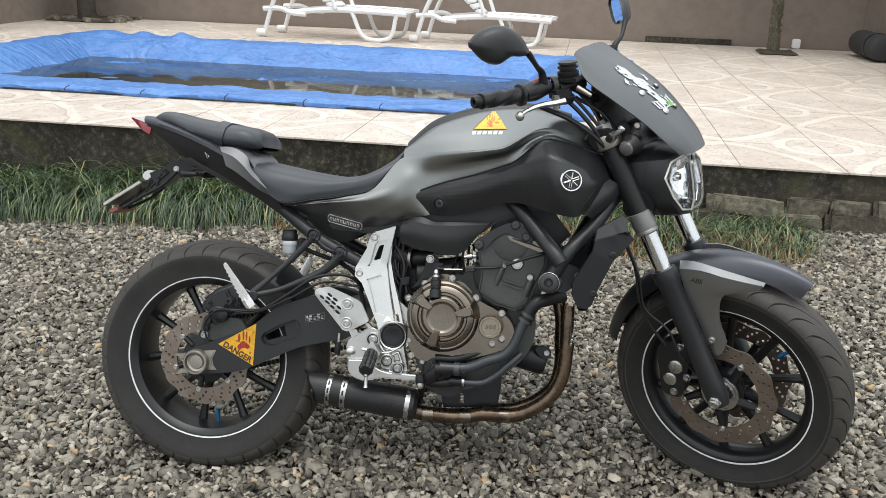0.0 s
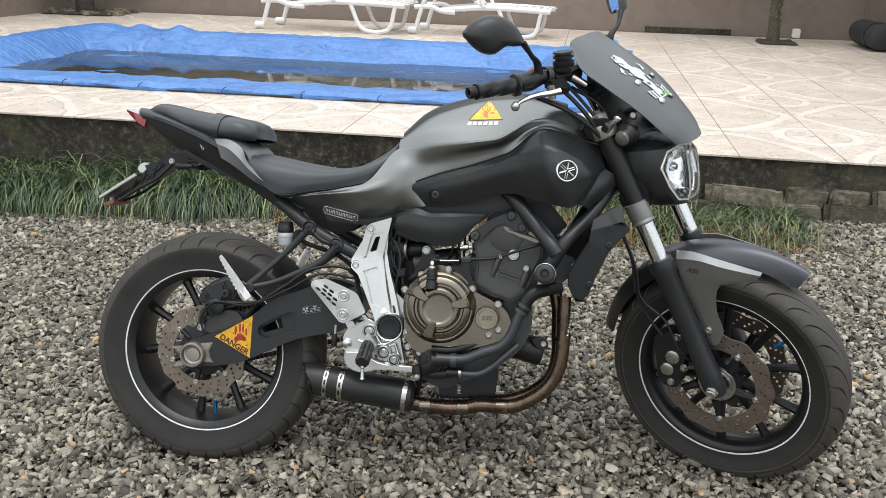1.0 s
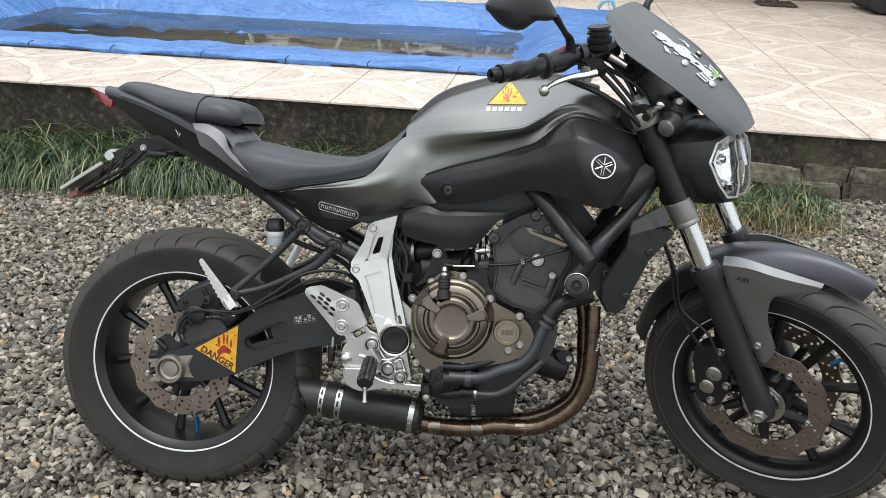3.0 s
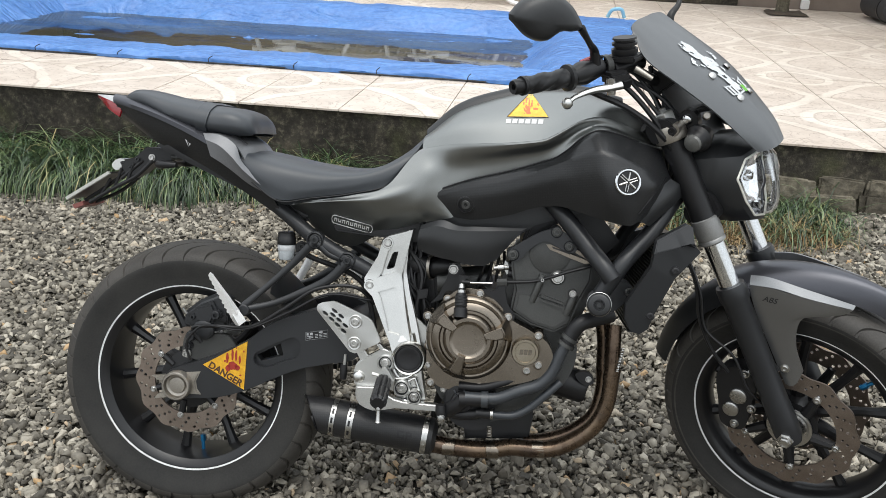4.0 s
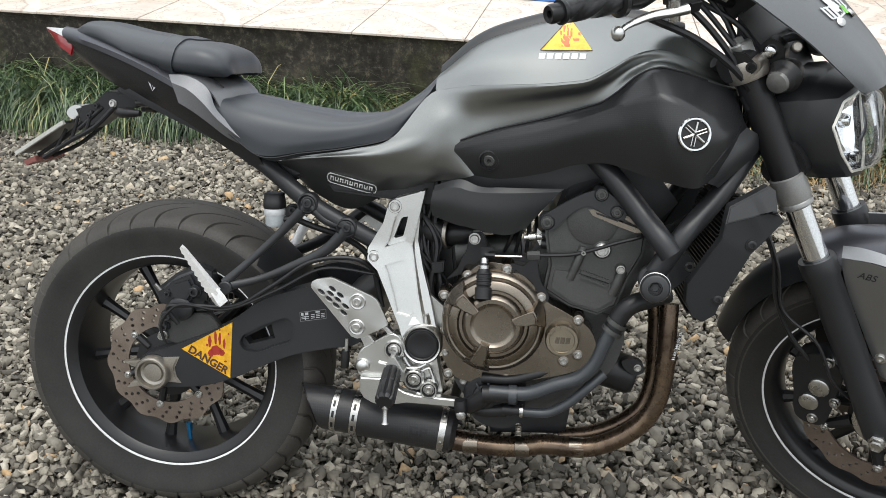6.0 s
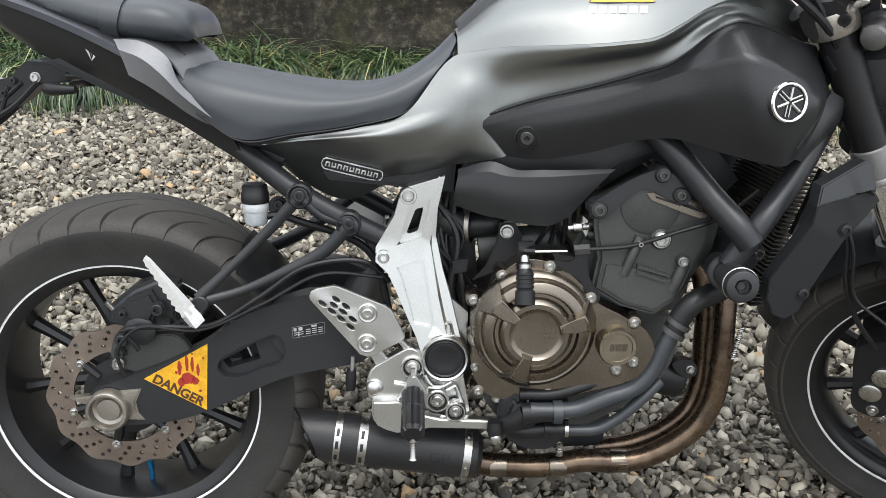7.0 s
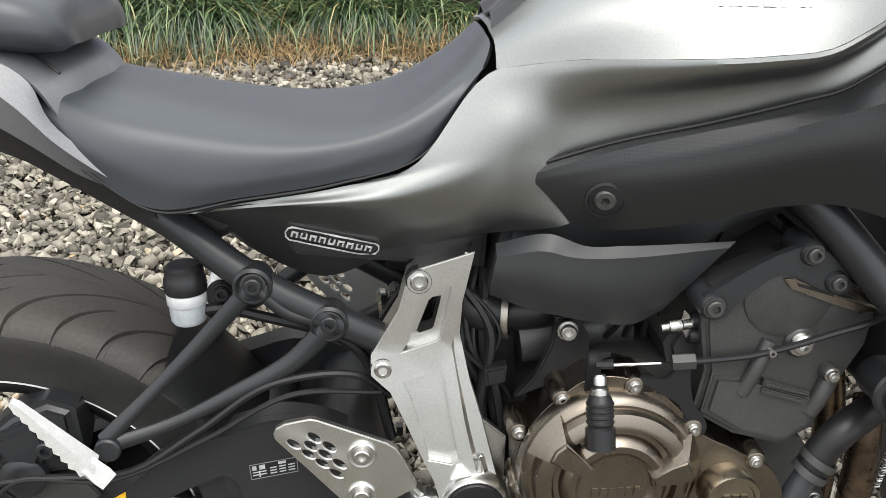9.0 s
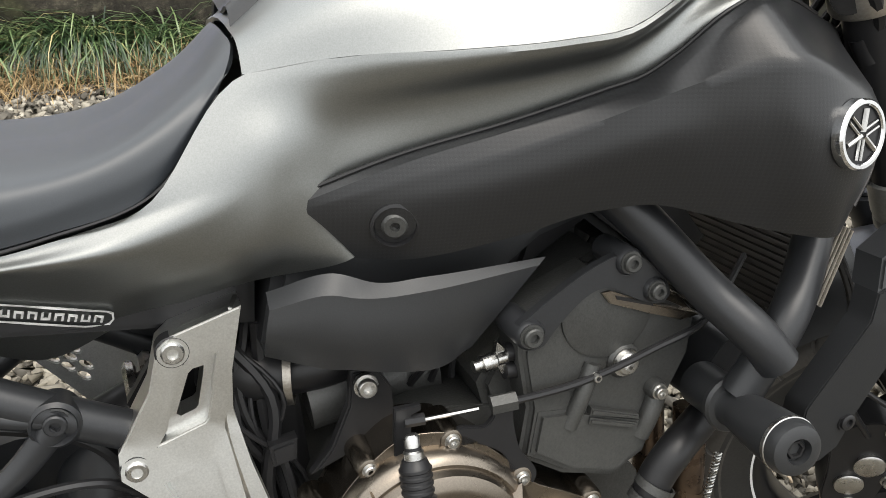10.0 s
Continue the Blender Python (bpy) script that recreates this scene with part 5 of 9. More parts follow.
# ---- exhaust
ea, eb = Vector((0.292, -0.088, -0.059)), Vector((0.597, -0.086, -0.103))
ed = (eb - ea).normalized()
b = bmesh.new()
L = (eb - ea).length
lathe([(0.0385, 0.0), (0.0425, 0.05), (0.0425, L * 0.40), (0.0425, L * 0.93), (0.041, L * 0.97), (0.028, L)], ea, ed, 48, b)
for v in b.verts:
    s = (v.co - ea).dot(ed)
    if s < 0.02:
        v.co += ed * (0.016 - 0.48 * (v.co.z - ea.z) - 0.42 * (v.co.y - ea.y))
can = b_part("muffler", b, M_CARBONCAN, "black carbon muffler with slash-cut tip")
b = lathe([(0.0388, -0.0025), (0.0345, -0.0025), (0.0345, 0.055), (0.022, 0.075), (0.022, 0.13), (0.0, 0.13)], ea, ed, 36)
for v in b.verts:
    s = (v.co - ea).dot(ed)
    if s < 0.01:
        v.co += ed * (0.016 - 0.48 * (v.co.z - ea.z) - 0.42 * (v.co.y - ea.y))
b_part("muffler_bore", b, M_BLACK, parent=can)
for s0, w in ((0.065, 0.011), (0.104, 0.014)):
    b = lathe([(0.0425, s0), (0.0438, s0), (0.0438, s0 + w), (0.0425, s0 + w)], ea, ed, 40, closed=True)
    b_part("strap", b, M_STEEL, "steel muffler strap", can)
b = lathe([(0.0425, L * 0.895), (0.0437, L * 0.895), (0.0437, L * 0.935), (0.0425, L * 0.935)], ea, ed, 40, closed=True)
b_part("end_ring", b, M_STEEL, parent=can)
for k in range(5):
    a = 2 * math.pi * k / 5 + 0.2
    rad = Vector((0, 1, 0)).cross(ed).normalized() * math.sin(a) + Vector((0, -1, 0)) * math.cos(a)
    p = ea + ed * (L * 0.915) + rad * 0.0437
    b = lathe([(0, 0), (0.003, 0), (0.003, 0.002), (0, 0.003)], p, rad, 8)
    b_part("rivet", b, M_STEEL, parent=can)
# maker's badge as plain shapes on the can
def can_film(quads, r_add, n=8):
    """Thin film wrapped on the can: quads of four (along, round) corners."""
    bm_ = bmesh.new()
    upv = Vector((0, 1, 0)).cross(ed).normalized()
    upv = upv if upv.z > 0 else -upv
    for c in quads:
        g = []
        for i in range(n + 1):
            row = []
            for j in range(n + 1):
                u, v = i / n, j / n
                s = (1 - v) * ((1 - u) * c[0][0] + u * c[1][0]) + v * ((1 - u) * c[3][0] + u * c[2][0])
                h = (1 - v) * ((1 - u) * c[0][1] + u * c[1][1]) + v * ((1 - u) * c[3][1] + u * c[2][1])
                a = h / 0.0415 + 0.12
                r = (0.0425 if s < 0.4 * L else 0.0425 - 0.0015 * (s - 0.4 * L) / (0.4 * L)) + r_add
                row.append(bm_.verts.new(ea + ed * s + Vector((0, -1, 0)) * r * math.cos(a) + upv * r * math.sin(a)))
            g.append(row)
        for p, q in zip(g, g[1:]):
            for j in range(n):
                bm_.faces.new((p[j], p[j + 1], q[j + 1], q[j]))
    return bm_


slots = [[(s_ + 0.003, h_ + 0.006), (s_ + 0.008, h_ + 0.006), (s_ + 0.008, h_ - 0.006), (s_ + 0.003, h_ - 0.006)] for s_ in (0.065, 0.105) for h_ in (0.022, 0.002, -0.020)]
for q in slots:
    b_part("strap_slot", can_film([q], 0.0016, 4), M_BLACK, parent=can)
flag = [[(a + 0.040, h) for a, h in q] for q in ([(0.176, 0.013), (0.214, 0.013), (0.214, -0.013), (0.180, -0.013)], [(0.214, 0.013), (0.236, 0.004), (0.250, -0.004), (0.214, -0.013)])]
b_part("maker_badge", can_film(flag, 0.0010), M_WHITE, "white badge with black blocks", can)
blocks = [[(a + 0.040, h) for a, h in q] for q in ([(0.181, 0.008), (0.197, 0.008), (0.197, 0.0045), (0.181, 0.0045)], [(0.181, 0.0045), (0.185, 0.0045), (0.186, -0.005), (0.182, -0.005)], [(0.182, -0.005), (0.198, -0.005), (0.198, -0.0085), (0.183, -0.0085)], [(0.194, 0.001), (0.198, 0.001), (0.198, -0.005), (0.194, -0.005)], [(0.201, 0.008), (0.205, 0.008), (0.205, -0.0085), (0.201, -0.0085)], [(0.205, 0.008), (0.215, 0.008), (0.215, 0.0045), (0.205, 0.0045)], [(0.211, 0.0045), (0.215, 0.0045), (0.214, -0.002), (0.211, -0.002)], [(0.205, 0.001), (0.211, 0.001), (0.211, -0.002), (0.205, -0.002)])]
b_part("badge_block", can_film(blocks, 0.0017), M_BLACK, parent=can)
b = tube([(0.589, -0.086, -0.119), (0.625, -0.086, -0.124), (0.673, -0.086, -0.127), (0.725, -0.086, -0.125), (0.767, -0.088, -0.117), (0.813, -0.088, -0.119), (0.859, -0.088, -0.115), (0.910, -0.09, -0.091), (0.950, -0.095, -0.054), (0.972, -0.1, -0.008), (0.980, -0.102, 0.044), (0.981, -0.102, 0.096), (0.981, -0.1, 0.141), (0.982, -0.095, 0.176)], [0.0205, 0.0195, 0.019] + [0.0172] * 11, 20, 80)
pipe = b_part("exhaust_pipe", b, M_HEAT, "heat-stained steel exhaust pipe")
b = tube([(0.796, -0.045, -0.117), (0.852, -0.045, -0.109), (0.907, -0.045, -0.086), (0.952, -0.045, -0.046), (0.969, -0.045, 0.012), (0.969, -0.045, 0.071), (0.966, -0.045, 0.150), (0.945, -0.045, 0.215), (0.900, -0.045, 0.245)], 0.0168, 16, 50)
b_part("inner_exhaust_pipe", b, M_HEAT)
for (x, z) in [(0.6252, -0.1238), (0.7249, -0.1249), (0.8270, -0.1186)]:
    b = lathe([(0.0182, -0.015), (0.0200, -0.014), (0.0200, 0.014), (0.0182, 0.015)], (x, -0.087, z), (1, 0.0, 0.0), 28, closed=True)
    b_part("pipe_clamp", b, M_BRONZE, "brassy pipe joint sleeve", pipe)
cx_, cz_ = [(0.9800, 0.0580)][0]
b = lathe([(0.017, -0.002), (0.0187, -0.002), (0.0187, 0.024), (0.017, 0.024)], (cx_, -0.102, cz_), (0.12, 0, 1), 28, closed=True)
b_part("pipe_collar", b, M_HEAT, parent=pipe)
# spring on the header
sx, sz = [(0.9890, 0.1054)][0]
sp = [(sx + 0.0035 * math.cos(k * 1.05) + 0.00012 * k, -0.125 + 0.0035 * math.sin(k * 1.05), sz - 0.027 + k * 0.0006) for k in range(90)]
b_part("exhaust_spring", tube(sp, 0.0011, 5, 260), M_STEEL, parent=pipe)

# ---- engine
eng_out = [(0.5865, 0.1684), (0.6153, 0.2125), (0.6566, 0.2471), (0.7415, 0.2460), (0.8323, 0.1730), (0.8962, 0.1443), (0.8888, 0.0693), (0.8517, 0.0222), (0.7908, -0.0150), (0.7335, -0.0427), (0.6573, -0.0502), (0.6252, -0.0198), (0.5989, 0.0148), (0.5858, 0.0579)]
engine = b_part("engine_block", plate(round_loop(eng_out, 60), -0.07, 0.13, (), 0.012), M_ENGINE, "dark cast twin-cylinder engine")
b_part("oil_sump", plate([(0.6574, 0.0122), (0.8149, 0.0183), (0.8137, -0.0575), (0.8059, -0.1066), (0.6612, -0.1130), (0.6512, -0.0644)], -0.05, 0.06, (), 0.006), M_BLACK, parent=engine)
case = [(0.60, 0.215), (0.622, 0.238), (0.646, 0.255), (0.689, 0.254), (0.733, 0.224), (0.757, 0.196), (0.80, 0.173), (0.835, 0.15), (0.848, 0.115), (0.84, 0.088), (0.802, 0.066), (0.75, 0.05), (0.706, 0.036), (0.64, 0.032), (0.60, 0.04), (0.582, 0.062), (0.576, 0.116), (0.58, 0.18)]


def case_lean(x, z):
    """The cover's face leans out towards the front."""
    return 0.11 * (x - 0.69)


cover = b_part("clutch_cover", plate(round_loop(case, 80), 0.12, 0.173, (), 0.006, seg=3, shape=case_lean), M_BRONZE, "bronze painted round clutch cover", engine)
cc = (0.668, 0.153)
b = lathe([(0.093, -0.008), (0.092, 0.004), (0.088, 0.012), (0.083, 0.015), (0.080, 0.0145), (0.077, 0.022), (0.068, 0.027), (0.063, 0.027), (0.060, 0.021), (0.055, 0.021), (0.052, 0.028), (0.047, 0.032), (0.040, 0.032), (0.036, 0.028), (0.032, 0.0275), (0.0, 0.029)], (cc[0], -0.174, cc[1]), RIGHT, 72)
b_part("clutch_boss", b, M_BRONZE, parent=cover)
for a in (143, 14, 250):
    ca, sa = math.cos(radians(a)), math.sin(radians(a))
    b = bmesh.new()
    low_ = [(0.032, -0.012), (0.062, -0.020), (0.088, -0.026), (0.092, 0.0), (0.088, 0.026), (0.062, 0.020), (0.032, 0.012)]
    top_ = [(0.036, -0.006), (0.058, -0.0095), (0.074, -0.012), (0.077, 0.0), (0.074, 0.012), (0.058, 0.0095), (0.036, 0.006)]
    va_ = [b.verts.new((cc[0] + r * ca - w * sa, -0.186, cc[1] + r * sa + w * ca)) for r, w in low_]
    vb_ = [b.verts.new((cc[0] + r * ca - w * sa, -0.2125 + 0.10 * max(0.0, r - 0.05), cc[1] + r * sa + w * ca)) for r, w in top_]
    b.faces.new(vb_)
    for k in range(7):
        b.faces.new((va_[k], va_[(k + 1) % 7], vb_[(k + 1) % 7], vb_[k]))
    bmesh.ops.bevel(b, geom=[e for e in b.edges if all(v in vb_ for v in e.verts)], offset=0.0022, segments=2, affect="EDGES")
    b_part("clutch_rib", b, M_BRONZE, parent=cover)
# relief mark of plain bars in the middle
for k in range(6):
    print_on("relief_bar", [[(cc[0] - 0.024 + k * 0.0085, cc[1] - 0.012), (cc[0] - 0.019 + k * 0.0085, cc[1] - 0.012), (cc[0] - 0.0175 + k * 0.0085, cc[1] - 0.002), (cc[0] - 0.0225 + k * 0.0085, cc[1] - 0.002)]], 0.2032, M_BRONZE, cover, th=0.0022)
b = lathe([(0.029, 0), (0.029, 0.030), (0.027, 0.034), (0.022, 0.034), (0.021, 0.032), (0.0, 0.032)], (0.788, -0.174, 0.1325), RIGHT, 40)
cap = b_part("generator_cap", b, surface("brass_cap", (0.27, 0.235, 0.18), (0.34, 0.30, 0.24), 0.3, 1.0, big=30, fine=500, bump=0.05), "round brass-coloured inspection cap", cover)
for k in range(3):
    print_on("relief_bar", [[(0.776 + k * 0.009, 0.1275), (0.783 + k * 0.009, 0.1275), (0.7845 + k * 0.009, 0.1385), (0.7775 + k * 0.009, 0.1385)]], 0.2078, M_BRONZE, cap, th=0.002)
for x, z in ((0.620, 0.231), (0.689, 0.247), (0.750, 0.200), (0.582, 0.126), (0.587, 0.045), (0.578, 0.192), (0.815, 0.164), (0.817, 0.101), (0.793, 0.087), (0.693, 0.044)):
    d = 0.1735 + case_lean(x, z)
    bolt(x, d, z, 0.0056, 0.005, M_STEEL, cover)
    b_part("bolt_boss", lathe([(0.0125, -0.04), (0.0115, -0.004), (0.0098, 0.0), (0.0075, 0.0008), (0, 0.0008)], (x, -d, z), RIGHT, 18), M_BRONZE, parent=cover)
cyl = [(0.7293, 0.2699), (0.7633, 0.3317), (0.8442, 0.3800), (0.9494, 0.3052), (0.9415, 0.2587), (0.9134, 0.2160), (0.8951, 0.1636), (0.8277, 0.1561), (0.7498, 0.1927)]
cylinder = b_part("cylinder_block", plate(cyl, -0.12, 0.135, (), 0.008), M_ENGINE, "dark grey cylinder block", engine)
face = [(0.7523, 0.3398), (0.7628, 0.3476), (0.8251, 0.3723), (0.9249, 0.3191), (0.9207, 0.2801), (0.8967, 0.2332), (0.8803, 0.1870), (0.8473, 0.1688), (0.7972, 0.1835), (0.7527, 0.2113), (0.7604, 0.2576), (0.7527, 0.3064)]
b_part("cylinder_cover", plate(face, 0.125, 0.170, (), 0.006, seg=3), M_ENGINE, parent=cylinder)
raised = [(0.7690, 0.2547), (0.8092, 0.2500), (0.8786, 0.2282), (0.8764, 0.1971), (0.8454, 0.1773), (0.8005, 0.1900), (0.7618, 0.2159)]
b_part("casting_step", plate(raised, 0.165, 0.175, (), 0.004, seg=2), M_ENGINE, parent=cylinder)
b_part("casting_disc", lathe([(0.044, -0.004), (0.044, 0.0018), (0.041, 0.003), (0.0, 0.003)], ([(0.8327, 0.3434)][0][0], -0.170, [(0.8327, 0.3434)][0][1] - 0.004), RIGHT, 40), M_ENGINE, parent=cylinder)
brk = [(0.7429, 0.3337), (0.7451, 0.3435), (0.7532, 0.3490), (0.8368, 0.3920), (0.8462, 0.3939), (0.8558, 0.3875), (0.8836, 0.3594), (0.8872, 0.3478), (0.8805, 0.3422), (0.8623, 0.3458), (0.8215, 0.3638), (0.7758, 0.3308), (0.7681, 0.3217), (0.7530, 0.3199)]
mount = b_part("mount_bracket", plate(round_loop(brk, 80), 0.172, 0.181, (), 0.0025), M_FRAME, "black engine mount bracket", cylinder)
for p0, p1, r in ([(0.8196, 0.2917), (0.7980, 0.2346)] + [0.0078], [(0.8869, 0.2523), (0.8711, 0.2100)] + [0.0092]):
    b_part("casting_rib", tube([(p0[0], -0.172, p0[1]), ((p0[0] + p1[0]) / 2, -0.174, (p0[1] + p1[1]) / 2), (p1[0], -0.171, p1[1])], r, 12), M_ENGINE, parent=cylinder)
for quad in ([(0.8171, 0.2515), (0.8651, 0.2351), (0.8655, 0.2301), (0.8160, 0.2449)], [(0.8162, 0.2424), (0.8641, 0.2267), (0.8597, 0.2218), (0.8150, 0.2367)]):
    b_part("casting_rib", plate(quad, 0.170, 0.179, (), 0.0015), M_ENGINE, parent=cylinder)
gask = [(0.8236, 0.3573), (0.8322, 0.3580), (0.8714, 0.3403), (0.9173, 0.3240), (0.9223, 0.3215), (0.9050, 0.3193), (0.8722, 0.3308), (0.8315, 0.3470)]
b_part("cylinder_gasket", plate(gask, 0.13, 0.1765, (), 0.001), M_BRONZE, parent=cylinder, smooth=False)
b_part("gasket_slot", plate([(0.8356, 0.3540), (0.8712, 0.3419), (0.8747, 0.3379), (0.8375, 0.3501)], 0.170, 0.1775), M_BLACK, parent=cylinder, smooth=False)
b_part("head_joint", plate([(0.8884, 0.3462), (0.9101, 0.3372), (0.9301, 0.3143), (0.8817, 0.3309)], 0.13, 0.160, (), 0.002), M_BRONZE, parent=cylinder, smooth=False)
for (x, z), r, dd, dark in zip([(0.7549, 0.3345), (0.8440, 0.3850), (0.8707, 0.3558)] + [(0.8505, 0.2882), (0.8828, 0.2560), (0.8184, 0.2830)], (0.0085, 0.0078, 0.0072, 0.0105, 0.006, 0.004), (0.182, 0.182, 0.182, 0.172, 0.178, 0.176), (1, 1, 1, 0, 0, 0)):
    b_part("bolt_boss", lathe([(r * 1.55, -0.04), (r * 1.55, 0.0), (r * 1.3, 0.003), (0, 0.003)], (x, -dd, z), RIGHT, 20), M_FRAME if dark else M_ENGINE, parent=cylinder)
    bolt(x, dd + 0.003, z, r, 0.006, M_ENGINE if dark else M_STEEL, cylinder)
b_part("cylinder_head", plate([(0.77, 0.345), (0.852, 0.395), (0.945, 0.32), (0.985, 0.36), (0.93, 0.43), (0.86, 0.45), (0.79, 0.40)], -0.12, 0.10, (), 0.008), M_BLACK, parent=engine)

# intake, throttle bodies, actuator and small fittings behind the cylinder
b_part("throttle_body", tube([(0.575, -0.07, 0.285), (0.61, -0.075, 0.29), (0.64, -0.07, 0.295)], 0.022, 16), M_BLACK, parent=engine)
ring = b_part("intake_clamp", lathe([(0.026, 0), (0.029, 0), (0.029, 0.007), (0.026, 0.007)], (0.572, -0.075, 0.287), (1, -0.25, 0), 28, closed=True), M_DULL, "bright intake clamp")
b_part("intake_boot", tube([(0.51, -0.05, 0.30), (0.545, -0.07, 0.29), (0.574, -0.075, 0.287)], 0.025, 16), M_HOSE)
b_part("starter_motor", tube([(0.59, -0.06, 0.25), (0.71, -0.06, 0.265)], 0.03, 16), M_ENGINE, parent=engine)
b_part("plug_fitting", tube([(0.625, -0.12, 0.30), (0.66, -0.12, 0.302)], 0.006, 8), M_STEEL, parent=engine)
for x, z in [(0.6283, 0.2914)]:
    bolt(x, 0.135, z, 0.0085, 0.008, M_STEEL, engine)
b_part("case_web", plate([(0.6182, 0.3027), (0.6406, 0.3025), (0.6516, 0.2833), (0.6554, 0.2456), (0.6330, 0.2332), (0.5783, 0.2128), (0.5973, 0.2338), (0.6142, 0.2713)], 0.118, 0.128, (), 0.002), M_BLACK, parent=engine)
# coolant sensor with its two hose stubs
sn = b_part("coolant_sensor", plate([(0.7388, 0.3180), (0.7455, 0.3115), (0.7497, 0.2935), (0.7437, 0.2871), (0.7366, 0.3002)], 0.145, 0.153, (), 0.001), M_STEEL, "small bright sensor flange", engine)
cx_, cz_ = [(0.7317, 0.3019)][0]
b_part("sensor_plug", lathe([(0.0, -0.016), (0.005, -0.016), (0.005, -0.008), (0.008, -0.008), (0.008, 0.004), (0.006, 0.006), (0.006, 0.018)], (cx_, -0.153, cz_), (1, 0.1, 0.1), 10), M_STEEL, parent=sn)
for q in ([(0.747, -0.15, 0.306), (0.773, -0.15, 0.307)], [(0.746, -0.15, 0.290), (0.787, -0.15, 0.287)]):
    b_part("sensor_hose", tube(q, 0.0085, 10), M_HOSE, parent=sn)
b_part("oil_filler", lathe([(0.0145, 0), (0.0145, 0.02), (0.012, 0.022)] + [(r, 0.024 + k * 0.006 + q) for k in range(4) for r, q in ((0.0125, 0.0), (0.0135, 0.001), (0.0135, 0.003), (0.0125, 0.004))] + [(0.010, 0.052), (0.007, 0.053), (0.007, 0.062), (0.0, 0.062)], (0.650, -0.206, 0.200), (0.0, 0.30, 1), 24), M_BLACK, "black ribbed oil filler neck", engine)
b_part("filler_bolt", lathe([(0.0085, 0.05), (0.0085, 0.058), (0.0065, 0.06), (0.0065, 0.070), (0.005, 0.072), (0, 0.072)], (0.650, -0.206, 0.200), (0.0, 0.30, 1), 14), M_STEEL, parent=engine)
b_part("cable_bracket", plate([(0.640, 0.240), (0.654, 0.240), (0.656, 0.276), (0.664, 0.279), (0.664, 0.284), (0.642, 0.284)], 0.164, 0.170, (), 0.001), M_BLACK, parent=engine)
b_part("clutch_cable", tube([(0.737, -0.178, 0.275), (0.766, -0.178, 0.276), (0.801, -0.178, 0.279), (0.831, -0.182, 0.288), (0.872, -0.186, 0.303), (0.914, -0.186, 0.316), (0.959, -0.16, 0.330), (1.003, -0.13, 0.350)], 0.0034, 8, 48), M_HOSE)
b_part("cable_end", tube([(0.662, -0.168, 0.269), (0.714, -0.170, 0.270)], 0.0019, 6), M_STEEL)
b_part("cable_hook", tube([(0.650, -0.167, 0.270), (0.667, -0.168, 0.270)], 0.0052, 8), M_BLACK)
b_part("cable_stay", plate(round_loop([(0.724, 0.274), (0.741, 0.274), (0.742, 0.260), (0.747, 0.232), (0.763, 0.198), (0.755, 0.186), (0.744, 0.194), (0.733, 0.226), (0.701, 0.240), (0.688, 0.238), (0.684, 0.252), (0.695, 0.257), (0.719, 0.256), (0.725, 0.263)], 70), 0.168, 0.173, (), 0.001, shape=case_lean), M_BLACK, "black cable stay", engine)
b_part("cable_nut", lathe([(0.0, -0.011), (0.0085, -0.011), (0.0085, 0.011), (0.0, 0.011)], (0.735, -0.174, 0.273), (1, -0.15, 0.1), 6), M_ENGINE, parent=engine)

# coolant hoses, water pump and lower fittings
M_PIPE = plain("grey_black_hose", (0.034, 0.038, 0.043), 0.36, big=12, fine=300, bump=0.08, dist=0.0006)
b_part("coolant_hose", tube([(0.968, -0.15, 0.209), (0.931, -0.17, 0.202), (0.900, -0.185, 0.193), (0.884, -0.185, 0.172), (0.874, -0.185, 0.148)], 0.0165, 16, 60), M_HOSE, "black ribbed coolant hose")
cp = b_part("coolant_pipe", tube([(0.877, -0.187, 0.159), (0.861, -0.187, 0.123), (0.845, -0.187, 0.085), (0.826, -0.187, 0.063), (0.778, -0.187, 0.043), (0.733, -0.187, 0.025), (0.696, -0.187, 0.023), (0.664, -0.187, 0.024)], 0.0125, 16, 44), M_PIPE, "grey-black coolant pipe")
for (x, z), dx, dz in zip([(0.8735, 0.1487), (0.8805, 0.1622)], (0.5, 0.5), (0.85, 0.85)):
    b_part("hose_clamp", lathe([(0.0165, -0.004), (0.0188, -0.004), (0.0188, 0.004), (0.0165, 0.004)], (x, -0.187, z), (dx, 0, dz), 26, closed=True), M_ENGINE, parent=cp)
b_part("pump_sleeve", tube([(0.715, -0.185, 0.020), (0.680, -0.185, 0.020), (0.652, -0.185, 0.019)], 0.0155, 16), M_HOSE, parent=cp)
b_part("sleeve_lip", tube([(0.713, -0.185, 0.020), (0.699, -0.185, 0.020)], 0.0178, 18), M_PIPE, parent=cp)
lp = b_part("lower_coolant_pipe", tube([(0.866, -0.165, 0.061), (0.836, -0.175, 0.035), (0.800, -0.175, 0.002), (0.767, -0.175, -0.015), (0.738, -0.175, -0.016), (0.713, -0.175, -0.015)], 0.0088, 14, 36), M_PIPE, "thin grey-black coolant pipe")
b_part("lower_sleeve", tube([(0.719, -0.175, -0.014), (0.688, -0.175, -0.013)], 0.0105, 14), M_HOSE, parent=lp)
b_part("lower_clip", lathe([(0.0105, -0.003), (0.012, -0.003), (0.012, 0.003), (0.0105, 0.003)], ([(0.7220, -0.0139)][0][0], -0.175, [(0.7220, -0.0139)][0][1]), (1, 0, 0), 18, closed=True), M_STEEL, parent=lp)
px, pz = [(0.6569, 0.0094)][0]
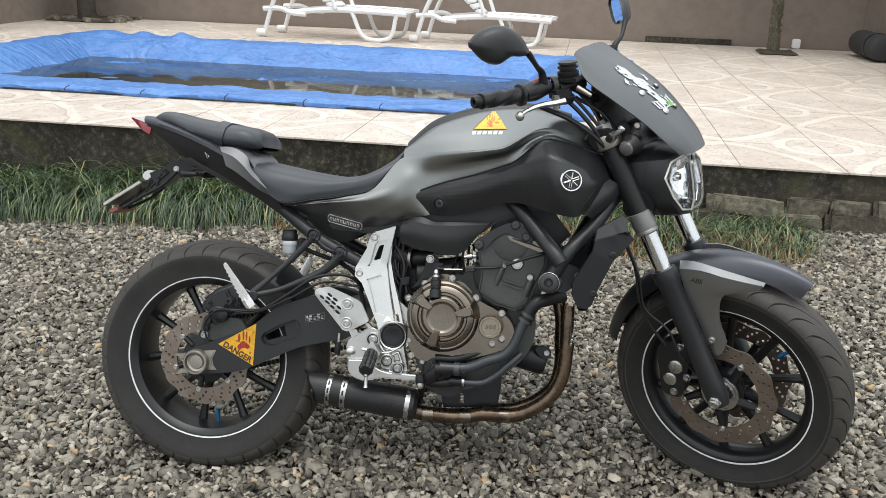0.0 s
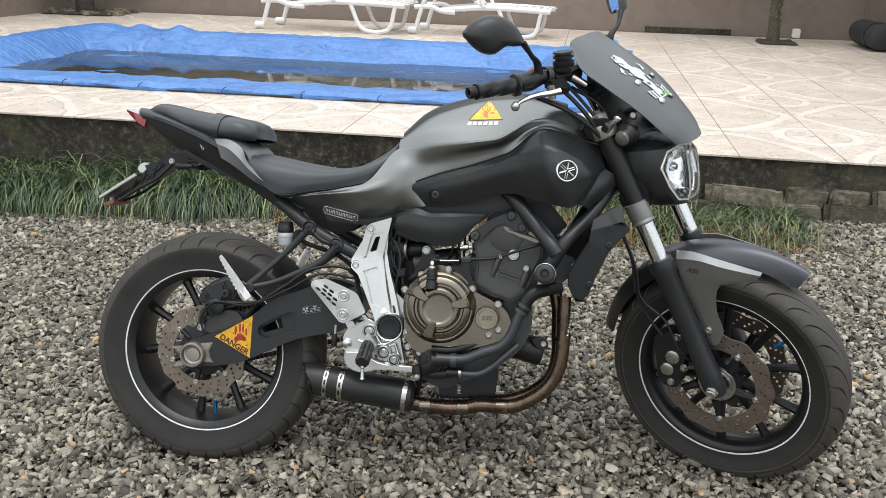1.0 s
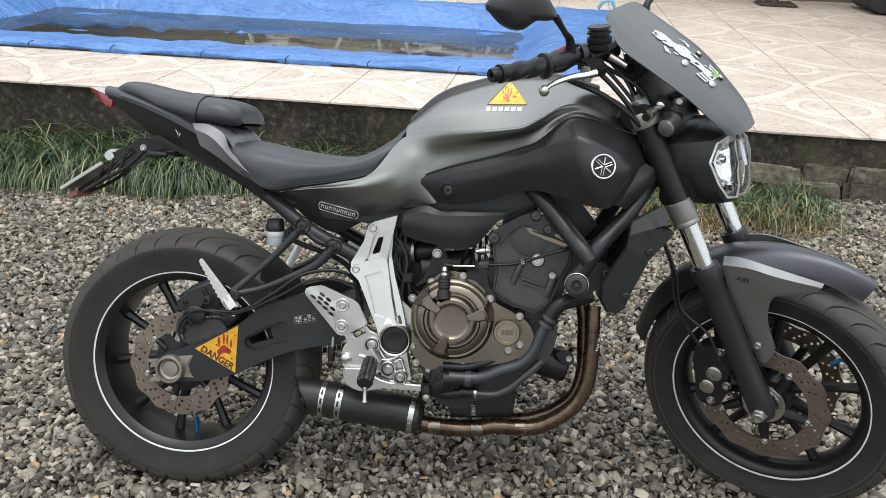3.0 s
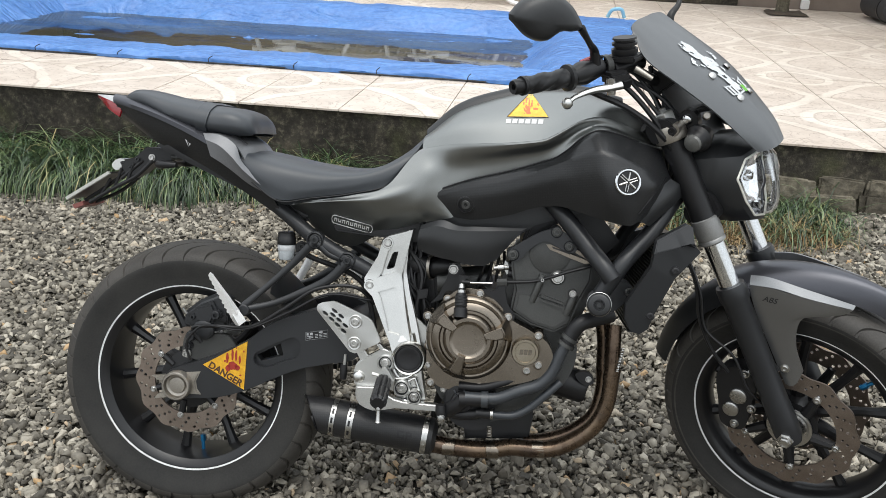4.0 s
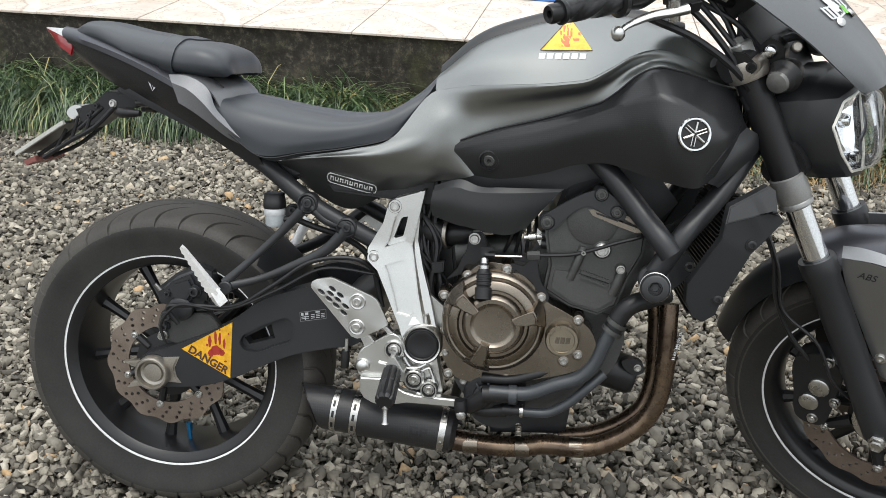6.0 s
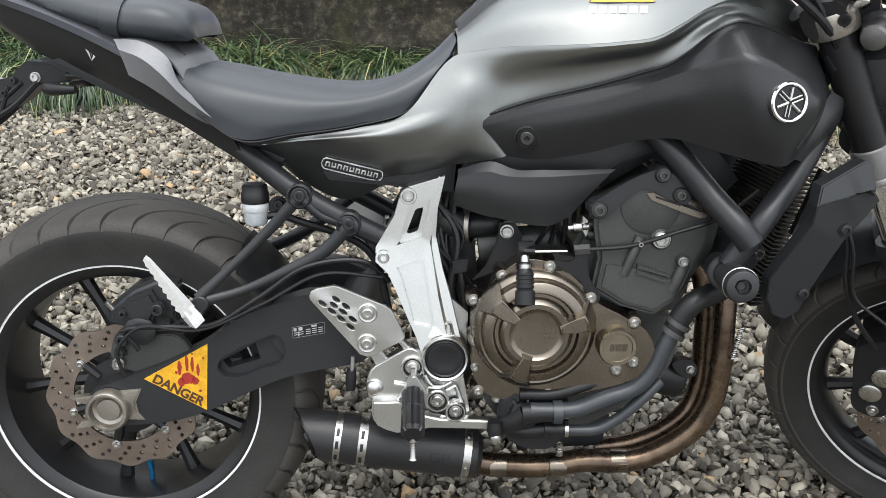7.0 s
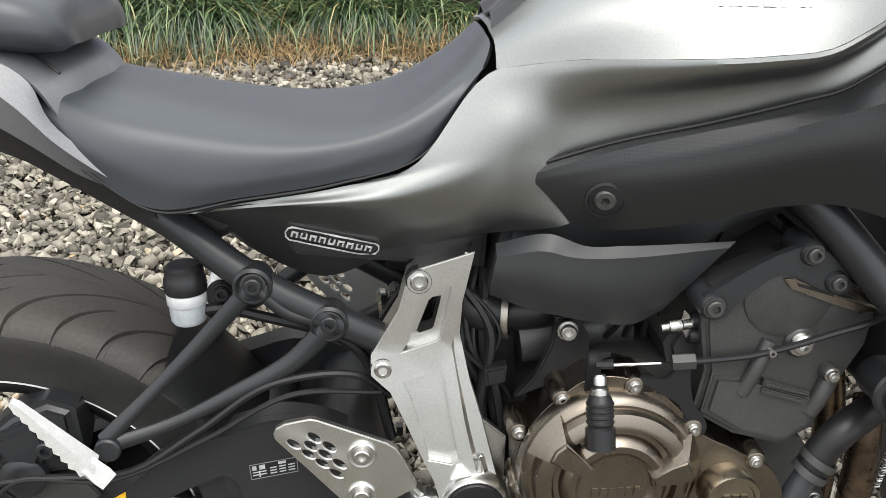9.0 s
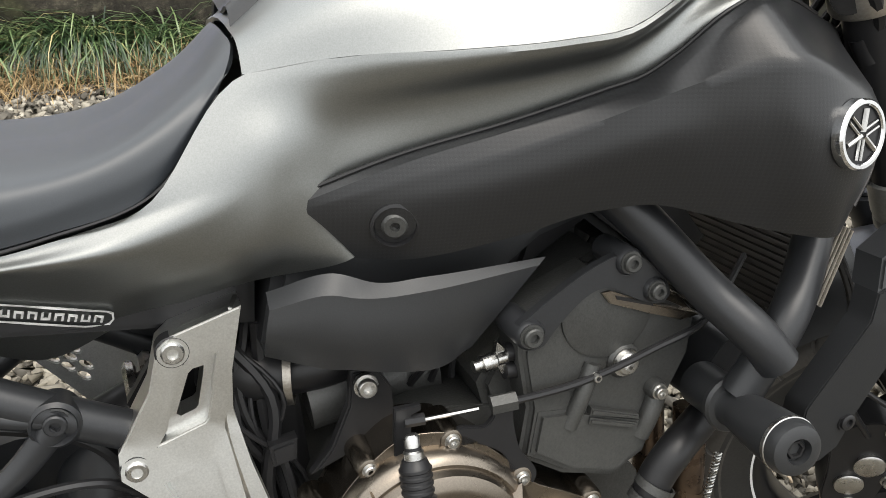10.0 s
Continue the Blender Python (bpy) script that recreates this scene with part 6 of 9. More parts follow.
wp = b_part("water_pump", lathe([(0.041, -0.02), (0.041, 0.012), (0.036, 0.018), (0.024, 0.020), (0.022, 0.027), (0.014, 0.030), (0.0, 0.030)], (px, -0.150, pz), RIGHT, 36), M_HOSE, "black water pump housing")
b_part("pump_body", plate(round_loop([(0.6218, -0.0013), (0.6359, 0.0331), (0.6776, 0.0383), (0.7243, 0.0305), (0.7273, -0.0140), (0.7068, -0.0529), (0.6598, -0.0541), (0.6338, -0.0390)], 50), 0.10, 0.158, (), 0.006), M_HOSE, parent=wp)
b_part("pump_elbow", tube([(0.661, -0.178, 0.016), (0.646, -0.172, 0.001), (0.626, -0.16, -0.013)], 0.0165, 14), M_HOSE, parent=wp)
b_part("pump_lower_elbow", tube([(0.693, -0.168, -0.017), (0.657, -0.162, -0.022), (0.625, -0.15, -0.022)], 0.0125, 12), M_HOSE, parent=wp)
for q in ([(0.639, -0.177, 0.035), (0.653, -0.177, 0.012)], [(0.661, -0.177, 0.048), (0.662, -0.177, 0.028)]):
    b_part("pump_rib", tube(q, 0.0022, 6), M_PIPE, parent=wp)
b_part("stand_spring", tube([([(0.7176, -0.0628)][0][0] + 0.0045 * math.cos(k), -0.15 + 0.0045 * math.sin(k), [(0.7176, -0.0628)][0][1] + 0.00055 * (k - 20)) for k in range(42)], 0.0014, 5, 170), M_DULL, "short steel spring")
b_part("case_rail", tube([(0.817, -0.172, 0.080), (0.780, -0.172, 0.067), (0.739, -0.172, 0.054), (0.703, -0.172, 0.044), (0.649, -0.172, 0.044)], 0.0095, 12, 24), M_HOSE, "black rail under the clutch cover")
b_part("oil_filter", lathe([(0.0, 0), (0.034, 0), (0.036, 0.006), (0.036, 0.07), (0.03, 0.078), (0.0, 0.08)], ([(0.8561, 0.0418)][0][0], -0.06, [(0.8561, 0.0418)][0][1]), (1, -0.1, -0.25), 30), M_BLACK)
b_part("stand_bracket", plate(round_loop([(0.9017, 0.0637), (0.9187, 0.0708), (0.9390, 0.0628), (0.9423, 0.0457), (0.9305, 0.0385), (0.9120, 0.0465)], 24), 0.09, 0.105, (), 0.003), M_BLACK)
for (x, z), d in zip([(0.6149, 0.0306), (0.6914, 0.0446), (0.8009, 0.0703), (0.8250, 0.0849), (0.5814, 0.0843), (0.9309, 0.0536)], (0.158, 0.172, 0.176, 0.174, 0.16, 0.106)):
    bolt(x, d, z, 0.0056, 0.006, M_STEEL)

# ---- frame tubes, slider, radiator
b_part("frame_tube", tube([(0.80, -0.13, 0.475), (0.852, -0.168, 0.424), (0.910, -0.20, 0.356), (0.944, -0.236, 0.315), (0.956, -0.240, 0.298)], 0.0185, 16, 24), M_FRAME, "black steel frame tube")
b_part("frame_tube", tube([(1.10, -0.13, 0.475), (1.037, -0.18, 0.391), (0.972, -0.225, 0.322), (0.935, -0.222, 0.262)], 0.0175, 16, 20), M_FRAME)
b_part("frame_tube", tube([(0.80, 0.13, 0.475), (0.852, 0.168, 0.424), (0.99, 0.168, 0.272)], 0.0185, 12, 14), M_FRAME)
b_part("frame_tube", tube([(1.11, 0.12, 0.475), (1.047, 0.155, 0.387), (0.965, 0.165, 0.25)], 0.0175, 12, 14), M_FRAME)
b_part("frame_lug", plate(round_loop([(0.94, 0.25), (0.97, 0.285), (1.005, 0.275), (0.985, 0.23), (0.955, 0.215), (0.935, 0.225)], 30), 0.10, 0.165, (), 0.004), M_FRAME)
sa_, sb_ = Vector((0.939, -0.165, 0.245)), Vector((0.925, -0.312, 0.258))
sdv = (sb_ - sa_).normalized()
slider = b_part("crash_slider", lathe([(0.0215, 0), (0.0215, 0.042), (0.025, 0.044), (0.026, 0.050), (0.024, 0.053), (0.019, 0.054), (0.0175, 0.058), (0.0185, 0.066), (0.0205, 0.080), (0.0225, 0.105), (0.0235, 0.122), (0.0235, 0.134), (0.021, 0.141), (0.0175, 0.1425), (0.011, 0.143), (0.010, 0.136), (0.0, 0.136)], sa_, sdv, 36), M_MATT, "black crash slider with silver ring")
b_part("slider_ring", lathe([(0.0235, 0.1265), (0.0243, 0.127), (0.0243, 0.1305), (0.0235, 0.131)], sa_, sdv, 36, closed=True), M_STEEL, "polished ring", slider)
b_part("slider_plug", lathe([(0.010, 0.134), (0.008, 0.139), (0.006, 0.139), (0.005, 0.135), (0.0, 0.135)], sa_, sdv, 6), M_BLACK, parent=slider)
facet = [(1.0327, 0.3556), (1.0384, 0.3828), (1.0953, 0.4165), (1.1064, 0.4100), (1.1099, 0.3785)]
shroud = facet[:1] + facet[-1:] + [(1.1263, 0.3603), (1.0764, 0.3078), (1.0427, 0.2345), (1.0313, 0.2006), (1.0143, 0.1883), (0.9959, 0.1957), (0.9832, 0.2213), (0.9831, 0.2524), (1.0287, 0.3312)]


def fine(loop, step=0.006):
    """The outline with points at even short steps, corners kept."""
    out = []
    for p, q in zip(loop, loop[1:] + loop[:1]):
        k = max(1, round(math.hypot(q[0] - p[0], q[1] - p[1]) / step))
        out += [(p[0] + (q[0] - p[0]) * i / k, p[1] + (q[1] - p[1]) * i / k) for i in range(k)]
    return out


def shroud_bend(x, z):
    """Folded across: the facet above turns in, the foot too."""
    return -0.14 * max(0.0, 0.33 - z) - 0.22 * max(0.0, z - 0.354 - 0.31 * (x - 1.026)) - 0.35 * max(0.0, x - 1.075) * (z < 0.375)


rad = b_part("radiator_shroud", plate(fine(shroud), 0.236, 0.262, (), 0.003, seg=2, shape=shroud_bend), plain("grained_black_plastic", (0.014, 0.0148, 0.016), 0.55, big=9, fine=700, bump=0.15, dist=0.0006, spec=0.3), "matt black plastic radiator shroud")
b_part("shroud_facet", plate(fine(facet), 0.232, 0.262, (), 0.003, seg=2, shape=shroud_bend), M_MATT, "upper facet of the shroud", rad)
b_part("radiator_shroud", plate(shroud, -0.200, -0.150), M_MATT)
for x, z in [(1.0330, 0.2285), (1.0755, 0.3230)]:
    bolt(x, 0.262 + shroud_bend(x, z), z, 0.0075, 0.004, M_BLACK, rad)
for k in range(34):
    u = k / 33
    b = bmesh.new()
    box(b, (1.03 + 0.06 * u - 0.012, -0.0, 0.17 + 0.215 * u), (0.022, 0.26, 0.0022))
    b_part("radiator_fin", b, M_BLACK, parent=rad, smooth=False)
b_part("louvre_backing", plate([(1.055, 0.285), (1.09, 0.385), (1.112, 0.37), (1.08, 0.285)], 0.128, 0.142), M_BLACK, parent=rad)
for k in range(5):
    o_ = 0.0045 * k
    b_part("radiator_louvre", tube([(1.066 + o_, -0.150, 0.302 - 0.6 * o_), (1.094 + o_, -0.150, 0.376 - 0.55 * o_)], 0.0016, 6), M_DULL, parent=rad)
bolt(1.0, 0.155, 0.262, 0.009, 0.012, M_STEEL)

# ---- tank, covers, seat
ridge = [(0.553, 0.0, 0.580), (0.61, 0.0, 0.630), (0.70, 0.0, 0.664), (0.79, 0.0, 0.685), (0.865, 0.0, 0.686), (0.94, 0.0, 0.675), (1.03, 0.0, 0.640), (1.075, 0.0, 0.602)]
top_1 = [(0.553, 0.06, 0.576), (0.61, 0.075, 0.622), (0.70, 0.088, 0.653), (0.79, 0.092, 0.673), (0.865, 0.095, 0.675), (0.94, 0.090, 0.666), (1.03, 0.078, 0.632), (1.075, 0.07, 0.595)]
top_2 = [(0.553, 0.12, 0.562), (0.61, 0.142, 0.589), (0.70, 0.158, 0.608), (0.79, 0.170, 0.622), (0.865, 0.178, 0.631), (0.94, 0.170, 0.646), (1.03, 0.135, 0.620), (1.075, 0.105, 0.580)]
crease = [(0.554, 0.128, 0.541), (0.623, 0.152, 0.552), (0.698, 0.184, 0.559), (0.774, 0.21, 0.566), (0.814, 0.222, 0.573), (0.843, 0.224, 0.589), (0.882, 0.216, 0.612), (0.917, 0.198, 0.62), (0.966, 0.172, 0.609), (1.012, 0.15, 0.589), (1.055, 0.125, 0.565)]


def at_x(curve, xs):
    """The curve's points at other stations along the bike."""
    c = np.array(curve)
    return [(float(x), float(np.interp(x, c[:, 0], c[:, 1])), float(np.interp(x, c[:, 0], c[:, 2]))) for x in xs]


stations = [p[0] for p in crease]
ridge, top_1, top_2 = at_x(ridge, stations), at_x(top_1, stations), at_x(top_2, stations)
top_2 = [(x, min(d, c[1] - 0.012), max(z, c[2] + 0.014)) for (x, d, z), c in zip(top_2, crease)]
round_r = [0.010, 0.009, 0.006, 0.005, 0.005, 0.005, 0.005, 0.005, 0.004, 0.003, 0.003]
edge_hi = [tuple(Vector(c) + (Vector(t) - Vector(c)).normalized() * r) for c, t, r in zip(crease, top_2, round_r)]
under = [(x, d - 0.025, z - 0.022) for x, d, z in edge_hi]
TANK = [ridge, top_1, top_2, edge_hi, under]
tank = b_part("fuel_tank", loft(TANK, 44, 26, 0.004, True, sharp=(3,)), M_SILVER, "matt grey metallic fuel tank")
strip_0 = [(0.556, 0.0, 0.586), (0.62, 0.0, 0.641), (0.72, 0.0, 0.676), (0.82, 0.0, 0.692), (0.90, 0.0, 0.686), (0.98, 0.0, 0.664)]
strip_1 = [(x, 0.058, z + 0.001) for x, d, z in strip_0]
strip_2 = [(x, 0.066, z - 0.016) for x, d, z in strip_0]
b_part("tank_strip", loft([strip_0, strip_1, strip_2], 30, 8, 0.003, True), M_MATT, "black strip along the tank's top")
pan_0 = [(0.581, 0.134, 0.458), (0.657, 0.152, 0.485), (0.741, 0.173, 0.507), (0.810, 0.194, 0.529), (0.835, 0.203, 0.538), (0.856, 0.211, 0.553), (0.889, 0.222, 0.582), (0.916, 0.224, 0.594), (0.947, 0.215, 0.590), (1.001, 0.19, 0.574), (1.049, 0.162, 0.560)]
pan_1 = [(0.583, 0.139, 0.454), (0.658, 0.16, 0.481), (0.742, 0.182, 0.504), (0.812, 0.204, 0.525), (0.838, 0.213, 0.534), (0.859, 0.221, 0.548), (0.891, 0.231, 0.577), (0.916, 0.232, 0.588), (0.946, 0.223, 0.584), (1.000, 0.198, 0.568), (1.048, 0.168, 0.554)]
pan_f = [(0.587, 0.14, 0.449), (0.661, 0.164, 0.47), (0.744, 0.19, 0.491), (0.814, 0.216, 0.517), (0.841, 0.226, 0.528), (0.863, 0.236, 0.537), (0.896, 0.254, 0.548), (0.919, 0.266, 0.552), (0.943, 0.268, 0.546), (1.002, 0.25, 0.525), (1.063, 0.172, 0.523)]
pan_2 = [(0.598, 0.141, 0.438), (0.665, 0.166, 0.452), (0.747, 0.192, 0.467), (0.817, 0.218, 0.488), (0.846, 0.229, 0.495), (0.873, 0.24, 0.499), (0.904, 0.258, 0.501), (0.928, 0.274, 0.501), (0.953, 0.277, 0.498), (1.01, 0.262, 0.491), (1.071, 0.172, 0.505)]
pan_3 = [(0.613, 0.14, 0.421), (0.669, 0.16, 0.426), (0.749, 0.184, 0.442), (0.815, 0.208, 0.461), (0.848, 0.22, 0.466), (0.878, 0.232, 0.462), (0.91, 0.25, 0.458), (0.938, 0.268, 0.455), (0.963, 0.272, 0.453), (1.009, 0.256, 0.456), (1.076, 0.172, 0.499)]
pan_4 = [(0.626, 0.138, 0.405), (0.671, 0.15, 0.402), (0.747, 0.172, 0.417), (0.81, 0.196, 0.437), (0.848, 0.209, 0.44), (0.881, 0.22, 0.432), (0.913, 0.237, 0.423), (0.946, 0.248, 0.415), (0.974, 0.256, 0.41), (1.0, 0.248, 0.417), (1.081, 0.168, 0.489)]
seam = np.array(pan_0)


def under_seam(x, drop, inset):
    """A point behind the side panel's upper edge."""
    return (x, float(np.interp(x, seam[:, 0], seam[:, 1])) - inset, float(np.interp(x, seam[:, 0], seam[:, 2])) - drop)


main = crease[1:]
knee_c = [(0.225, 0.098, 0.445)] + [(0.259, 0.118, 0.420), (0.319, 0.128, 0.431), (0.409, 0.135, 0.446), (0.479, 0.139, 0.467)] + [crease[0]] + [(x, d + 0.0005, z - 0.001) for x, d, z in main]
knee_1 = [(0.235, 0.100, 0.432), (0.33, 0.120, 0.423), (0.42, 0.138, 0.424), (0.49, 0.146, 0.437), (0.545, 0.147, 0.465), (0.572, 0.144, 0.505)] + [tuple(np.array(c) * 0.5 + np.array(under_seam(c[0], -0.002, 0.012)) * 0.5 - np.array((0, min(0.011, 0.004 + 0.05 * (c[0] - 0.62)), 0))) for c in main]
knee_2 = [(0.25, 0.088, 0.418), (0.325, 0.094, 0.398), (0.41, 0.108, 0.394), (0.49, 0.130, 0.407), (0.552, 0.143, 0.433), (0.584, 0.143, 0.472)] + [under_seam(c[0], -0.001, 0.009) for c in main]
knee_3 = [(0.262, 0.070, 0.402), (0.318, 0.066, 0.370), (0.39, 0.070, 0.350), (0.475, 0.098, 0.378), (0.555, 0.126, 0.404), (0.602, 0.138, 0.432)] + [under_seam(c[0] + 0.01, 0.032, 0.014) for c in main]
knee_4 = [(0.275, 0.052, 0.388), (0.315, 0.046, 0.352), (0.380, 0.046, 0.322), (0.46, 0.072, 0.357), (0.545, 0.106, 0.386), (0.622, 0.136, 0.404)] + [under_seam(c[0] + 0.02, 0.062, 0.026) for c in main]
knee_r = [0.002, 0.002, 0.002, 0.003, 0.006] + round_r
knee_0 = knee_c[:5] + [(x, d + 0.0004, z - 0.0004) for x, d, z in edge_hi]
knee_low = [Vector(c) + (Vector(k) - Vector(c)).normalized() * r for c, k, r in zip(knee_c, knee_1, knee_r)]
knee_mid = [tuple(Vector(a) * 0.25 + Vector(c) * 0.5 + b * 0.25) for a, c, b in zip(knee_0, knee_c, knee_low)]
KNEE = [knee_0, knee_mid, [tuple(b) for b in knee_low], knee_1, knee_2, knee_3, knee_4]
side = b_part("side_cover", loft(KNEE, 92, 34, 0.003), M_SILVER, "grey knee and side cover under the seat")
mirrored(side, "side_cover")
knee_d = depth_of(KNEE, 0.003)


def badge_pt(u, v):
    return (0.351 + 0.092 * u + 0.0032 * v, 0.390 - 0.0235 * u + 0.0105 * v)


pill_shape = [(0.02, -0.7), (0.06, -1), (0.94, -1), (0.98, -0.7), (1.0, 0), (0.98, 0.7), (0.94, 1), (0.06, 1), (0.02, 0.7), (0.0, 0)]
out_ = [badge_pt(u, v) for u, v in pill_shape]
in_ = [badge_pt(0.5 + (u - 0.5) * 0.972, v * 0.80) for u, v in pill_shape]
badge = b_part("cover_badge", plate(out_, 0, 0.0008, [in_], 0, None, knee_d, dense=5), M_WHITE, "pale outlined badge", side, smooth=False)
for k in range(9):
    u, w_ = 0.070 + k * 0.097, 0.070
    c0, c1 = (0.16, 0.40) if k % 3 != 1 else (-0.40, -0.16)
    glyph = [(u, -0.40), (u + 0.018, -0.40), (u + 0.018, c0), (u + w_ - 0.018, c0), (u + w_ - 0.018, -0.40), (u + w_, -0.40), (u + w_, 0.40), (u, 0.40)] if c0 > 0 else [(u, 0.40), (u + 0.018, 0.40), (u + 0.018, c1), (u + w_ - 0.018, c1), (u + w_ - 0.018, 0.40), (u + w_, 0.40), (u + w_, -0.40), (u, -0.40)]
    b_part("badge_bar", plate([badge_pt(*q) for q in glyph], 0, 0.0008, (), 0, None, knee_d), M_WHITE, parent=side, smooth=False)

pan_5 = [(x, d - 0.03, z + 0.002) for x, d, z in pan_4]
PANEL = [pan_0, pan_1, pan_f, pan_2, pan_3, pan_4]
panel = b_part("tank_side_panel", loft(PANEL + [pan_5], 96, 36, 0.003, sharp=(1, 2, 5)), M_CARBON, "black carbon-look tank side panel")
mirrored(panel, "tank_side_panel")
pan_d = depth_of(PANEL, 0.0)
# dark joint between tank and panel
gap_u = [(x, d - 0.0005, z + 0.0012) for x, d, z in pan_0[:10]]
b_part("panel_gasket", tube([(x, -d, z) for x, d, z in gap_u], 0.0017, 8, 96), M_BLACK, parent=panel)
wing_0 = [(1.001, 0.236, 0.417), (1.012, 0.236, 0.446), (1.034, 0.224, 0.475), (1.068, 0.19, 0.502)]
wing_1 = [(1.014, 0.23, 0.413), (1.032, 0.228, 0.438), (1.056, 0.214, 0.463), (1.091, 0.18, 0.490)]
wing_2 = [(1.029, 0.2, 0.404), (1.051, 0.196, 0.425), (1.079, 0.184, 0.449), (1.106, 0.16, 0.475)]
wing = b_part("front_winglet", loft([wing_0, wing_1, wing_2], 20, 8, 0.004), M_MATT, "black front winglet of the tank panel")
mirrored(wing, "front_winglet")
b_part("winglet_seam", tube([(x, -pan_d(x, z) - 0.0004, z) for x, z in [(1.0585, 0.5046), (1.0388, 0.4842), (1.0164, 0.4577), (0.9986, 0.4331)]], 0.0014, 6, 30), M_BLACK, parent=panel)
fx = (0.652, -pan_d(0.652, 0.4335), 0.4335)
b_part("panel_fastener", lathe([(0.019, -0.012), (0.019, 0.001), (0.0165, 0.002), (0.015, -0.003), (0.0, -0.003)], fx, (-0.2, -1, -0.15), 28), M_BLACK, parent=panel)
b_part("fastener_screw", lathe([(0.0105, -0.006), (0.0105, 0.000), (0.0085, 0.002), (0.004, 0.002), (0.0035, -0.001), (0.0, -0.001)], fx, (-0.2, -1, -0.15), 20), M_ENGINE, parent=panel)
# round emblem: ring and plain crossed bars
ex_, ez_ = [(0.9717, 0.4963)][0]
en = Vector(((pan_d(ex_ - 0.02, ez_) - pan_d(ex_ + 0.02, ez_)) / 0.04, -1, (pan_d(ex_, ez_ - 0.02) - pan_d(ex_, ez_ + 0.02)) / 0.04)).normalized()
ec = Vector((ex_, -pan_d(ex_, ez_) - 0.0005, ez_))
b_part("emblem", lathe([(0.026, -0.006), (0.026, 0.0035), (0.0245, 0.005), (0.0225, 0.005), (0.0215, 0.003), (0.0, 0.003)], ec, en, 40), M_BLACK, "round chrome and black tank emblem", panel)
b_part("emblem_ring", lathe([(0.0262, -0.003), (0.0264, 0.004), (0.025, 0.0058), (0.0225, 0.0058), (0.0215, 0.0045)], ec, en, 44), M_CHROME, parent=panel)
q_ = Vector((0, 0, 1)).rotation_difference(en)
for k in range(6):
    a = math.pi / 2 + k * math.pi / 3
    eb_ = bmesh.new()
    for off in (-0.0024, 0.0024) if k % 2 else (0.0,):
        p0 = q_ @ Vector((0.002 * math.cos(a) - off * math.sin(a), 0.002 * math.sin(a) + off * math.cos(a), 0.004))
        p1 = q_ @ Vector((0.019 * math.cos(a) - off * math.sin(a), 0.019 * math.sin(a) + off * math.cos(a), 0.004))
        tube([ec + p0, ec + p1], 0.0012 if k % 2 else 0.0022, 6, bm=eb_)
    b_part("emblem_bar", eb_, M_STEEL, parent=panel)
# tank sticker and the white word bars under it
tank_d = depth_of(TANK[:4], 0.0008)


def patch(name, corners, mat, parent, label="", dfun=None, n=10):
    """A thin film that follows a curved face: three or four corners in the side plane."""
    b = bmesh.new()
    cs = corners if len(corners) == 4 else [corners[0], corners[0], corners[1], corners[2]]
    g = []
    for i in range(n + 1):
        v = i / n
        row = []
        for j in range(n + 1):
            u = j / n
            x = (1 - v) * ((1 - u) * cs[0][0] + u * cs[1][0]) + v * ((1 - u) * cs[3][0] + u * cs[2][0])
            z = (1 - v) * ((1 - u) * cs[0][1] + u * cs[1][1]) + v * ((1 - u) * cs[3][1] + u * cs[2][1])
            row.append(b.verts.new((x, -dfun(x, z), z)))
        g.append(row)
    for p, q in zip(g, g[1:]):
        for j in range(n):
            b.faces.new((p[j], p[j + 1], q[j + 1], q[j]))
    bmesh.ops.remove_doubles(b, verts=b.verts, dist=1e-5)
    return b_part(name, b, mat, label, parent)


M_TANKYELLOW = surface("faded_yellow_sticker", (0.66, 0.40, 0.03), (0.82, 0.58, 0.08), 0.35, big=55, bump=0.0)
M_ORANGEPRINT = plain("faded_red_print", (0.60, 0.16, 0.06), 0.4, big=60, bump=0.0)
tk = patch("tank_sticker", [(0.7809, 0.676), (0.8173, 0.6204), (0.7322, 0.6203)], M_TANKYELLOW, bike, "yellow triangular warning sticker", tank_d)
tank_d2 = depth_of(TANK[:4], 0.0014)
for (x, z, a, c) in ((0.774, 0.635, 0.0085, 0.0085), (0.766, 0.647, 0.0018, 0.006), (0.7715, 0.653, 0.0019, 0.009), (0.7775, 0.654, 0.0019, 0.009), (0.783, 0.650, 0.0019, 0.007), (0.791, 0.638, 0.0055, 0.0022), (0.796, 0.646, 0.0020, 0.004)):
    patch("splash_print", [(x - a, z + c), (x + a, z + c), (x + a * 0.8, z - c), (x - a * 0.8, z - c)], M_ORANGEPRINT, tk, "", tank_d2, 3)
for (xa_, za_), (xb_, zb_) in (((0.7322, 0.6203), (0.7809, 0.676)), ((0.8173, 0.6204), (0.7809, 0.676)), ((0.7322, 0.6203), (0.8173, 0.6204))):
    patch("sticker_rim", [(xa_, za_ + 0.0006), (xb_, zb_ + 0.0006), (xb_ + 0.0005, zb_ - 0.0006), (xa_ + 0.0005, za_ - 0.0006)], M_DARKPRINT, tk, "", tank_d2, 8)
for k in range(6):
    x = 0.7315 + k * 0.0132
    patch("white_bar", [(x, 0.6155), (x + 0.0100, 0.6155), (x + 0.0085, 0.6065), (x - 0.0015, 0.6065)], M_WHITE, tk, "", tank_d, 3)

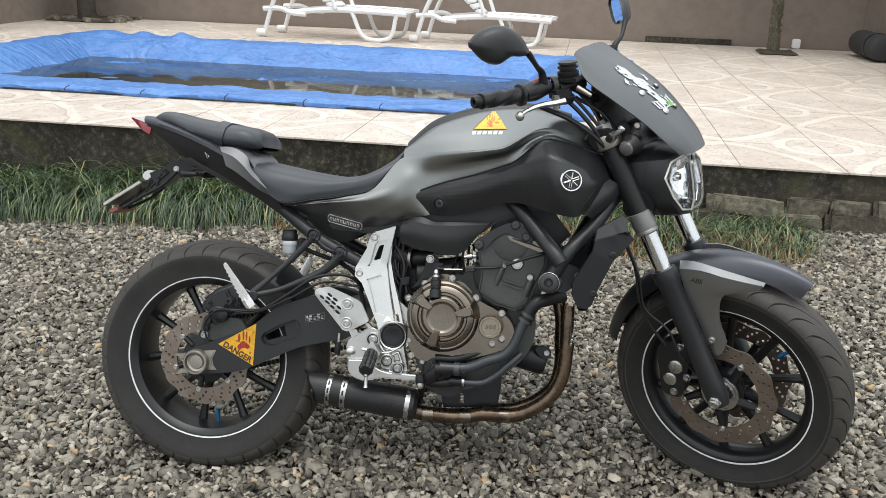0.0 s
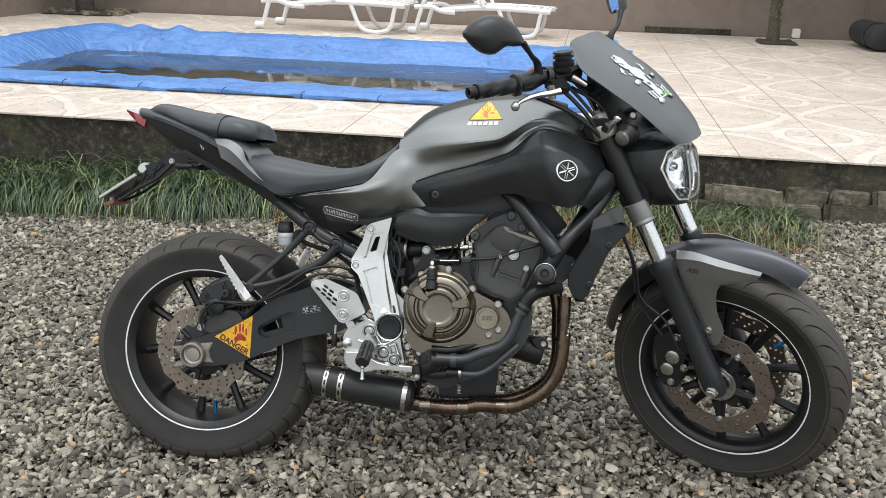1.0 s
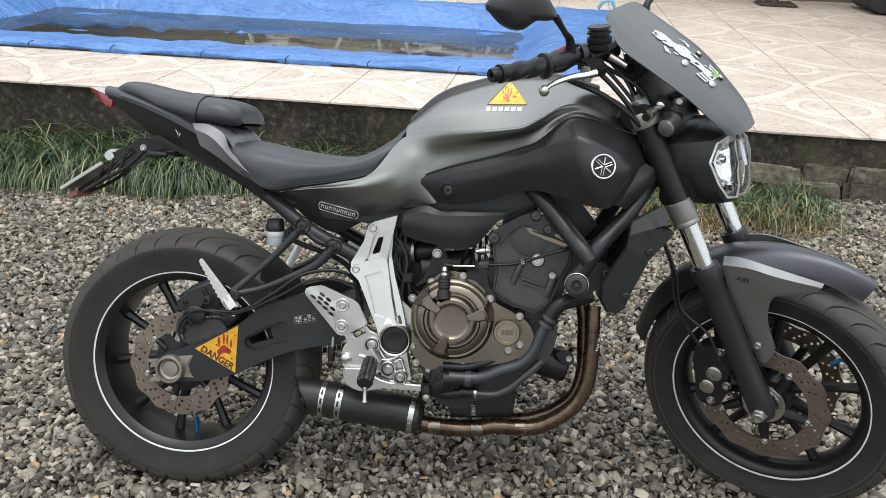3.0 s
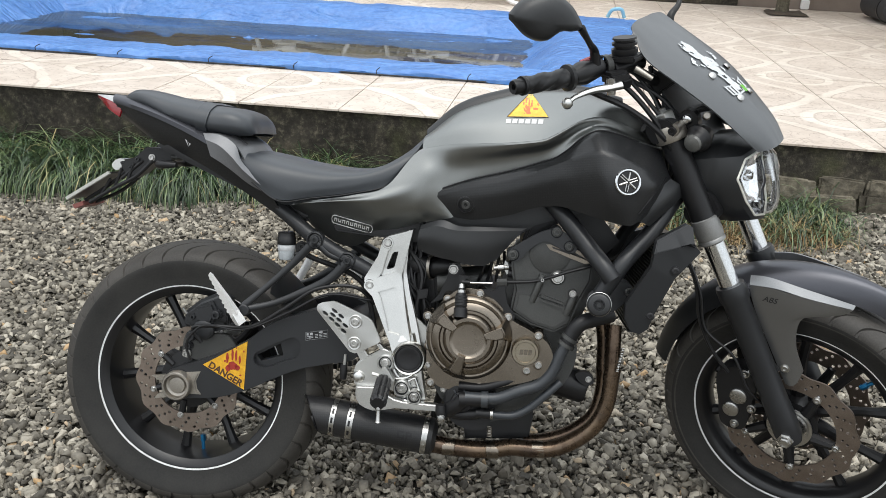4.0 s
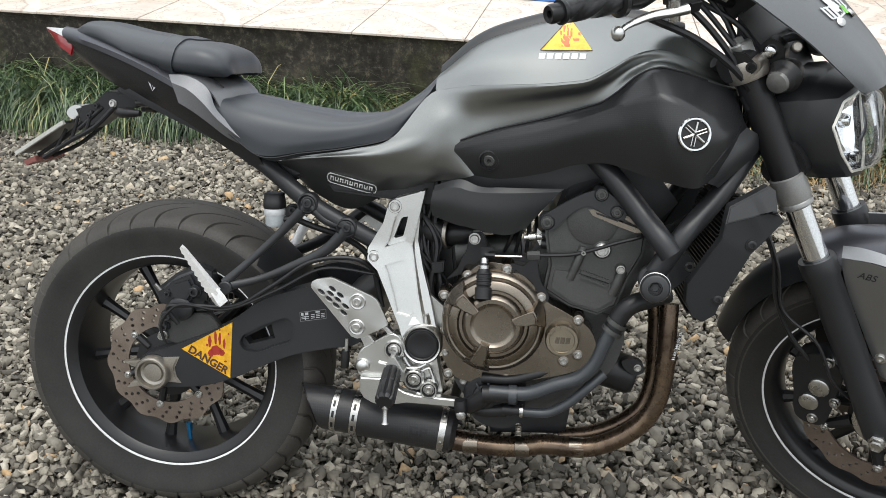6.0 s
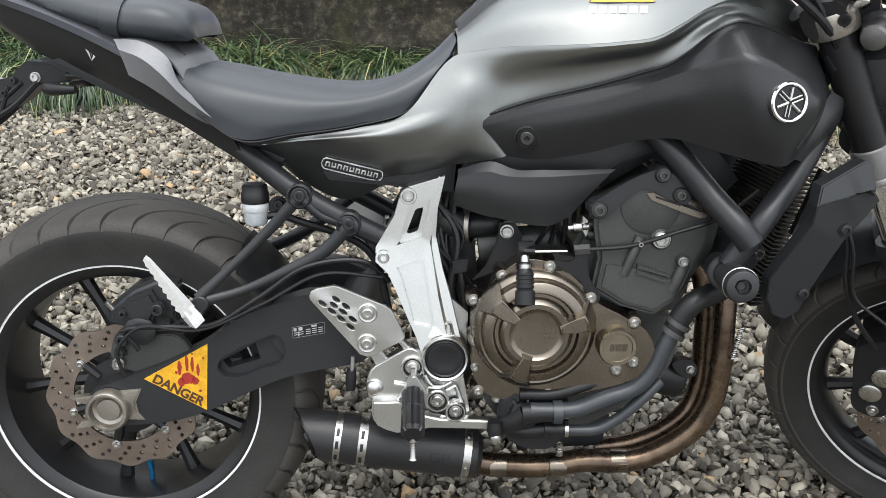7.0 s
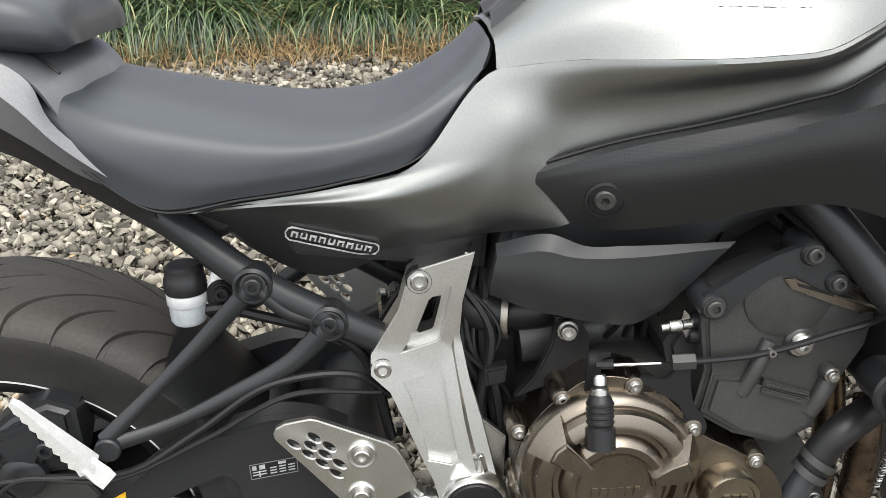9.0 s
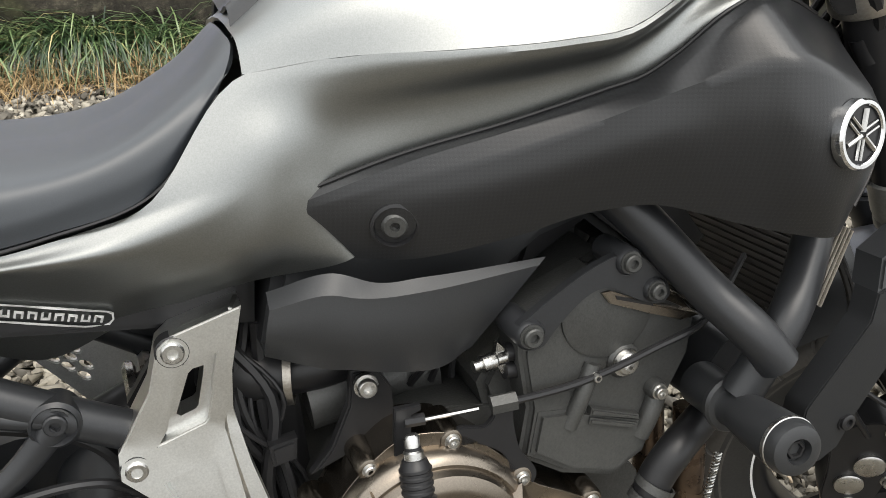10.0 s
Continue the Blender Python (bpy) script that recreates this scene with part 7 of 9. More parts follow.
air_0 = [(0.555, 0.13, 0.385), (0.609, 0.148, 0.398), (0.618, 0.15, 0.395), (0.630, 0.152, 0.390), (0.679, 0.156, 0.388), (0.783, 0.152, 0.388)]
air_1 = [(0.554, 0.148, 0.377), (0.605, 0.16, 0.385), (0.615, 0.161, 0.382), (0.626, 0.162, 0.380), (0.676, 0.164, 0.379), (0.775, 0.156, 0.383)]
air_2 = [(0.550, 0.147, 0.357), (0.603, 0.16, 0.352), (0.613, 0.161, 0.349), (0.625, 0.162, 0.347), (0.675, 0.163, 0.343), (0.751, 0.154, 0.356)]
air_3 = [(0.550, 0.128, 0.330), (0.604, 0.146, 0.316), (0.614, 0.148, 0.315), (0.626, 0.149, 0.312), (0.679, 0.15, 0.303), (0.718, 0.146, 0.315)]
air_4 = [(x, 0.06, z - 0.003) for x, d, z in air_3]
airbox = b_part("airbox_cover", loft([air_0, air_1, air_2, air_3, air_4], 44, 24, 0.003, sharp=(1, 3)), M_MATT, "matt black airbox cover")
b_part("airbox", plate([(0.55, 0.33), (0.60, 0.31), (0.70, 0.32), (0.80, 0.39), (0.93, 0.43), (1.0, 0.45), (1.0, 0.52), (0.90, 0.55), (0.58, 0.46)], -0.11, 0.115, (), 0.01), M_MATT, "black airbox under the tank")

seat_0 = [(0.135, 0.0, 0.540), (0.20, 0.0, 0.530), (0.30, 0.0, 0.508), (0.40, 0.0, 0.496), (0.46, 0.0, 0.507), (0.515, 0.0, 0.541), (0.551, 0.0, 0.576)]
seat_1 = [(0.136, 0.055, 0.538), (0.20, 0.078, 0.524), (0.30, 0.088, 0.504), (0.40, 0.088, 0.496), (0.46, 0.08, 0.508), (0.515, 0.066, 0.540), (0.551, 0.045, 0.574)]
seat_2 = [(0.139, 0.096, 0.533), (0.20, 0.125, 0.508), (0.30, 0.130, 0.491), (0.40, 0.130, 0.489), (0.46, 0.124, 0.502), (0.515, 0.108, 0.532), (0.552, 0.086, 0.564)]
seat_4 = [(0.142, 0.115, 0.497), (0.189, 0.132, 0.463), (0.239, 0.138, 0.431), (0.319, 0.138, 0.439), (0.409, 0.136, 0.452), (0.482, 0.128, 0.472), (0.537, 0.108, 0.536)]
seat_3 = [tuple(np.array(lo_) * 0.55 + np.array(hi_) * 0.45 + np.array((0, 0.007, 0))) for lo_, hi_ in zip(seat_4, seat_2)]
seat_5 = [(x + 0.008, d - 0.022, z - 0.012) for x, d, z in seat_4]
seat = b_part("rider_seat", loft([seat_0, seat_1, seat_2, seat_3, seat_4, seat_5], 56, 44, 0.004, True, sharp=(4,)), M_SEAT, "black vinyl rider seat")
b_part("seat_piping", tube([(x, -d + 0.001, z - 0.0025) for x, d, z in seat_4], 0.0016, 6, 60), M_BLACK, parent=seat)
pil_0 = [(-0.150, 0.0, 0.648), (-0.12, 0.0, 0.664), (-0.02, 0.0, 0.650), (0.075, 0.0, 0.632), (0.14, 0.0, 0.621), (0.160, 0.0, 0.612), (0.172, 0.0, 0.594), (0.175, 0.0, 0.572)]
pil_1 = [(-0.148, 0.03, 0.646), (-0.12, 0.045, 0.661), (-0.02, 0.065, 0.646), (0.075, 0.08, 0.628), (0.14, 0.08, 0.618), (0.160, 0.078, 0.609), (0.172, 0.070, 0.591), (0.175, 0.062, 0.571)]
pil_2 = [(-0.140, 0.055, 0.642), (-0.11, 0.072, 0.652), (-0.02, 0.095, 0.632), (0.075, 0.112, 0.612), (0.142, 0.112, 0.606), (0.158, 0.106, 0.598), (0.170, 0.097, 0.583), (0.172, 0.088, 0.570)]
pil_3 = [(-0.13, 0.06, 0.634), (-0.10, 0.076, 0.636), (-0.02, 0.100, 0.610), (0.075, 0.116, 0.585), (0.142, 0.115, 0.577), (0.156, 0.110, 0.576), (0.167, 0.098, 0.571), (0.170, 0.088, 0.569)]
pil_4 = [(-0.12, 0.045, 0.626), (-0.09, 0.06, 0.624), (-0.02, 0.08, 0.598), (0.075, 0.095, 0.572), (0.142, 0.095, 0.566), (0.154, 0.092, 0.566), (0.164, 0.086, 0.566), (0.168, 0.080, 0.5685)]
b_part("pillion_seat", loft([pil_0, pil_1, pil_2, pil_3, pil_4], 38, 20, 0.004, True), M_SEAT, "black vinyl pillion seat")
strap = b_part("seat_strap", loft([
    [(0.055, 0.0, 0.640), (0.082, 0.0, 0.634)], [(0.055, 0.08, 0.636), (0.082, 0.082, 0.630)],
    [(0.052, 0.113, 0.618), (0.08, 0.116, 0.613)], [(0.048, 0.119, 0.592), (0.074, 0.121, 0.587)], [(0.045, 0.10, 0.574), (0.07, 0.102, 0.570)]], 5, 16, 0.003, True), M_SEAT, "stitched pillion strap")

tail_0 = [(-0.168, 0.0, 0.652), (-0.12, 0.0, 0.645), (0.0, 0.0, 0.612), (0.08, 0.0, 0.578), (0.14, 0.0, 0.545)]
tail_1 = [(-0.168, 0.042, 0.650), (-0.118, 0.068, 0.640), (0.0, 0.092, 0.602), (0.08, 0.104, 0.566), (0.14, 0.104, 0.530)]
tail_2 = [(-0.166, 0.052, 0.640), (-0.112, 0.080, 0.628), (0.0, 0.105, 0.588), (0.08, 0.118, 0.550), (0.15, 0.114, 0.508)]
tail_3 = [(-0.152, 0.050, 0.615), (-0.10, 0.074, 0.590), (0.0, 0.094, 0.552), (0.09, 0.104, 0.512), (0.215, 0.103, 0.436)]
tail_4 = [(-0.142, 0.042, 0.598), (-0.07, 0.064, 0.553), (0.02, 0.080, 0.516), (0.12, 0.090, 0.462), (0.25, 0.094, 0.378)]
tail_body = b_part("tail_cover", loft([tail_1, tail_2, tail_3, tail_4], 30, 14, 0.003, sharp=(1,)), M_CARBON, "black carbon-look tail cover")
mirrored(tail_body, "tail_cover")
tail_up = [(x, d + 0.0025, z + 0.0015) for x, d, z in tail_2]
b_part("tail_top", loft([tail_0, [(x, d, z + 0.002) for x, d, z in tail_1], tail_up, [(x + 0.001, d + 0.0015, z - 0.007) for x, d, z in tail_2]], 30, 12, 0.003, True), M_SLATE, "slate grey tail top")
rail_0 = [(0.066, 0.114, 0.570), (0.105, 0.118, 0.567), (0.142, 0.122, 0.545), (0.156, 0.126, 0.512), (0.200, 0.130, 0.472), (0.250, 0.126, 0.438)]
rail_1 = [(0.076, 0.127, 0.556), (0.106, 0.132, 0.545), (0.135, 0.135, 0.522), (0.160, 0.137, 0.495), (0.205, 0.136, 0.459), (0.246, 0.130, 0.433)]
rail_2 = [(0.086, 0.124, 0.520), (0.110, 0.124, 0.506), (0.140, 0.124, 0.485), (0.168, 0.124, 0.464), (0.205, 0.122, 0.444), (0.240, 0.118, 0.425)]
brg_0 = [(0.066, 0.114, 0.570), (0.105, 0.1175, 0.567), (0.142, 0.120, 0.545), (0.168, 0.116, 0.500)]
brg_1 = [(0.072, 0.080, 0.573), (0.118, 0.080, 0.569), (0.156, 0.084, 0.546), (0.182, 0.086, 0.498)]
brg_2 = [(0.085, 0.0, 0.570), (0.135, 0.0, 0.562), (0.170, 0.0, 0.546), (0.198, 0.0, 0.496)]
M_BRIDGE = plain("grey_satin_plastic", (0.15, 0.153, 0.16), 0.40, 0.4, big=6, fine=500, bump=0.05)
rail = b_part("tail_rail", loft([rail_0, rail_1, rail_2], 24, 10, 0.004, sharp=(1,)), M_BRIDGE, "dark grey tail side rail")
mirrored(rail, "tail_rail")
brg = b_part("seat_bridge", loft([brg_2, brg_1, brg_0], 18, 14, 0.003, True), M_BRIDGE, "dark grey bridge between the seats")
b_part("bridge_seam", tube([(0.092, -0.100, 0.572), (0.112, -0.090, 0.571), (0.135, -0.088, 0.565), (0.162, -0.098, 0.548)], 0.0016, 6, 20), M_BLACK, parent=brg)
print_on("tail_mark", [[(0.0195, 0.558), (0.0245, 0.554), (0.0275, 0.539)], [(0.0385, 0.550), (0.0325, 0.552), (0.0275, 0.539)], [(0.0272, 0.557), (0.0295, 0.557), (0.0278, 0.546)]], 0.1015, M_GREYPRINT, tail_body)
b_part("under_tail", plate([(-0.06, 0.54), (0.02, 0.50), (0.15, 0.44), (0.27, 0.37), (0.33, 0.40), (0.27, 0.45), (0.10, 0.53), (0.0, 0.56)], -0.075, 0.078, (), 0.008), M_BLACK, "black tray under the tail")
for s in (1, -1):
    b_part("subframe_tube", tube([(0.12, -0.066 * s, 0.478), (0.20, -0.076 * s, 0.428), (0.25, -0.086 * s, 0.393), (0.306, -0.098 * s, 0.350), (0.44, -0.10 * s, 0.274), (0.50, -0.09 * s, 0.24)], 0.0165, 14, 26), M_FRAME)
    b_part("subframe_tube", tube([(0.16, -0.085 * s, 0.46), (0.35, -0.09 * s, 0.41), (0.56, -0.10 * s, 0.40)], 0.013, 12, 18), M_FRAME)
tl_0 = [(-0.228, 0, 0.652), (-0.182, 0.035, 0.639), (-0.148, 0.056, 0.627)]
tl_1 = [(-0.226, 0, 0.647), (-0.180, 0.038, 0.629), (-0.147, 0.058, 0.614)]
tl_2 = [(-0.222, 0, 0.643), (-0.182, 0.037, 0.617), (-0.152, 0.055, 0.602)]
tl = b_part("tail_light", loft([tl_0, tl_1, tl_2], 12, 8, 0.004, True), M_RED, "red tail light lens")
b_part("tail_tip", loft([[(-0.228, 0, 0.654), (-0.182, 0.02, 0.651), (-0.137, 0.04, 0.646), (-0.092, 0.06, 0.633)], [(-0.227, 0, 0.651), (-0.180, 0.037, 0.639), (-0.142, 0.062, 0.627), (-0.080, 0.085, 0.614)]], 14, 4, 0.004, True), plain("pale_grey_paint", (0.46, 0.46, 0.46), 0.34, 0.5, bump=0.0), "bright strip over the tail light", tl)
# plate carrier: blank plate seen almost edge on
carrier = b_part("number_plate", plate([(-0.2913, 0.4132), (-0.2873, 0.4067), (-0.1830, 0.4701), (-0.1870, 0.4766)], 0.036, 0.045, (), 0.0008), plain("worn_plate_back", (0.46, 0.46, 0.42), 0.4, 0.4), "worn blank number plate seen edge on")
b_part("plate_back", plate([(-0.2905, 0.4115), (-0.2880, 0.4075), (-0.1840, 0.4708), (-0.1865, 0.4748)], -0.09, 0.036), M_BLACK, parent=carrier)
b_part("plate_foot", plate([(-0.2807, 0.3949), (-0.2543, 0.4052), (-0.2518, 0.3946), (-0.2740, 0.3858)], -0.07, 0.035, (), 0.001), plain("faded_red_edge", (0.20, 0.07, 0.06), 0.5, 0.2), parent=carrier)
b = bmesh.new()
plate([(-0.1683, 0.5011), (-0.1276, 0.5103), (-0.1003, 0.5346), (-0.0412, 0.5313), (-0.0173, 0.5139), (-0.0388, 0.5027), (-0.0900, 0.4984), (-0.1173, 0.4740), (-0.1419, 0.4600), (-0.1579, 0.4779)], -0.03, 0.03, (), 0.003, b)
b_part("plate_carrier", b, M_BLACK, "black plate carrier arm")
for q, r in (([(-0.239, -0.03, 0.402), (-0.182, -0.03, 0.436), (-0.125, -0.03, 0.467), (-0.084, -0.03, 0.504)], 0.0048), ([(-0.255, -0.02, 0.406), (-0.197, -0.02, 0.443), (-0.153, -0.02, 0.476)], 0.0042), ([(-0.264, 0.03, 0.395), (-0.191, 0.03, 0.427), (-0.132, 0.03, 0.472)], 0.0042), ([(-0.215, -0.03, 0.414), (-0.187, -0.03, 0.459)], 0.0035), ([(-0.179, -0.03, 0.436), (-0.160, -0.03, 0.484)], 0.0035), ([(-0.147, -0.03, 0.455), (-0.130, -0.03, 0.497)], 0.004), ([(-0.161, -0.03, 0.460), (-0.108, -0.03, 0.503)], 0.0038)):
    b_part("carrier_strut", tube(q, r, 8), M_BLACK, parent=carrier)
b_part("plate_lamp", plate(round_loop([(-0.1842, 0.4903), (-0.1772, 0.5010), (-0.1636, 0.5066), (-0.1529, 0.5031), (-0.1599, 0.4872), (-0.1736, 0.4789)], 20), -0.02, 0.03, (), 0.004), M_ALU, "small bright plate lamp")
for (x, z), r in zip([(-0.0865, 0.5106), (-0.1199, 0.5057), (-0.1362, 0.4870)], (0.0065, 0.005, 0.0045)):
    bolt(x, 0.031, z, r, 0.005, M_STEEL if x > -0.1 else M_FRAME)
b_part("carrier_plug", tube([(-0.039, -0.03, 0.513), (-0.010, -0.03, 0.513)], 0.006, 10), M_ENGINE)
for s in (1, -1):
    sig = b_part("rear_indicator", tube([(-0.055, -0.03 * s, 0.497), (-0.05, -0.075 * s, 0.497), (-0.03, -0.085 * s, 0.497), (-0.005, -0.088 * s, 0.497)], [0.005, 0.006, 0.010, 0.006], 10), M_BLACK)

# ---- foot rest plates
hang = [(0.5366, 0.3726), (0.4810, 0.3561), (0.4699, 0.3465), (0.4602, 0.3125), (0.4312, 0.2633), (0.4308, 0.2415), (0.4498, 0.2227), (0.4656, 0.1864), (0.4816, 0.1478), (0.4925, 0.1230), (0.5021, 0.0896)] + [(0.5030, 0.0461), (0.5055, 0.0115), (0.5160, -0.0061), (0.5668, -0.0086), (0.5747, 0.0021), (0.5700, 0.0282), (0.5645, 0.0598), (0.5615, 0.1125)] + [(0.5552, 0.1403), (0.5449, 0.1841), (0.5324, 0.2288), (0.5225, 0.2792), (0.5262, 0.3284)]
slot = [(0.4911, 0.3179), (0.4950, 0.3212), (0.5037, 0.3227), (0.5029, 0.3170), (0.4958, 0.2883), (0.4934, 0.2858), (0.4814, 0.2818), (0.4782, 0.2843)]
flank = [(0.5337, 0.3705), (0.5134, 0.2706), (0.5158, 0.2558), (0.5256, 0.1896), (0.5411, 0.1138)]


def crown(x, z):
    """The plate leans out towards its foot and is rounded across its width."""
    return 0.024 * min(1.0, max(0.0, (0.27 - z) / 0.17))



hanger = b_part("footrest_hanger", plate(fine(hang), 0.085, 0.1085, [slot], 0.0, shape=crown), M_ALU, "cast aluminium frame plate")
recess = [(0.4627, 0.2326), (0.4981, 0.2448), (0.5045, 0.2396), (0.5186, 0.1470), (0.5120, 0.1418), (0.4882, 0.1476), (0.4802, 0.1801), (0.4690, 0.2190)]
slot_in = [(0.4824, 0.3237), (0.4887, 0.3302), (0.5140, 0.3357), (0.5116, 0.3235), (0.5013, 0.2808), (0.4981, 0.2775), (0.4630, 0.2662), (0.4695, 0.2762)]
b_part("hanger_face", plate(fine(hang[:19] + flank[:0:-1]), 0.1087, 0.1195, [fine(recess), slot_in], 0.0045, shape=crown, seg=2), M_ALU, parent=hanger)
edge_0 = [(x - 0.003, 0.1165 + crown(x, z), z) for x, z in flank + [(0.5440, 0.1480), (0.5520, 0.1180)]]
edge_1 = [(x + 0.0005, 0.0955 + crown(x, z), z) for x, z in hang[:1] + hang[:-7:-1]]
b_part("hanger_flank", loft([edge_0, edge_1], 24, 5, 0.004), M_ALU, "flank of the frame plate", hanger)
b_part("hanger_mark", plate([(0.5102, 0.1265), (0.5167, 0.1403), (0.5232, 0.1410), (0.5322, 0.1303)], 0.112, 0.1235, (), 0.0, shape=crown), M_POLISH, parent=hanger)
b_part("hanger_web", plate([(0.5444, 0.1785), (0.5729, 0.1533), (0.5713, 0.0959), (0.5620, 0.0961), (0.5515, 0.1360)], 0.098, 0.108, (), 0.002), M_ALU, parent=hanger)
hb1, hb2 = [(0.4815, 0.3424)][0], [(0.4429, 0.2471)][0]
for (x, z), dd in ((hb1, 0.1178), (hb2, 0.1195)):
    b_part("bolt_seat", lathe([(0.0135, -0.012), (0.0135, 0.0012), (0.0122, 0.002), (0.0112, -0.003), (0, -0.003)], (x, -dd, z), RIGHT, 26), M_BLACK, parent=hanger)
    bolt(x, dd - 0.003, z, 0.0092, 0.008, M_STEEL, hanger)
px, pz = [(0.5359, 0.0916)][0]
b_part("pivot_rim", lathe([(0.0375, -0.02), (0.0375, 0.004), (0.0345, 0.008), (0.0318, 0.006), (0.031, -0.02)], (px, -0.142, pz), RIGHT, 44, closed=True), M_ALU, parent=hanger)
b_part("pivot_plug", lathe([(0.031, -0.02), (0.031, 0.003), (0.0285, 0.006), (0.0265, 0.004), (0.024, 0.0045), (0.018, 0.003), (0, 0.0025)], (px, -0.143, pz), RIGHT, 40), M_BLACK, "black swingarm pivot plug", hanger)
guard = [(0.3330, 0.1987), (0.3358, 0.2058), (0.3444, 0.2101), (0.3696, 0.2144), (0.3771, 0.2126), (0.4454, 0.1828), (0.4545, 0.1756), (0.4587, 0.1684), (0.4744, 0.1338), (0.4735, 0.1284), (0.4683, 0.1248), (0.4285, 0.1030), (0.4173, 0.1003), (0.4063, 0.1041), (0.3376, 0.1880), (0.3337, 0.1934)]
gh = [[(x + 0.0062 * math.cos(k * math.pi / 6) * 1.05, z + 0.0042 * math.sin(k * math.pi / 6) - 0.0035 * math.cos(k * math.pi / 6)) for k in range(12)] for x, z in [(0.3523, 0.1870), (0.3727, 0.1931), (0.3691, 0.1842), (0.3871, 0.1819), (0.3662, 0.1744), (0.3826, 0.1734), (0.3794, 0.1626), (0.3967, 0.1616), (0.3930, 0.1495)]]
heel = b_part("heel_guard", plate(guard, 0.149, 0.156, gh, 0.0022, shape=lambda x, z: 4.0 * (0.018 ** 2 - min(0.018, abs((z - 0.155) + 0.66 * (x - 0.405))) ** 2), dense=1), M_ALU, "drilled aluminium heel guard")
for x, z in [(0.4195, 0.1716), (0.4175, 0.1232)]:
    b_part("bolt_seat", lathe([(0.015, -0.002), (0.015, 0.002), (0.0135, 0.0035), (0.0115, 0.003), (0, 0.0025)], (x, -0.1565, z), RIGHT, 24), M_ALU, parent=heel)
    bolt(x, 0.1588, z, 0.0085, 0.006, M_STEEL, heel)
b_part("heel_guard", plate([(x, z + 0.062) for x, z in guard], -0.156, -0.149, [[(x, z + 0.062) for x, z in h] for h in gh], 0.0022), M_ALU, "drilled aluminium heel guard")
lowb = [(0.4955, 0.1074), (0.4844, 0.1130), (0.4757, 0.1112), (0.4287, 0.0838), (0.4216, 0.0763), (0.4161, 0.0613), (0.4148, 0.0443), (0.4180, 0.0310), (0.4257, 0.0252), (0.4590, 0.0239), (0.5134, 0.0186), (0.5082, 0.0435), (0.5031, 0.0681), (0.5049, 0.0906)]
low = b_part("footrest_bracket", plate(lowb, 0.132, 0.152, (), 0.0045, seg=3), M_ALU, "cast aluminium foot rest bracket")
b_part("guard_strut", plate([(0.4210, 0.1008), (0.4393, 0.1062), (0.4511, 0.0893), (0.4318, 0.0783)], 0.132, 0.149, (), 0.003), M_ALU, parent=low)
b_part("guard_strut", plate([(0.4637, 0.1208), (0.4723, 0.1226), (0.4963, 0.0964), (0.4790, 0.1003)], 0.132, 0.149, (), 0.003), M_ALU, parent=low)
for q in ([(0.457, -0.154, 0.056), (0.486, -0.154, 0.050), (0.516, -0.154, 0.048)], [(0.516, -0.158, 0.050), (0.533, -0.158, 0.052), (0.546, -0.158, 0.059)], [(0.505, -0.154, 0.069), (0.512, -0.154, 0.056), (0.520, -0.154, 0.048)], [(0.538, -0.154, 0.044), (0.552, -0.154, 0.050), (0.557, -0.154, 0.034)], [(0.459, -0.154, 0.024), (0.480, -0.154, 0.049)], [(0.552, -0.156, 0.051), (0.562, -0.156, 0.024)], [(0.529, -0.156, 0.002), (0.547, -0.156, -0.003)]):
    b_part("bracket_rib", tube(q, 0.0032, 8), M_ALU, parent=low)
for (x, z), dd, r in zip([(0.4859, 0.0821), (0.5239, 0.0290), (0.5519, 0.0115)], (0.152, 0.160, 0.162), (1.0, 1.0, 0.88)):
    b_part("bolt_seat", lathe([(0.0185 * r, -0.012), (0.0185 * r, 0.003), (0.0168 * r, 0.005), (0.0148 * r, 0.005), (0.0142 * r, 0.0), (0, 0.0)], (x, -dd, z), RIGHT, 28), M_ALU, parent=low)
    b_part("bolt_recess", lathe([(0.0140 * r, 0.0002), (0.0140 * r, 0.0022), (0.0118 * r, 0.0022), (0.0118 * r, 0.0002)], (x, -dd, z), RIGHT, 24), M_BLACK, parent=low)
    bolt(x, dd, z, 0.0092 * r, 0.007, M_STEEL, low)
px, pz = [(0.4273, 0.0484)][0]
b_part("pedal_pivot", lathe([(0.0135, -0.006), (0.0135, 0.004), (0.0115, 0.009), (0.007, 0.012), (0, 0.013)], (px, -0.150, pz), RIGHT, 26), M_ALU, parent=low)
pedal = [(0.4241, 0.0300), (0.4221, 0.0139), (0.4244, 0.0005), (0.4311, -0.0111), (0.4449, -0.0189), (0.4606, -0.0239), (0.4799, -0.0221), (0.5114, -0.0157), (0.6043, -0.0186), (0.6095, -0.0129), (0.6085, -0.0061), (0.6006, -0.0032), (0.5289, 0.0004), (0.5080, 0.0054), (0.4855, 0.0180), (0.4631, 0.0306)]
b_part("brake_pedal", plate(pedal, 0.150, 0.166, (), 0.005, seg=3), M_ALU, "aluminium brake pedal")
tip = b_part("pedal_tip", tube([(0.611, -0.176, 0.001), (0.612, -0.176, -0.015), (0.614, -0.176, -0.028)], [0.0105, 0.0118, 0.0105], 14), M_HOSE, "ribbed rubber pedal tip")
px, pz = [(0.6136, -0.0262)][0]
b_part("tip_cap", lathe([(0.0, -0.004), (0.0085, -0.004), (0.009, 0.002), (0.006, 0.006), (0, 0.007)], (px, -0.183, pz), RIGHT, 18), M_STEEL, parent=tip)
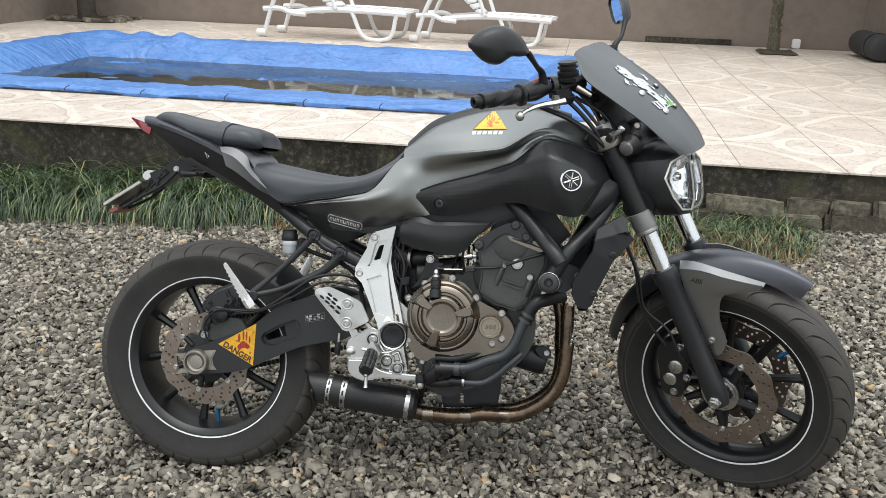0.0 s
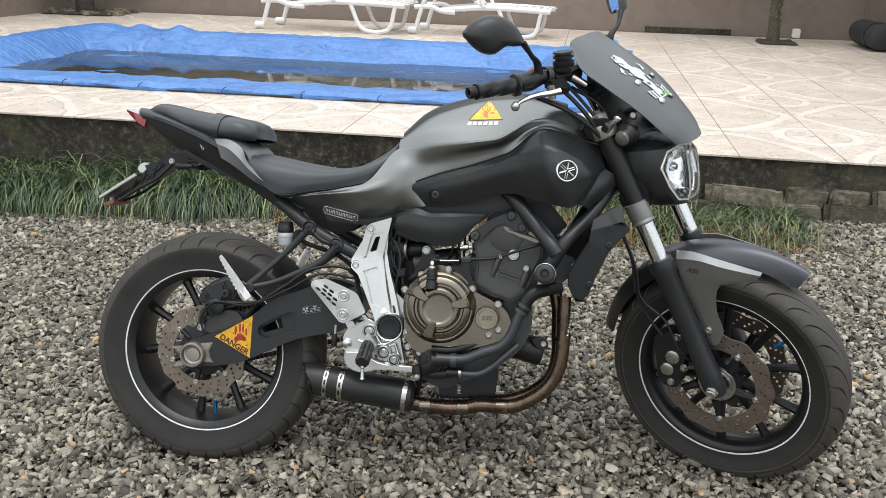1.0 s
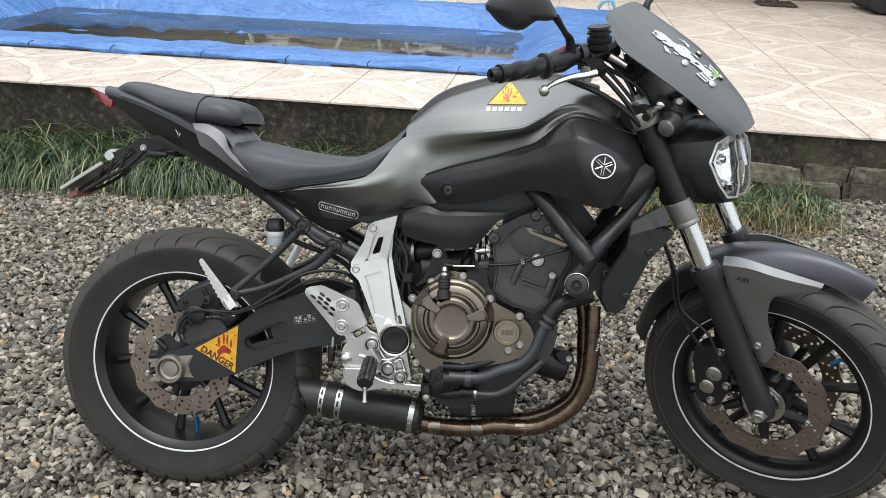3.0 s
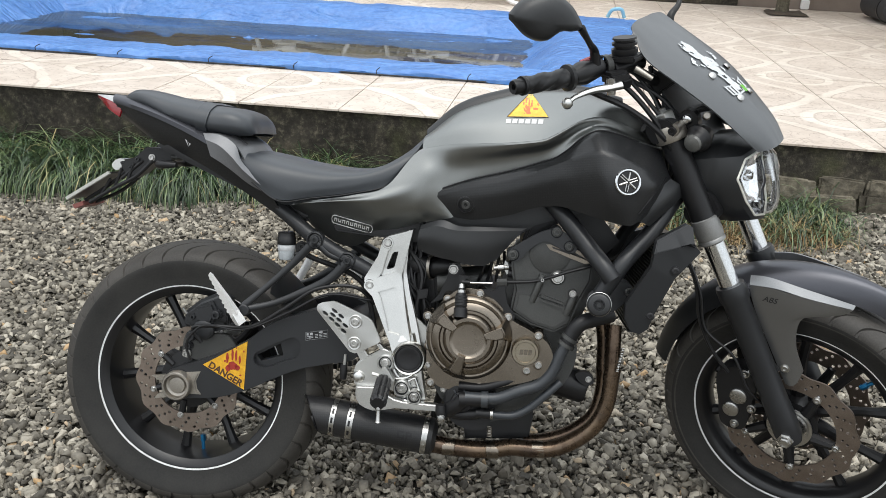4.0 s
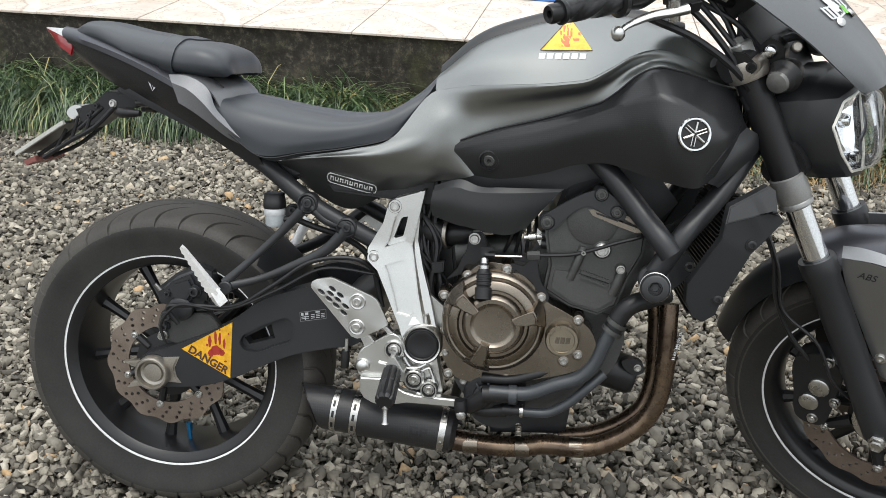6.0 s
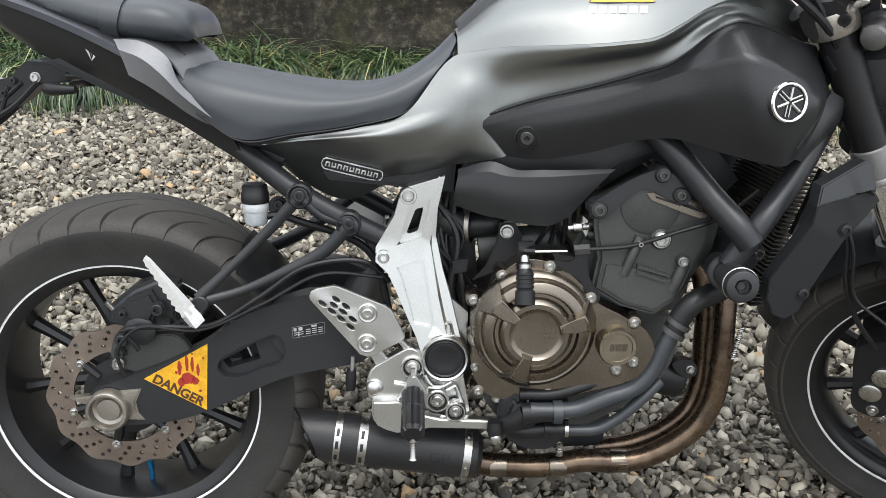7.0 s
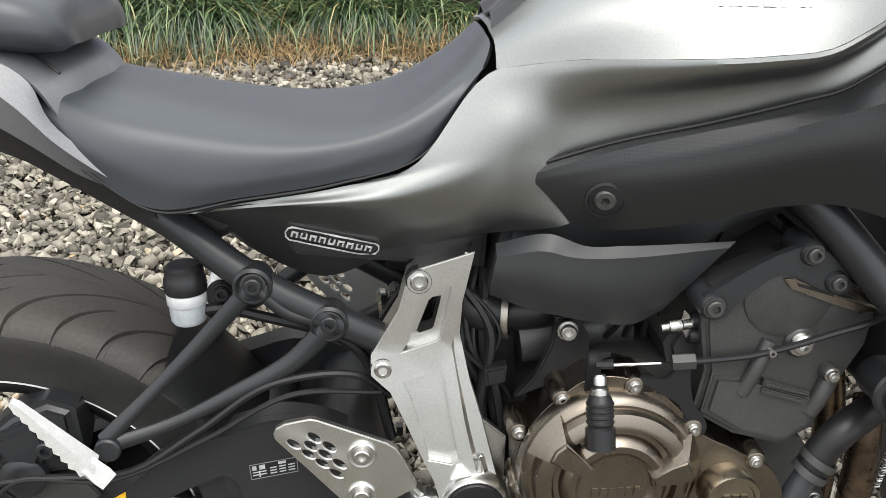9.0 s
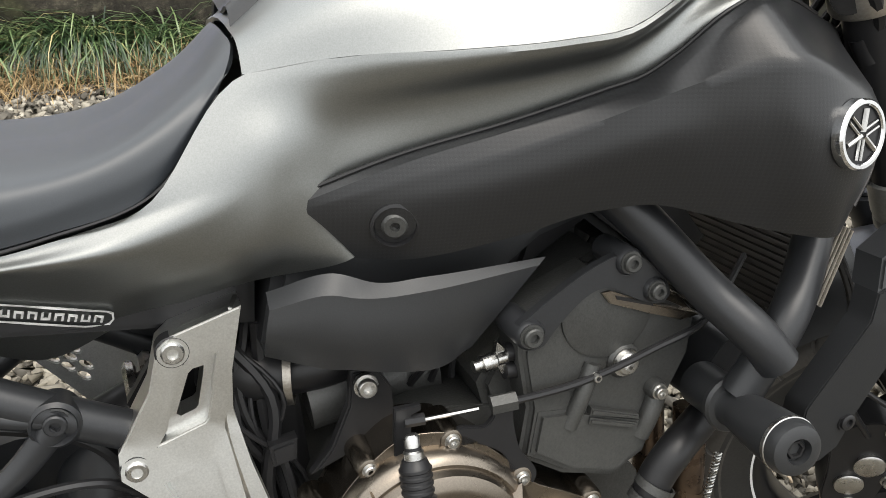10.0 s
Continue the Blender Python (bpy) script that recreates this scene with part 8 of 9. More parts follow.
psw = b_part("brake_light_switch", tube([(0.390, -0.13, 0.068), (0.389, -0.13, 0.052), (0.388, -0.13, 0.035)], [0.0075, 0.0085, 0.0075], 12), M_BLACK, "small black brake light switch")
b_part("switch_stem", tube([(0.393, -0.13, 0.091), (0.391, -0.13, 0.067)], 0.0034, 8), M_ALU, parent=psw)
fp = bmesh.new()
rings_ = []
fo, fdir = Vector((0.487, -0.176, 0.050)), Vector((0, -1, -0.33)).normalized()
fu, fw = Vector((1, 0, 0)), fdir.cross(Vector((1, 0, 0)))
for s, r in ((0.0, 0.012), (0.004, 0.017), (0.040, 0.0175), (0.042, 0.0165), (0.045, 0.0175), (0.082, 0.018), (0.088, 0.014)):
    rings_.append([fp.verts.new(fo + fdir * s + (fu * math.cos(2 * math.pi * i / 40) + fw * math.sin(2 * math.pi * i / 40)) * r * (0.87 if i % 5 == 0 else 1.0)) for i in range(40)])
for p, q in zip(rings_, rings_[1:]):
    for i in range(40):
        fp.faces.new((p[i], p[(i + 1) % 40], q[(i + 1) % 40], q[i]))
fp.faces.new(rings_[-1])
peg = b_part("rider_footrest", fp, M_HOSE, "black ribbed rubber rider foot rest", angle=25)
b_part("footrest_clevis", plate([(0.468, 0.044), (0.484, 0.080), (0.492, 0.080), (0.510, 0.050), (0.503, 0.036), (0.475, 0.036)], 0.158, 0.184, [[(0.479, 0.046), (0.497, 0.046), (0.488, 0.064)]], 0.002), M_ALU, parent=peg)
b_part("footrest_feeler", lathe([(0.007, 0), (0.007, 0.006), (0.0045, 0.008), (0.0045, 0.03), (0.0065, 0.034), (0, 0.036)], (0.487, -0.250, 0.014), (0, -0.1, -1), 12), M_STEEL, parent=peg)
# pillion foot rest
pb = bmesh.new()
tube([(0.318, -0.112, 0.340), (0.265, -0.112, 0.284), (0.214, -0.125, 0.236), (0.164, -0.142, 0.191)], [0.0085, 0.0065, 0.006, 0.0075], 10, bm=pb, flat=1.2)
tube([(0.391, -0.112, 0.296), (0.356, -0.112, 0.259), (0.290, -0.118, 0.224), (0.219, -0.13, 0.196), (0.166, -0.142, 0.185)], [0.010, 0.0075, 0.006, 0.006, 0.0075], 10, bm=pb, flat=1.2)
tube([(0.324, -0.112, 0.335), (0.352, -0.112, 0.310), (0.388, -0.112, 0.300)], 0.0075, 10, bm=pb)
for x, z in [(0.3189, 0.3419), (0.3911, 0.2986)]:
    lathe([(0.0, -0.02), (0.0185, -0.02), (0.0195, 0.006), (0.0165, 0.009), (0.0135, 0.003), (0.0, 0.003)], (x, -0.112, z), RIGHT, 28, pb)
lathe([(0.0, -0.014), (0.013, -0.014), (0.013, 0.004), (0.011, 0.006), (0.0, 0.006)], ([(0.1679, 0.1840)][0][0], -0.146, [(0.1679, 0.1840)][0][1]), RIGHT, 20, pb)
pbr = b_part("pillion_bracket", pb, M_FRAME, "black forged pillion foot rest bracket")
for x, z in [(0.3193, 0.3425), (0.3913, 0.2993)]:
    b_part("bolt_seat", lathe([(0.0125, 0.0), (0.0125, 0.0015), (0.0105, 0.0022), (0, 0.0022)], (x, -0.1148, z), RIGHT, 24), M_ENGINE, parent=pbr)
    bolt(x, 0.1165, z, 0.0088, 0.006, M_FRAME, pbr)
pp = bmesh.new()
A_, B_ = Vector((0.160, -0.163, 0.168)), Vector((0.112, -0.198, 0.268))
dv = (B_ - A_).normalized()
nv_ = Vector((-0.35, -0.72, 0.6))
nv_ = (nv_ - dv * dv.dot(nv_)).normalized()
sv = dv.cross(nv_).normalized()
prof_ = [(0.012, -0.013), (0.115, -0.010), (0.122, -0.004), (0.120, 0.010)]
for k in range(8):
    s0 = 0.114 - k * 0.0118
    prof_ += [(s0, 0.012), (s0 - 0.004, 0.0155), (s0 - 0.008, 0.012), (s0 - 0.0095, 0.0095)]
prof_ += [(0.012, 0.013)]
fa = [pp.verts.new(A_ + dv * s - sv * w * (0.66 - 3.6 * max(0.0, s - 0.03)) + nv_ * (0.0105 - 0.058 * s)) for s, w in prof_]
fb = [pp.verts.new(A_ + dv * s - sv * w * (0.66 - 3.6 * max(0.0, s - 0.03)) - nv_ * (0.0105 - 0.058 * s)) for s, w in prof_]
pp.faces.new(fa)
pp.faces.new(fb[::-1])
for k in range(len(fa)):
    pp.faces.new((fa[k], fa[(k + 1) % len(fa)], fb[(k + 1) % len(fa)], fb[k]))
lathe([(0.0, -0.012), (0.013, -0.012), (0.014, 0.0), (0.012, 0.018), (0.0, 0.02)], A_, dv, 4, pp)
b_part("pillion_footrest", pp, M_POLISH, "polished serrated pillion foot rest")
pp2 = tube([(0.20, 0.15, 0.18), (0.235, 0.19, 0.255)], 0.011, 10)
b_part("pillion_footrest_far", pp2, M_POLISH)
b_part("pillion_bracket_far", tube([(0.392, 0.118, 0.304), (0.26, 0.135, 0.21), (0.19, 0.15, 0.18)], 0.012, 10), M_FRAME)
# brake fluid reservoir
rx_, rz_ = [(0.2471, 0.3266)][0]
rs = b_part("fluid_reservoir", lathe([(0.0, -0.034), (0.0155, -0.034), (0.018, -0.030), (0.0195, 0.0), (0.0, 0.0)], (rx_, -0.085, rz_), (0, 0, 1), 28), M_TRANSLUCENT, "milky brake fluid reservoir with black cap")
b_part("reservoir_band", lathe([(0.0196, -0.013), (0.0202, -0.012), (0.0202, -0.002), (0.0196, -0.001)], (rx_, -0.085, rz_), (0, 0, 1), 28, closed=True), plain("milky_level_band", (0.46, 0.47, 0.48), 0.4, big=20, bump=0.0), parent=rs)
b_part("reservoir_cap", lathe([(0.0205, 0.0), (0.0215, 0.003), (0.021, 0.015), (0.0195, 0.017), (0.0195, 0.026), (0.016, 0.029), (0.0, 0.029)], (rx_, -0.085, rz_), (0, 0, 1), 28), M_BLACK, "black cap", rs)
b_part("reservoir_ear", plate(round_loop([(rx_ + 0.018, rz_ - 0.004), (rx_ + 0.032, rz_ + 0.008), (rx_ + 0.046, rz_ + 0.002), (rx_ + 0.040, rz_ - 0.014), (rx_ + 0.024, rz_ - 0.02)], 24), 0.078, 0.084, (), 0.001), M_HOSE, parent=rs)
b_part("reservoir_hose", tube([(rx_ + 0.016, -0.085, rz_ - 0.022), (rx_ + 0.035, -0.085, rz_ - 0.020), (rx_ + 0.06, -0.08, rz_ - 0.03), (0.42, -0.07, 0.24), (0.45, -0.08, 0.14)], 0.006, 8, 30), M_HOSE)
bolt(rx_ + 0.036, 0.086, rz_ - 0.003, 0.008, 0.008, M_BLACK)
# shock, linkage and dark things inside the frame
b_part("shock_absorber", tube([(0.42, 0.0, 0.22), (0.60, 0.0, 0.30)], 0.035, 16), M_BLACK)
sp = [(0.44 + 0.0010 * k, 0.042 * math.cos(k * 0.42), 0.235 + 0.00045 * k + 0.042 * math.sin(k * 0.42)) for k in range(140)]
b_part("shock_spring", tube(sp, 0.006, 6, 280), M_STEEL)
b_part("battery_box", plate([(0.36, 0.36), (0.55, 0.34), (0.56, 0.45), (0.30, 0.44)], -0.085, 0.085, (), 0.006), M_BLACK)
b_part("frame_spine", plate([(0.44, 0.27), (0.56, 0.06), (0.60, 0.06), (0.58, 0.33), (0.50, 0.36)], 0.035, 0.055, (), 0.006), M_BLACK)
b_part("frame_spine", plate([(0.44, 0.27), (0.56, 0.06), (0.60, 0.06), (0.58, 0.33), (0.50, 0.36)], -0.105, -0.085), M_FRAME)
wr = random.Random(9)
for k in range(8):
    b_part("wiring", tube([(0.51 + wr.uniform(0, 0.07), -0.085 + wr.uniform(0, 0.03), 0.34), (0.54 + wr.uniform(-0.02, 0.03), -0.105 + wr.uniform(0, 0.02), 0.27 + wr.uniform(-0.02, 0.02)), (0.55 + wr.uniform(-0.01, 0.03), -0.10 + wr.uniform(0, 0.02), 0.20 + wr.uniform(-0.02, 0.02)), (0.575 + wr.uniform(-0.02, 0.02), -0.08, 0.09)], wr.uniform(0.002, 0.006), 7, 22), M_HOSE)
b_part("wiring_plug", plate([(0.548, 0.238), (0.572, 0.242), (0.570, 0.222), (0.550, 0.218)], 0.098, 0.114, (), 0.003), M_BLACK)
for k in range(5):
    b_part("wiring", tube([(0.70 + 0.012 * k, -0.10, 0.33), (0.695 + 0.014 * k, -0.11 + 0.008 * k, 0.30), (0.68 + 0.02 * k, -0.09, 0.26)], 0.0035, 6, 12), M_HOSE)
# side stand on the left
b_part("side_stand", tube([(0.60, 0.12, 0.0), (0.57, 0.20, -0.13), (0.55, 0.245, -0.222)], [0.012, 0.011, 0.012], 10), M_BLACK, "black side stand")
b_part("stand_foot", plate(round_loop([(0.52, -0.222), (0.58, -0.222), (0.59, -0.236), (0.51, -0.236)], 16), -0.275, -0.225), M_BLACK)

# ---- front end, turned to the right with the bars
FA = Vector((1.146, 0, 0.641))
FB = Vector((1.418, 0, -0.008))
fd = (FB - FA).normalized()


def fork_at(s, d, fwd=0.0):
    p = FA + fd * s
    return (p.x + fwd, -d, p.z)


M_COLLAR = plain("grey_collar_paint", (0.24, 0.24, 0.235), 0.42, 0.6, big=10, fine=400, bump=0.05)
for s in (1, -1):
    d = 0.105 * s
    f_part("fork_tube", lathe([(0.0215, 0.17), (0.0215, 0.42)], fork_at(0, d), fd, 28), M_CHROME, "polished fork tube")
    f_part("fork_upper", lathe([(0.0, -0.03), (0.016, -0.03), (0.016, -0.02), (0.0255, -0.018), (0.0255, 0.192), (0.0, 0.192)], fork_at(0, d), fd, 28), M_BLACK, "black upper fork tube")
    f_part("fork_collar", lathe([(0.0255, 0.190), (0.0285, 0.192), (0.029, 0.225), (0.027, 0.236), (0.0285, 0.238), (0.0285, 0.244), (0.022, 0.248)], fork_at(0, d), fd, 28), M_COLLAR, "grey fork collar")
    lg = f_part("fork_leg", lathe([(0.022, 0.345), (0.030, 0.345), (0.0315, 0.352), (0.0315, 0.375), (0.028, 0.385), (0.027, 0.60), (0.029, 0.66), (0.029, 0.70), (0.022, 0.722), (0.0, 0.725)], fork_at(0, d), fd, 32), M_FRAME, "black lower fork leg")
    f_part("axle_bolt", lathe([(0.0, 0), (0.016, 0), (0.016, 0.006), (0.0125, 0.008), (0.0125, 0.016), (0.009, 0.018), (0.0, 0.014)], (1.418, -d - 0.024 * s, -0.006), (0, -s, 0), 6), M_STEEL, "steel axle bolt", lg)
f_part("front_axle", tube([(1.412, -0.12, -0.012), (1.412, 0.12, -0.012)], 0.013, 12), M_STEEL)
b = plate(round_loop([(1.185, 0.50), (1.225, 0.52), (1.25, 0.47), (1.215, 0.44), (1.18, 0.46)], 30), -0.105, 0.105, (), 0.004)
f_part("lower_clamp", b, M_BLACK)
b = plate(round_loop([(1.105, 0.655), (1.15, 0.675), (1.172, 0.655), (1.12, 0.625)], 26), -0.135, 0.135, (), 0.004)
f_part("upper_clamp", b, M_BLACK)
cap_o = fork_at(0, 0.105)
clamp = f_part("fork_clamp", lathe([(0.0255, -0.016), (0.0325, -0.016), (0.034, -0.013), (0.034, 0.014), (0.0325, 0.017), (0.0255, 0.017)], cap_o, fd, 36, closed=True), M_DULL, "grey cast fork clamp ring")
f_part("clamp_ear", plate(round_loop([(1.150, 0.660), (1.166, 0.667), (1.175, 0.659), (1.172, 0.645), (1.158, 0.638), (1.146, 0.642)], 24), 0.108, 0.134, (), 0.003), M_DULL, parent=clamp)
f_part("clamp_screw", lathe([(0.0, 0.001), (0.004, 0.001), (0.004, 0.004), (0.008, 0.004), (0.0085, 0.0), (0.0085, -0.004)], (1.1625, -0.136, 0.6535), RIGHT, 18), M_BLACK, parent=clamp)
f_part("fork_nut", lathe([(0.0, -0.052), (0.010, -0.052), (0.011, -0.044), (0.021, -0.043), (0.0225, -0.040), (0.0225, -0.014)], cap_o, fd, 6), M_ALU, "adjuster nut", clamp, angle=20)
f_part("adjuster_knob", lathe([(0.0, -0.016), (0.010, -0.016), (0.012, -0.010), (0.012, 0.006), (0.0, 0.008)], (1.104, -0.122, 0.652), (-0.6, -0.5, 0.6), 18), M_BLACK, parent=clamp)
ear = f_part("lamp_stay", plate(round_loop([(1.160, 0.672), (1.176, 0.688), (1.196, 0.678), (1.200, 0.655), (1.190, 0.632), (1.170, 0.640)], 26), 0.072, 0.094, (), 0.004), M_BLACK, "black headlight stay")
f_part("stay_bolt", lathe([(0.011, -0.002), (0.0115, 0.003), (0.009, 0.007), (0.005, 0.009), (0, 0.0095)], (1.178, -0.094, 0.668), RIGHT, 20), M_CHROME, parent=ear)
f_part("stay_bolt", lathe([(0.008, -0.02), (0.008, 0.014), (0.006, 0.016), (0, 0.016)], (1.216, -0.090, 0.676), (0.3, -0.8, 0.3), 16), M_DULL, parent=ear)
# caliper
b = bmesh.new()
plate(round_loop([(1.265, 0.11), (1.30, 0.125), (1.34, 0.10), (1.335, 0.04), (1.31, -0.035), (1.275, -0.03), (1.262, 0.03)], 40), 0.055, 0.098, (), 0.007, b)
calf = f_part("front_caliper", b, M_BLACK, "black four-piston front caliper")
for x, z, r in ((1.306, 0.053, 0.0185), (1.291, 0.016, 0.0175)):
    f_part("piston_cap", lathe([(r, 0), (r, 0.005), (r * 0.85, 0.007), (0, 0.007)], (x, -0.097, z), RIGHT, 24), M_STEEL, "round steel piston cap", calf)
for x, z in ((1.318, 0.112), (1.335, 0.028), (1.30, -0.02)):
    bolt(x, 0.098, z, 0.008, 0.008, M_STEEL, calf, True)
f_part("axle_collar", lathe([(0.026, 0.0), (0.036, 0.0), (0.036, 0.012), (0.026, 0.012)], (1.414, -0.072, -0.012), RIGHT, 30, closed=True), M_STEEL)
f_part("front_caliper_far", plate(round_loop([(1.265, 0.11), (1.30, 0.125), (1.34, 0.10), (1.335, 0.04), (1.31, -0.035), (1.275, -0.03), (1.262, 0.03)], 30), -0.098, -0.055), M_BLACK)
f_part("brake_line", tube([(1.17, -0.10, 0.40), (1.215, -0.12, 0.31), (1.222, -0.125, 0.25), (1.25, -0.12, 0.17), (1.285, -0.11, 0.115)], 0.0042, 8, 30), M_HOSE)
f_part("sensor_line", tube([(1.175, -0.10, 0.40), (1.225, -0.125, 0.30), (1.24, -0.13, 0.22), (1.30, -0.13, 0.17), (1.335, -0.125, 0.09), (1.37, -0.10, 0.04)], 0.003, 8, 36), M_HOSE)
# mudguard
W = Vector((1.41, 0, -0.015))


def arc_shell(a0, a1, r0, r1, halves, n=26, m=13, thick=0.003, drop=0.05):
    b = bmesh.new()
    g = []
    for i in range(n):
        u = i / (n - 1)
        a = radians(a0 + (a1 - a0) * u)
        r = r0 + (r1 - r0) * u
        hw = spline([(h,) for h in halves], n)[i][0]
        row = []
        for v in np.linspace(-1, 1, m):
            rr = r - drop * abs(v) ** 2.6
            row.append(b.verts.new((W.x + rr * math.cos(a), hw * v, W.z + rr * math.sin(a))))
        g.append(row)
    for p, q in zip(g, g[1:]):
        for j in range(m - 1):
            b.faces.new((p[j], p[j + 1], q[j + 1], q[j]))
    bmesh.ops.recalc_face_normals(b, faces=b.faces)
    bmesh.ops.solidify(b, geom=b.faces[:], thickness=thick)
    return b


# blade paint twice: the upper facet's copy is lightened as if lit
M_LITFACET = plain("lit_grey_metallic_paint", (0.30, 0.305, 0.31), 0.34, 0.85, big=4, fine=800, bump=0.02)
M_BLADEGREY = plain("mid_grey_metallic_paint", (0.25, 0.252, 0.255), 0.36, 0.85, big=4, fine=800, bump=0.02)
fender = f_part("front_mudguard", arc_shell(57, 118, 0.366, 0.362, [0.02, 0.055, 0.07, 0.078, 0.08], drop=0.045), M_SLATE, "slate grey front mudguard")
f_part("mudguard_rear", arc_shell(110, 163, 0.352, 0.338, [0.075, 0.075, 0.07, 0.055], drop=0.04), M_MATT, "matt black rear half of the mudguard", fender)
for s in (1, -1):
    up_ = loft([
        [(1.315, 0.082 * s, 0.342), (1.345, 0.086 * s, 0.346), (1.42, 0.084 * s, 0.332), (1.518, 0.075 * s, 0.309)],
        [(1.317, 0.094 * s, 0.325), (1.36, 0.097 * s, 0.328), (1.43, 0.094 * s, 0.316), (1.515, 0.080 * s, 0.301)]], 16, 6, 0.004)
    if s < 0:
        up_.free()
        up_ = None
    up_ and f_part("mudguard_facet", up_, M_LITFACET, "upper facet of the mudguard blade, painted lighter as lit from above", fender)
    b = loft([
        [(1.317, 0.0945 * s, 0.324), (1.36, 0.0975 * s, 0.327), (1.43, 0.0945 * s, 0.315), (1.515, 0.0805 * s, 0.300)],
        [(1.322, 0.096 * s, 0.300), (1.37, 0.098 * s, 0.297), (1.43, 0.095 * s, 0.288), (1.508, 0.080 * s, 0.293)],
        [(1.334, 0.096 * s, 0.262), (1.37, 0.097 * s, 0.258), (1.40, 0.096 * s, 0.258), (1.422, 0.092 * s, 0.264)],
        [(1.358, 0.095 * s, 0.205), (1.38, 0.096 * s, 0.20), (1.40, 0.095 * s, 0.20), (1.416, 0.092 * s, 0.206)],
        [(1.400, 0.092 * s, 0.108), (1.41, 0.093 * s, 0.104), (1.422, 0.092 * s, 0.112), (1.434, 0.090 * s, 0.145)]], 16, 18, 0.004)
    sp_ = f_part("mudguard_side", b, M_BLADEGREY, "grey mudguard side blade", fender)
    bolt(1.398, 0.094, 0.145, 0.008, 0.005, M_STEEL, fender, True) if s > 0 else None
lettering("ABS", (1.345, 0.296), 0.017, 0.0985, M_FRAME, fender, -4, 0.3, front=True)

# headlight and its bucket
def both_sides(half):
    """A closed loop from its right half, listed from the top middle to the bottom middle."""
    return half + [(x, -d, z) for x, d, z in half[-2:0:-1]]


def skin(loops):
    b = bmesh.new()
    rows = [[b.verts.new((x, -d, z)) for x, d, z in lp] for lp in loops]
    n = len(rows[0])
    for p, q in zip(rows, rows[1:]):
        for k in range(n):
            b.faces.new((p[k], p[(k + 1) % n], q[(k + 1) % n], q[k]))
    return b, rows


rim_h = [(1.298, 0.0, 0.588), (1.296, 0.034, 0.588), (1.287, 0.062, 0.584), (1.280, 0.084, 0.549), (1.294, 0.066, 0.497), (1.306, 0.040, 0.459), (1.314, 0.0, 0.448)]
lip_h = [(1.293, 0.0, 0.597), (1.290, 0.038, 0.597), (1.280, 0.068, 0.592), (1.271, 0.091, 0.549), (1.286, 0.073, 0.491), (1.301, 0.045, 0.450), (1.313, 0.0, 0.438)]
mid_h = [(1.240, 0.0, 0.618), (1.238, 0.056, 0.613), (1.232, 0.090, 0.590), (1.226, 0.100, 0.548), (1.230, 0.088, 0.488), (1.246, 0.050, 0.440), (1.264, 0.0, 0.424)]
rear_h = [(1.175, 0.0, 0.605), (1.172, 0.058, 0.602), (1.166, 0.086, 0.578), (1.162, 0.090, 0.542), (1.168, 0.076, 0.482), (1.184, 0.042, 0.444), (1.205, 0.0, 0.432)]
b, rows = skin([both_sides(h) for h in (rim_h, lip_h, mid_h, rear_h)])
b.faces.new(rows[-1])
bmesh.ops.bevel(b, geom=[e for e in b.edges if all(v in rows[2] for v in e.verts)], offset=0.012, segments=3, affect="EDGES")
bucket = f_part("headlight_bucket", b, M_MATT, "matt black headlight housing")


def lamp_face(steps, name, mat, label, smooth):
    """A face inside the rim built of loops: for each its size and how far forward it stands."""
    c = Vector((1.298, 0, 0.524))
    b, rows = skin([[(c.x + (x - c.x) * k + fwd, d * k, c.z + (z - c.z) * k) for x, d, z in both_sides(rim_h)] for k, fwd in steps])
    b.faces.new(rows[-1])
    return f_part(name, b, mat, label, bucket, smooth=smooth)


M_REFLECTOR = plain("bright_reflector", (0.93, 0.94, 0.95), 0.16, 1.0, big=40, fine=100, bump=0.0)
lens = lamp_face(((1.0, 0.0), (0.93, 0.016), (0.75, 0.030), (0.45, 0.038), (0.15, 0.041)), "headlight_lens", M_LENS, "clear bulging headlight lens", True)
lens.visible_shadow = False
lamp_face(((0.98, -0.001), (0.80, -0.012), (0.62, -0.010), (0.44, -0.026), (0.20, -0.034)), "headlight_reflector", M_REFLECTOR, "faceted bright reflector", False)
edge_pts = [(x, -d, z) for x, d, z in both_sides(rim_h)]
# cream tube on the rim, its colour painted as light refracted there
f_part("lens_edge", tube([tuple(np.array(p) * (1 - k / 6) + np.array(q) * k / 6) for p, q in zip(edge_pts, edge_pts[1:] + edge_pts[:1]) for k in range(6)] + edge_pts[:1], 0.0024, 6, 145), plain("refracted_light_edge", (0.78, 0.77, 0.70), 0.3, bump=0.0), "pale tube added for light refracted at the lens edge", bucket)
f_part("reflector_fin", tube([(1.302, -0.006, 0.572), (1.312, -0.016, 0.548), (1.312, -0.004, 0.522), (1.306, 0.004, 0.498), (1.310, -0.006, 0.474), (1.309, -0.004, 0.458)], [0.0012, 0.0022, 0.0028, 0.003, 0.0025, 0.0015], 8, 30), M_SLATE, parent=bucket)
f_part("headlight_bulb", lathe([(0, 0), (0.012, 0), (0.012, 0.010), (0.008, 0.016), (0, 0.016)], (1.270, 0, 0.530), (1, 0, 0), 16), M_CHROME, parent=bucket)
f_part("position_lamp", plate([(1.296, 0.466), (1.312, 0.468), (1.310, 0.482), (1.296, 0.480)], 0.006, 0.022, (), 0.002), M_CHROME, parent=bucket)
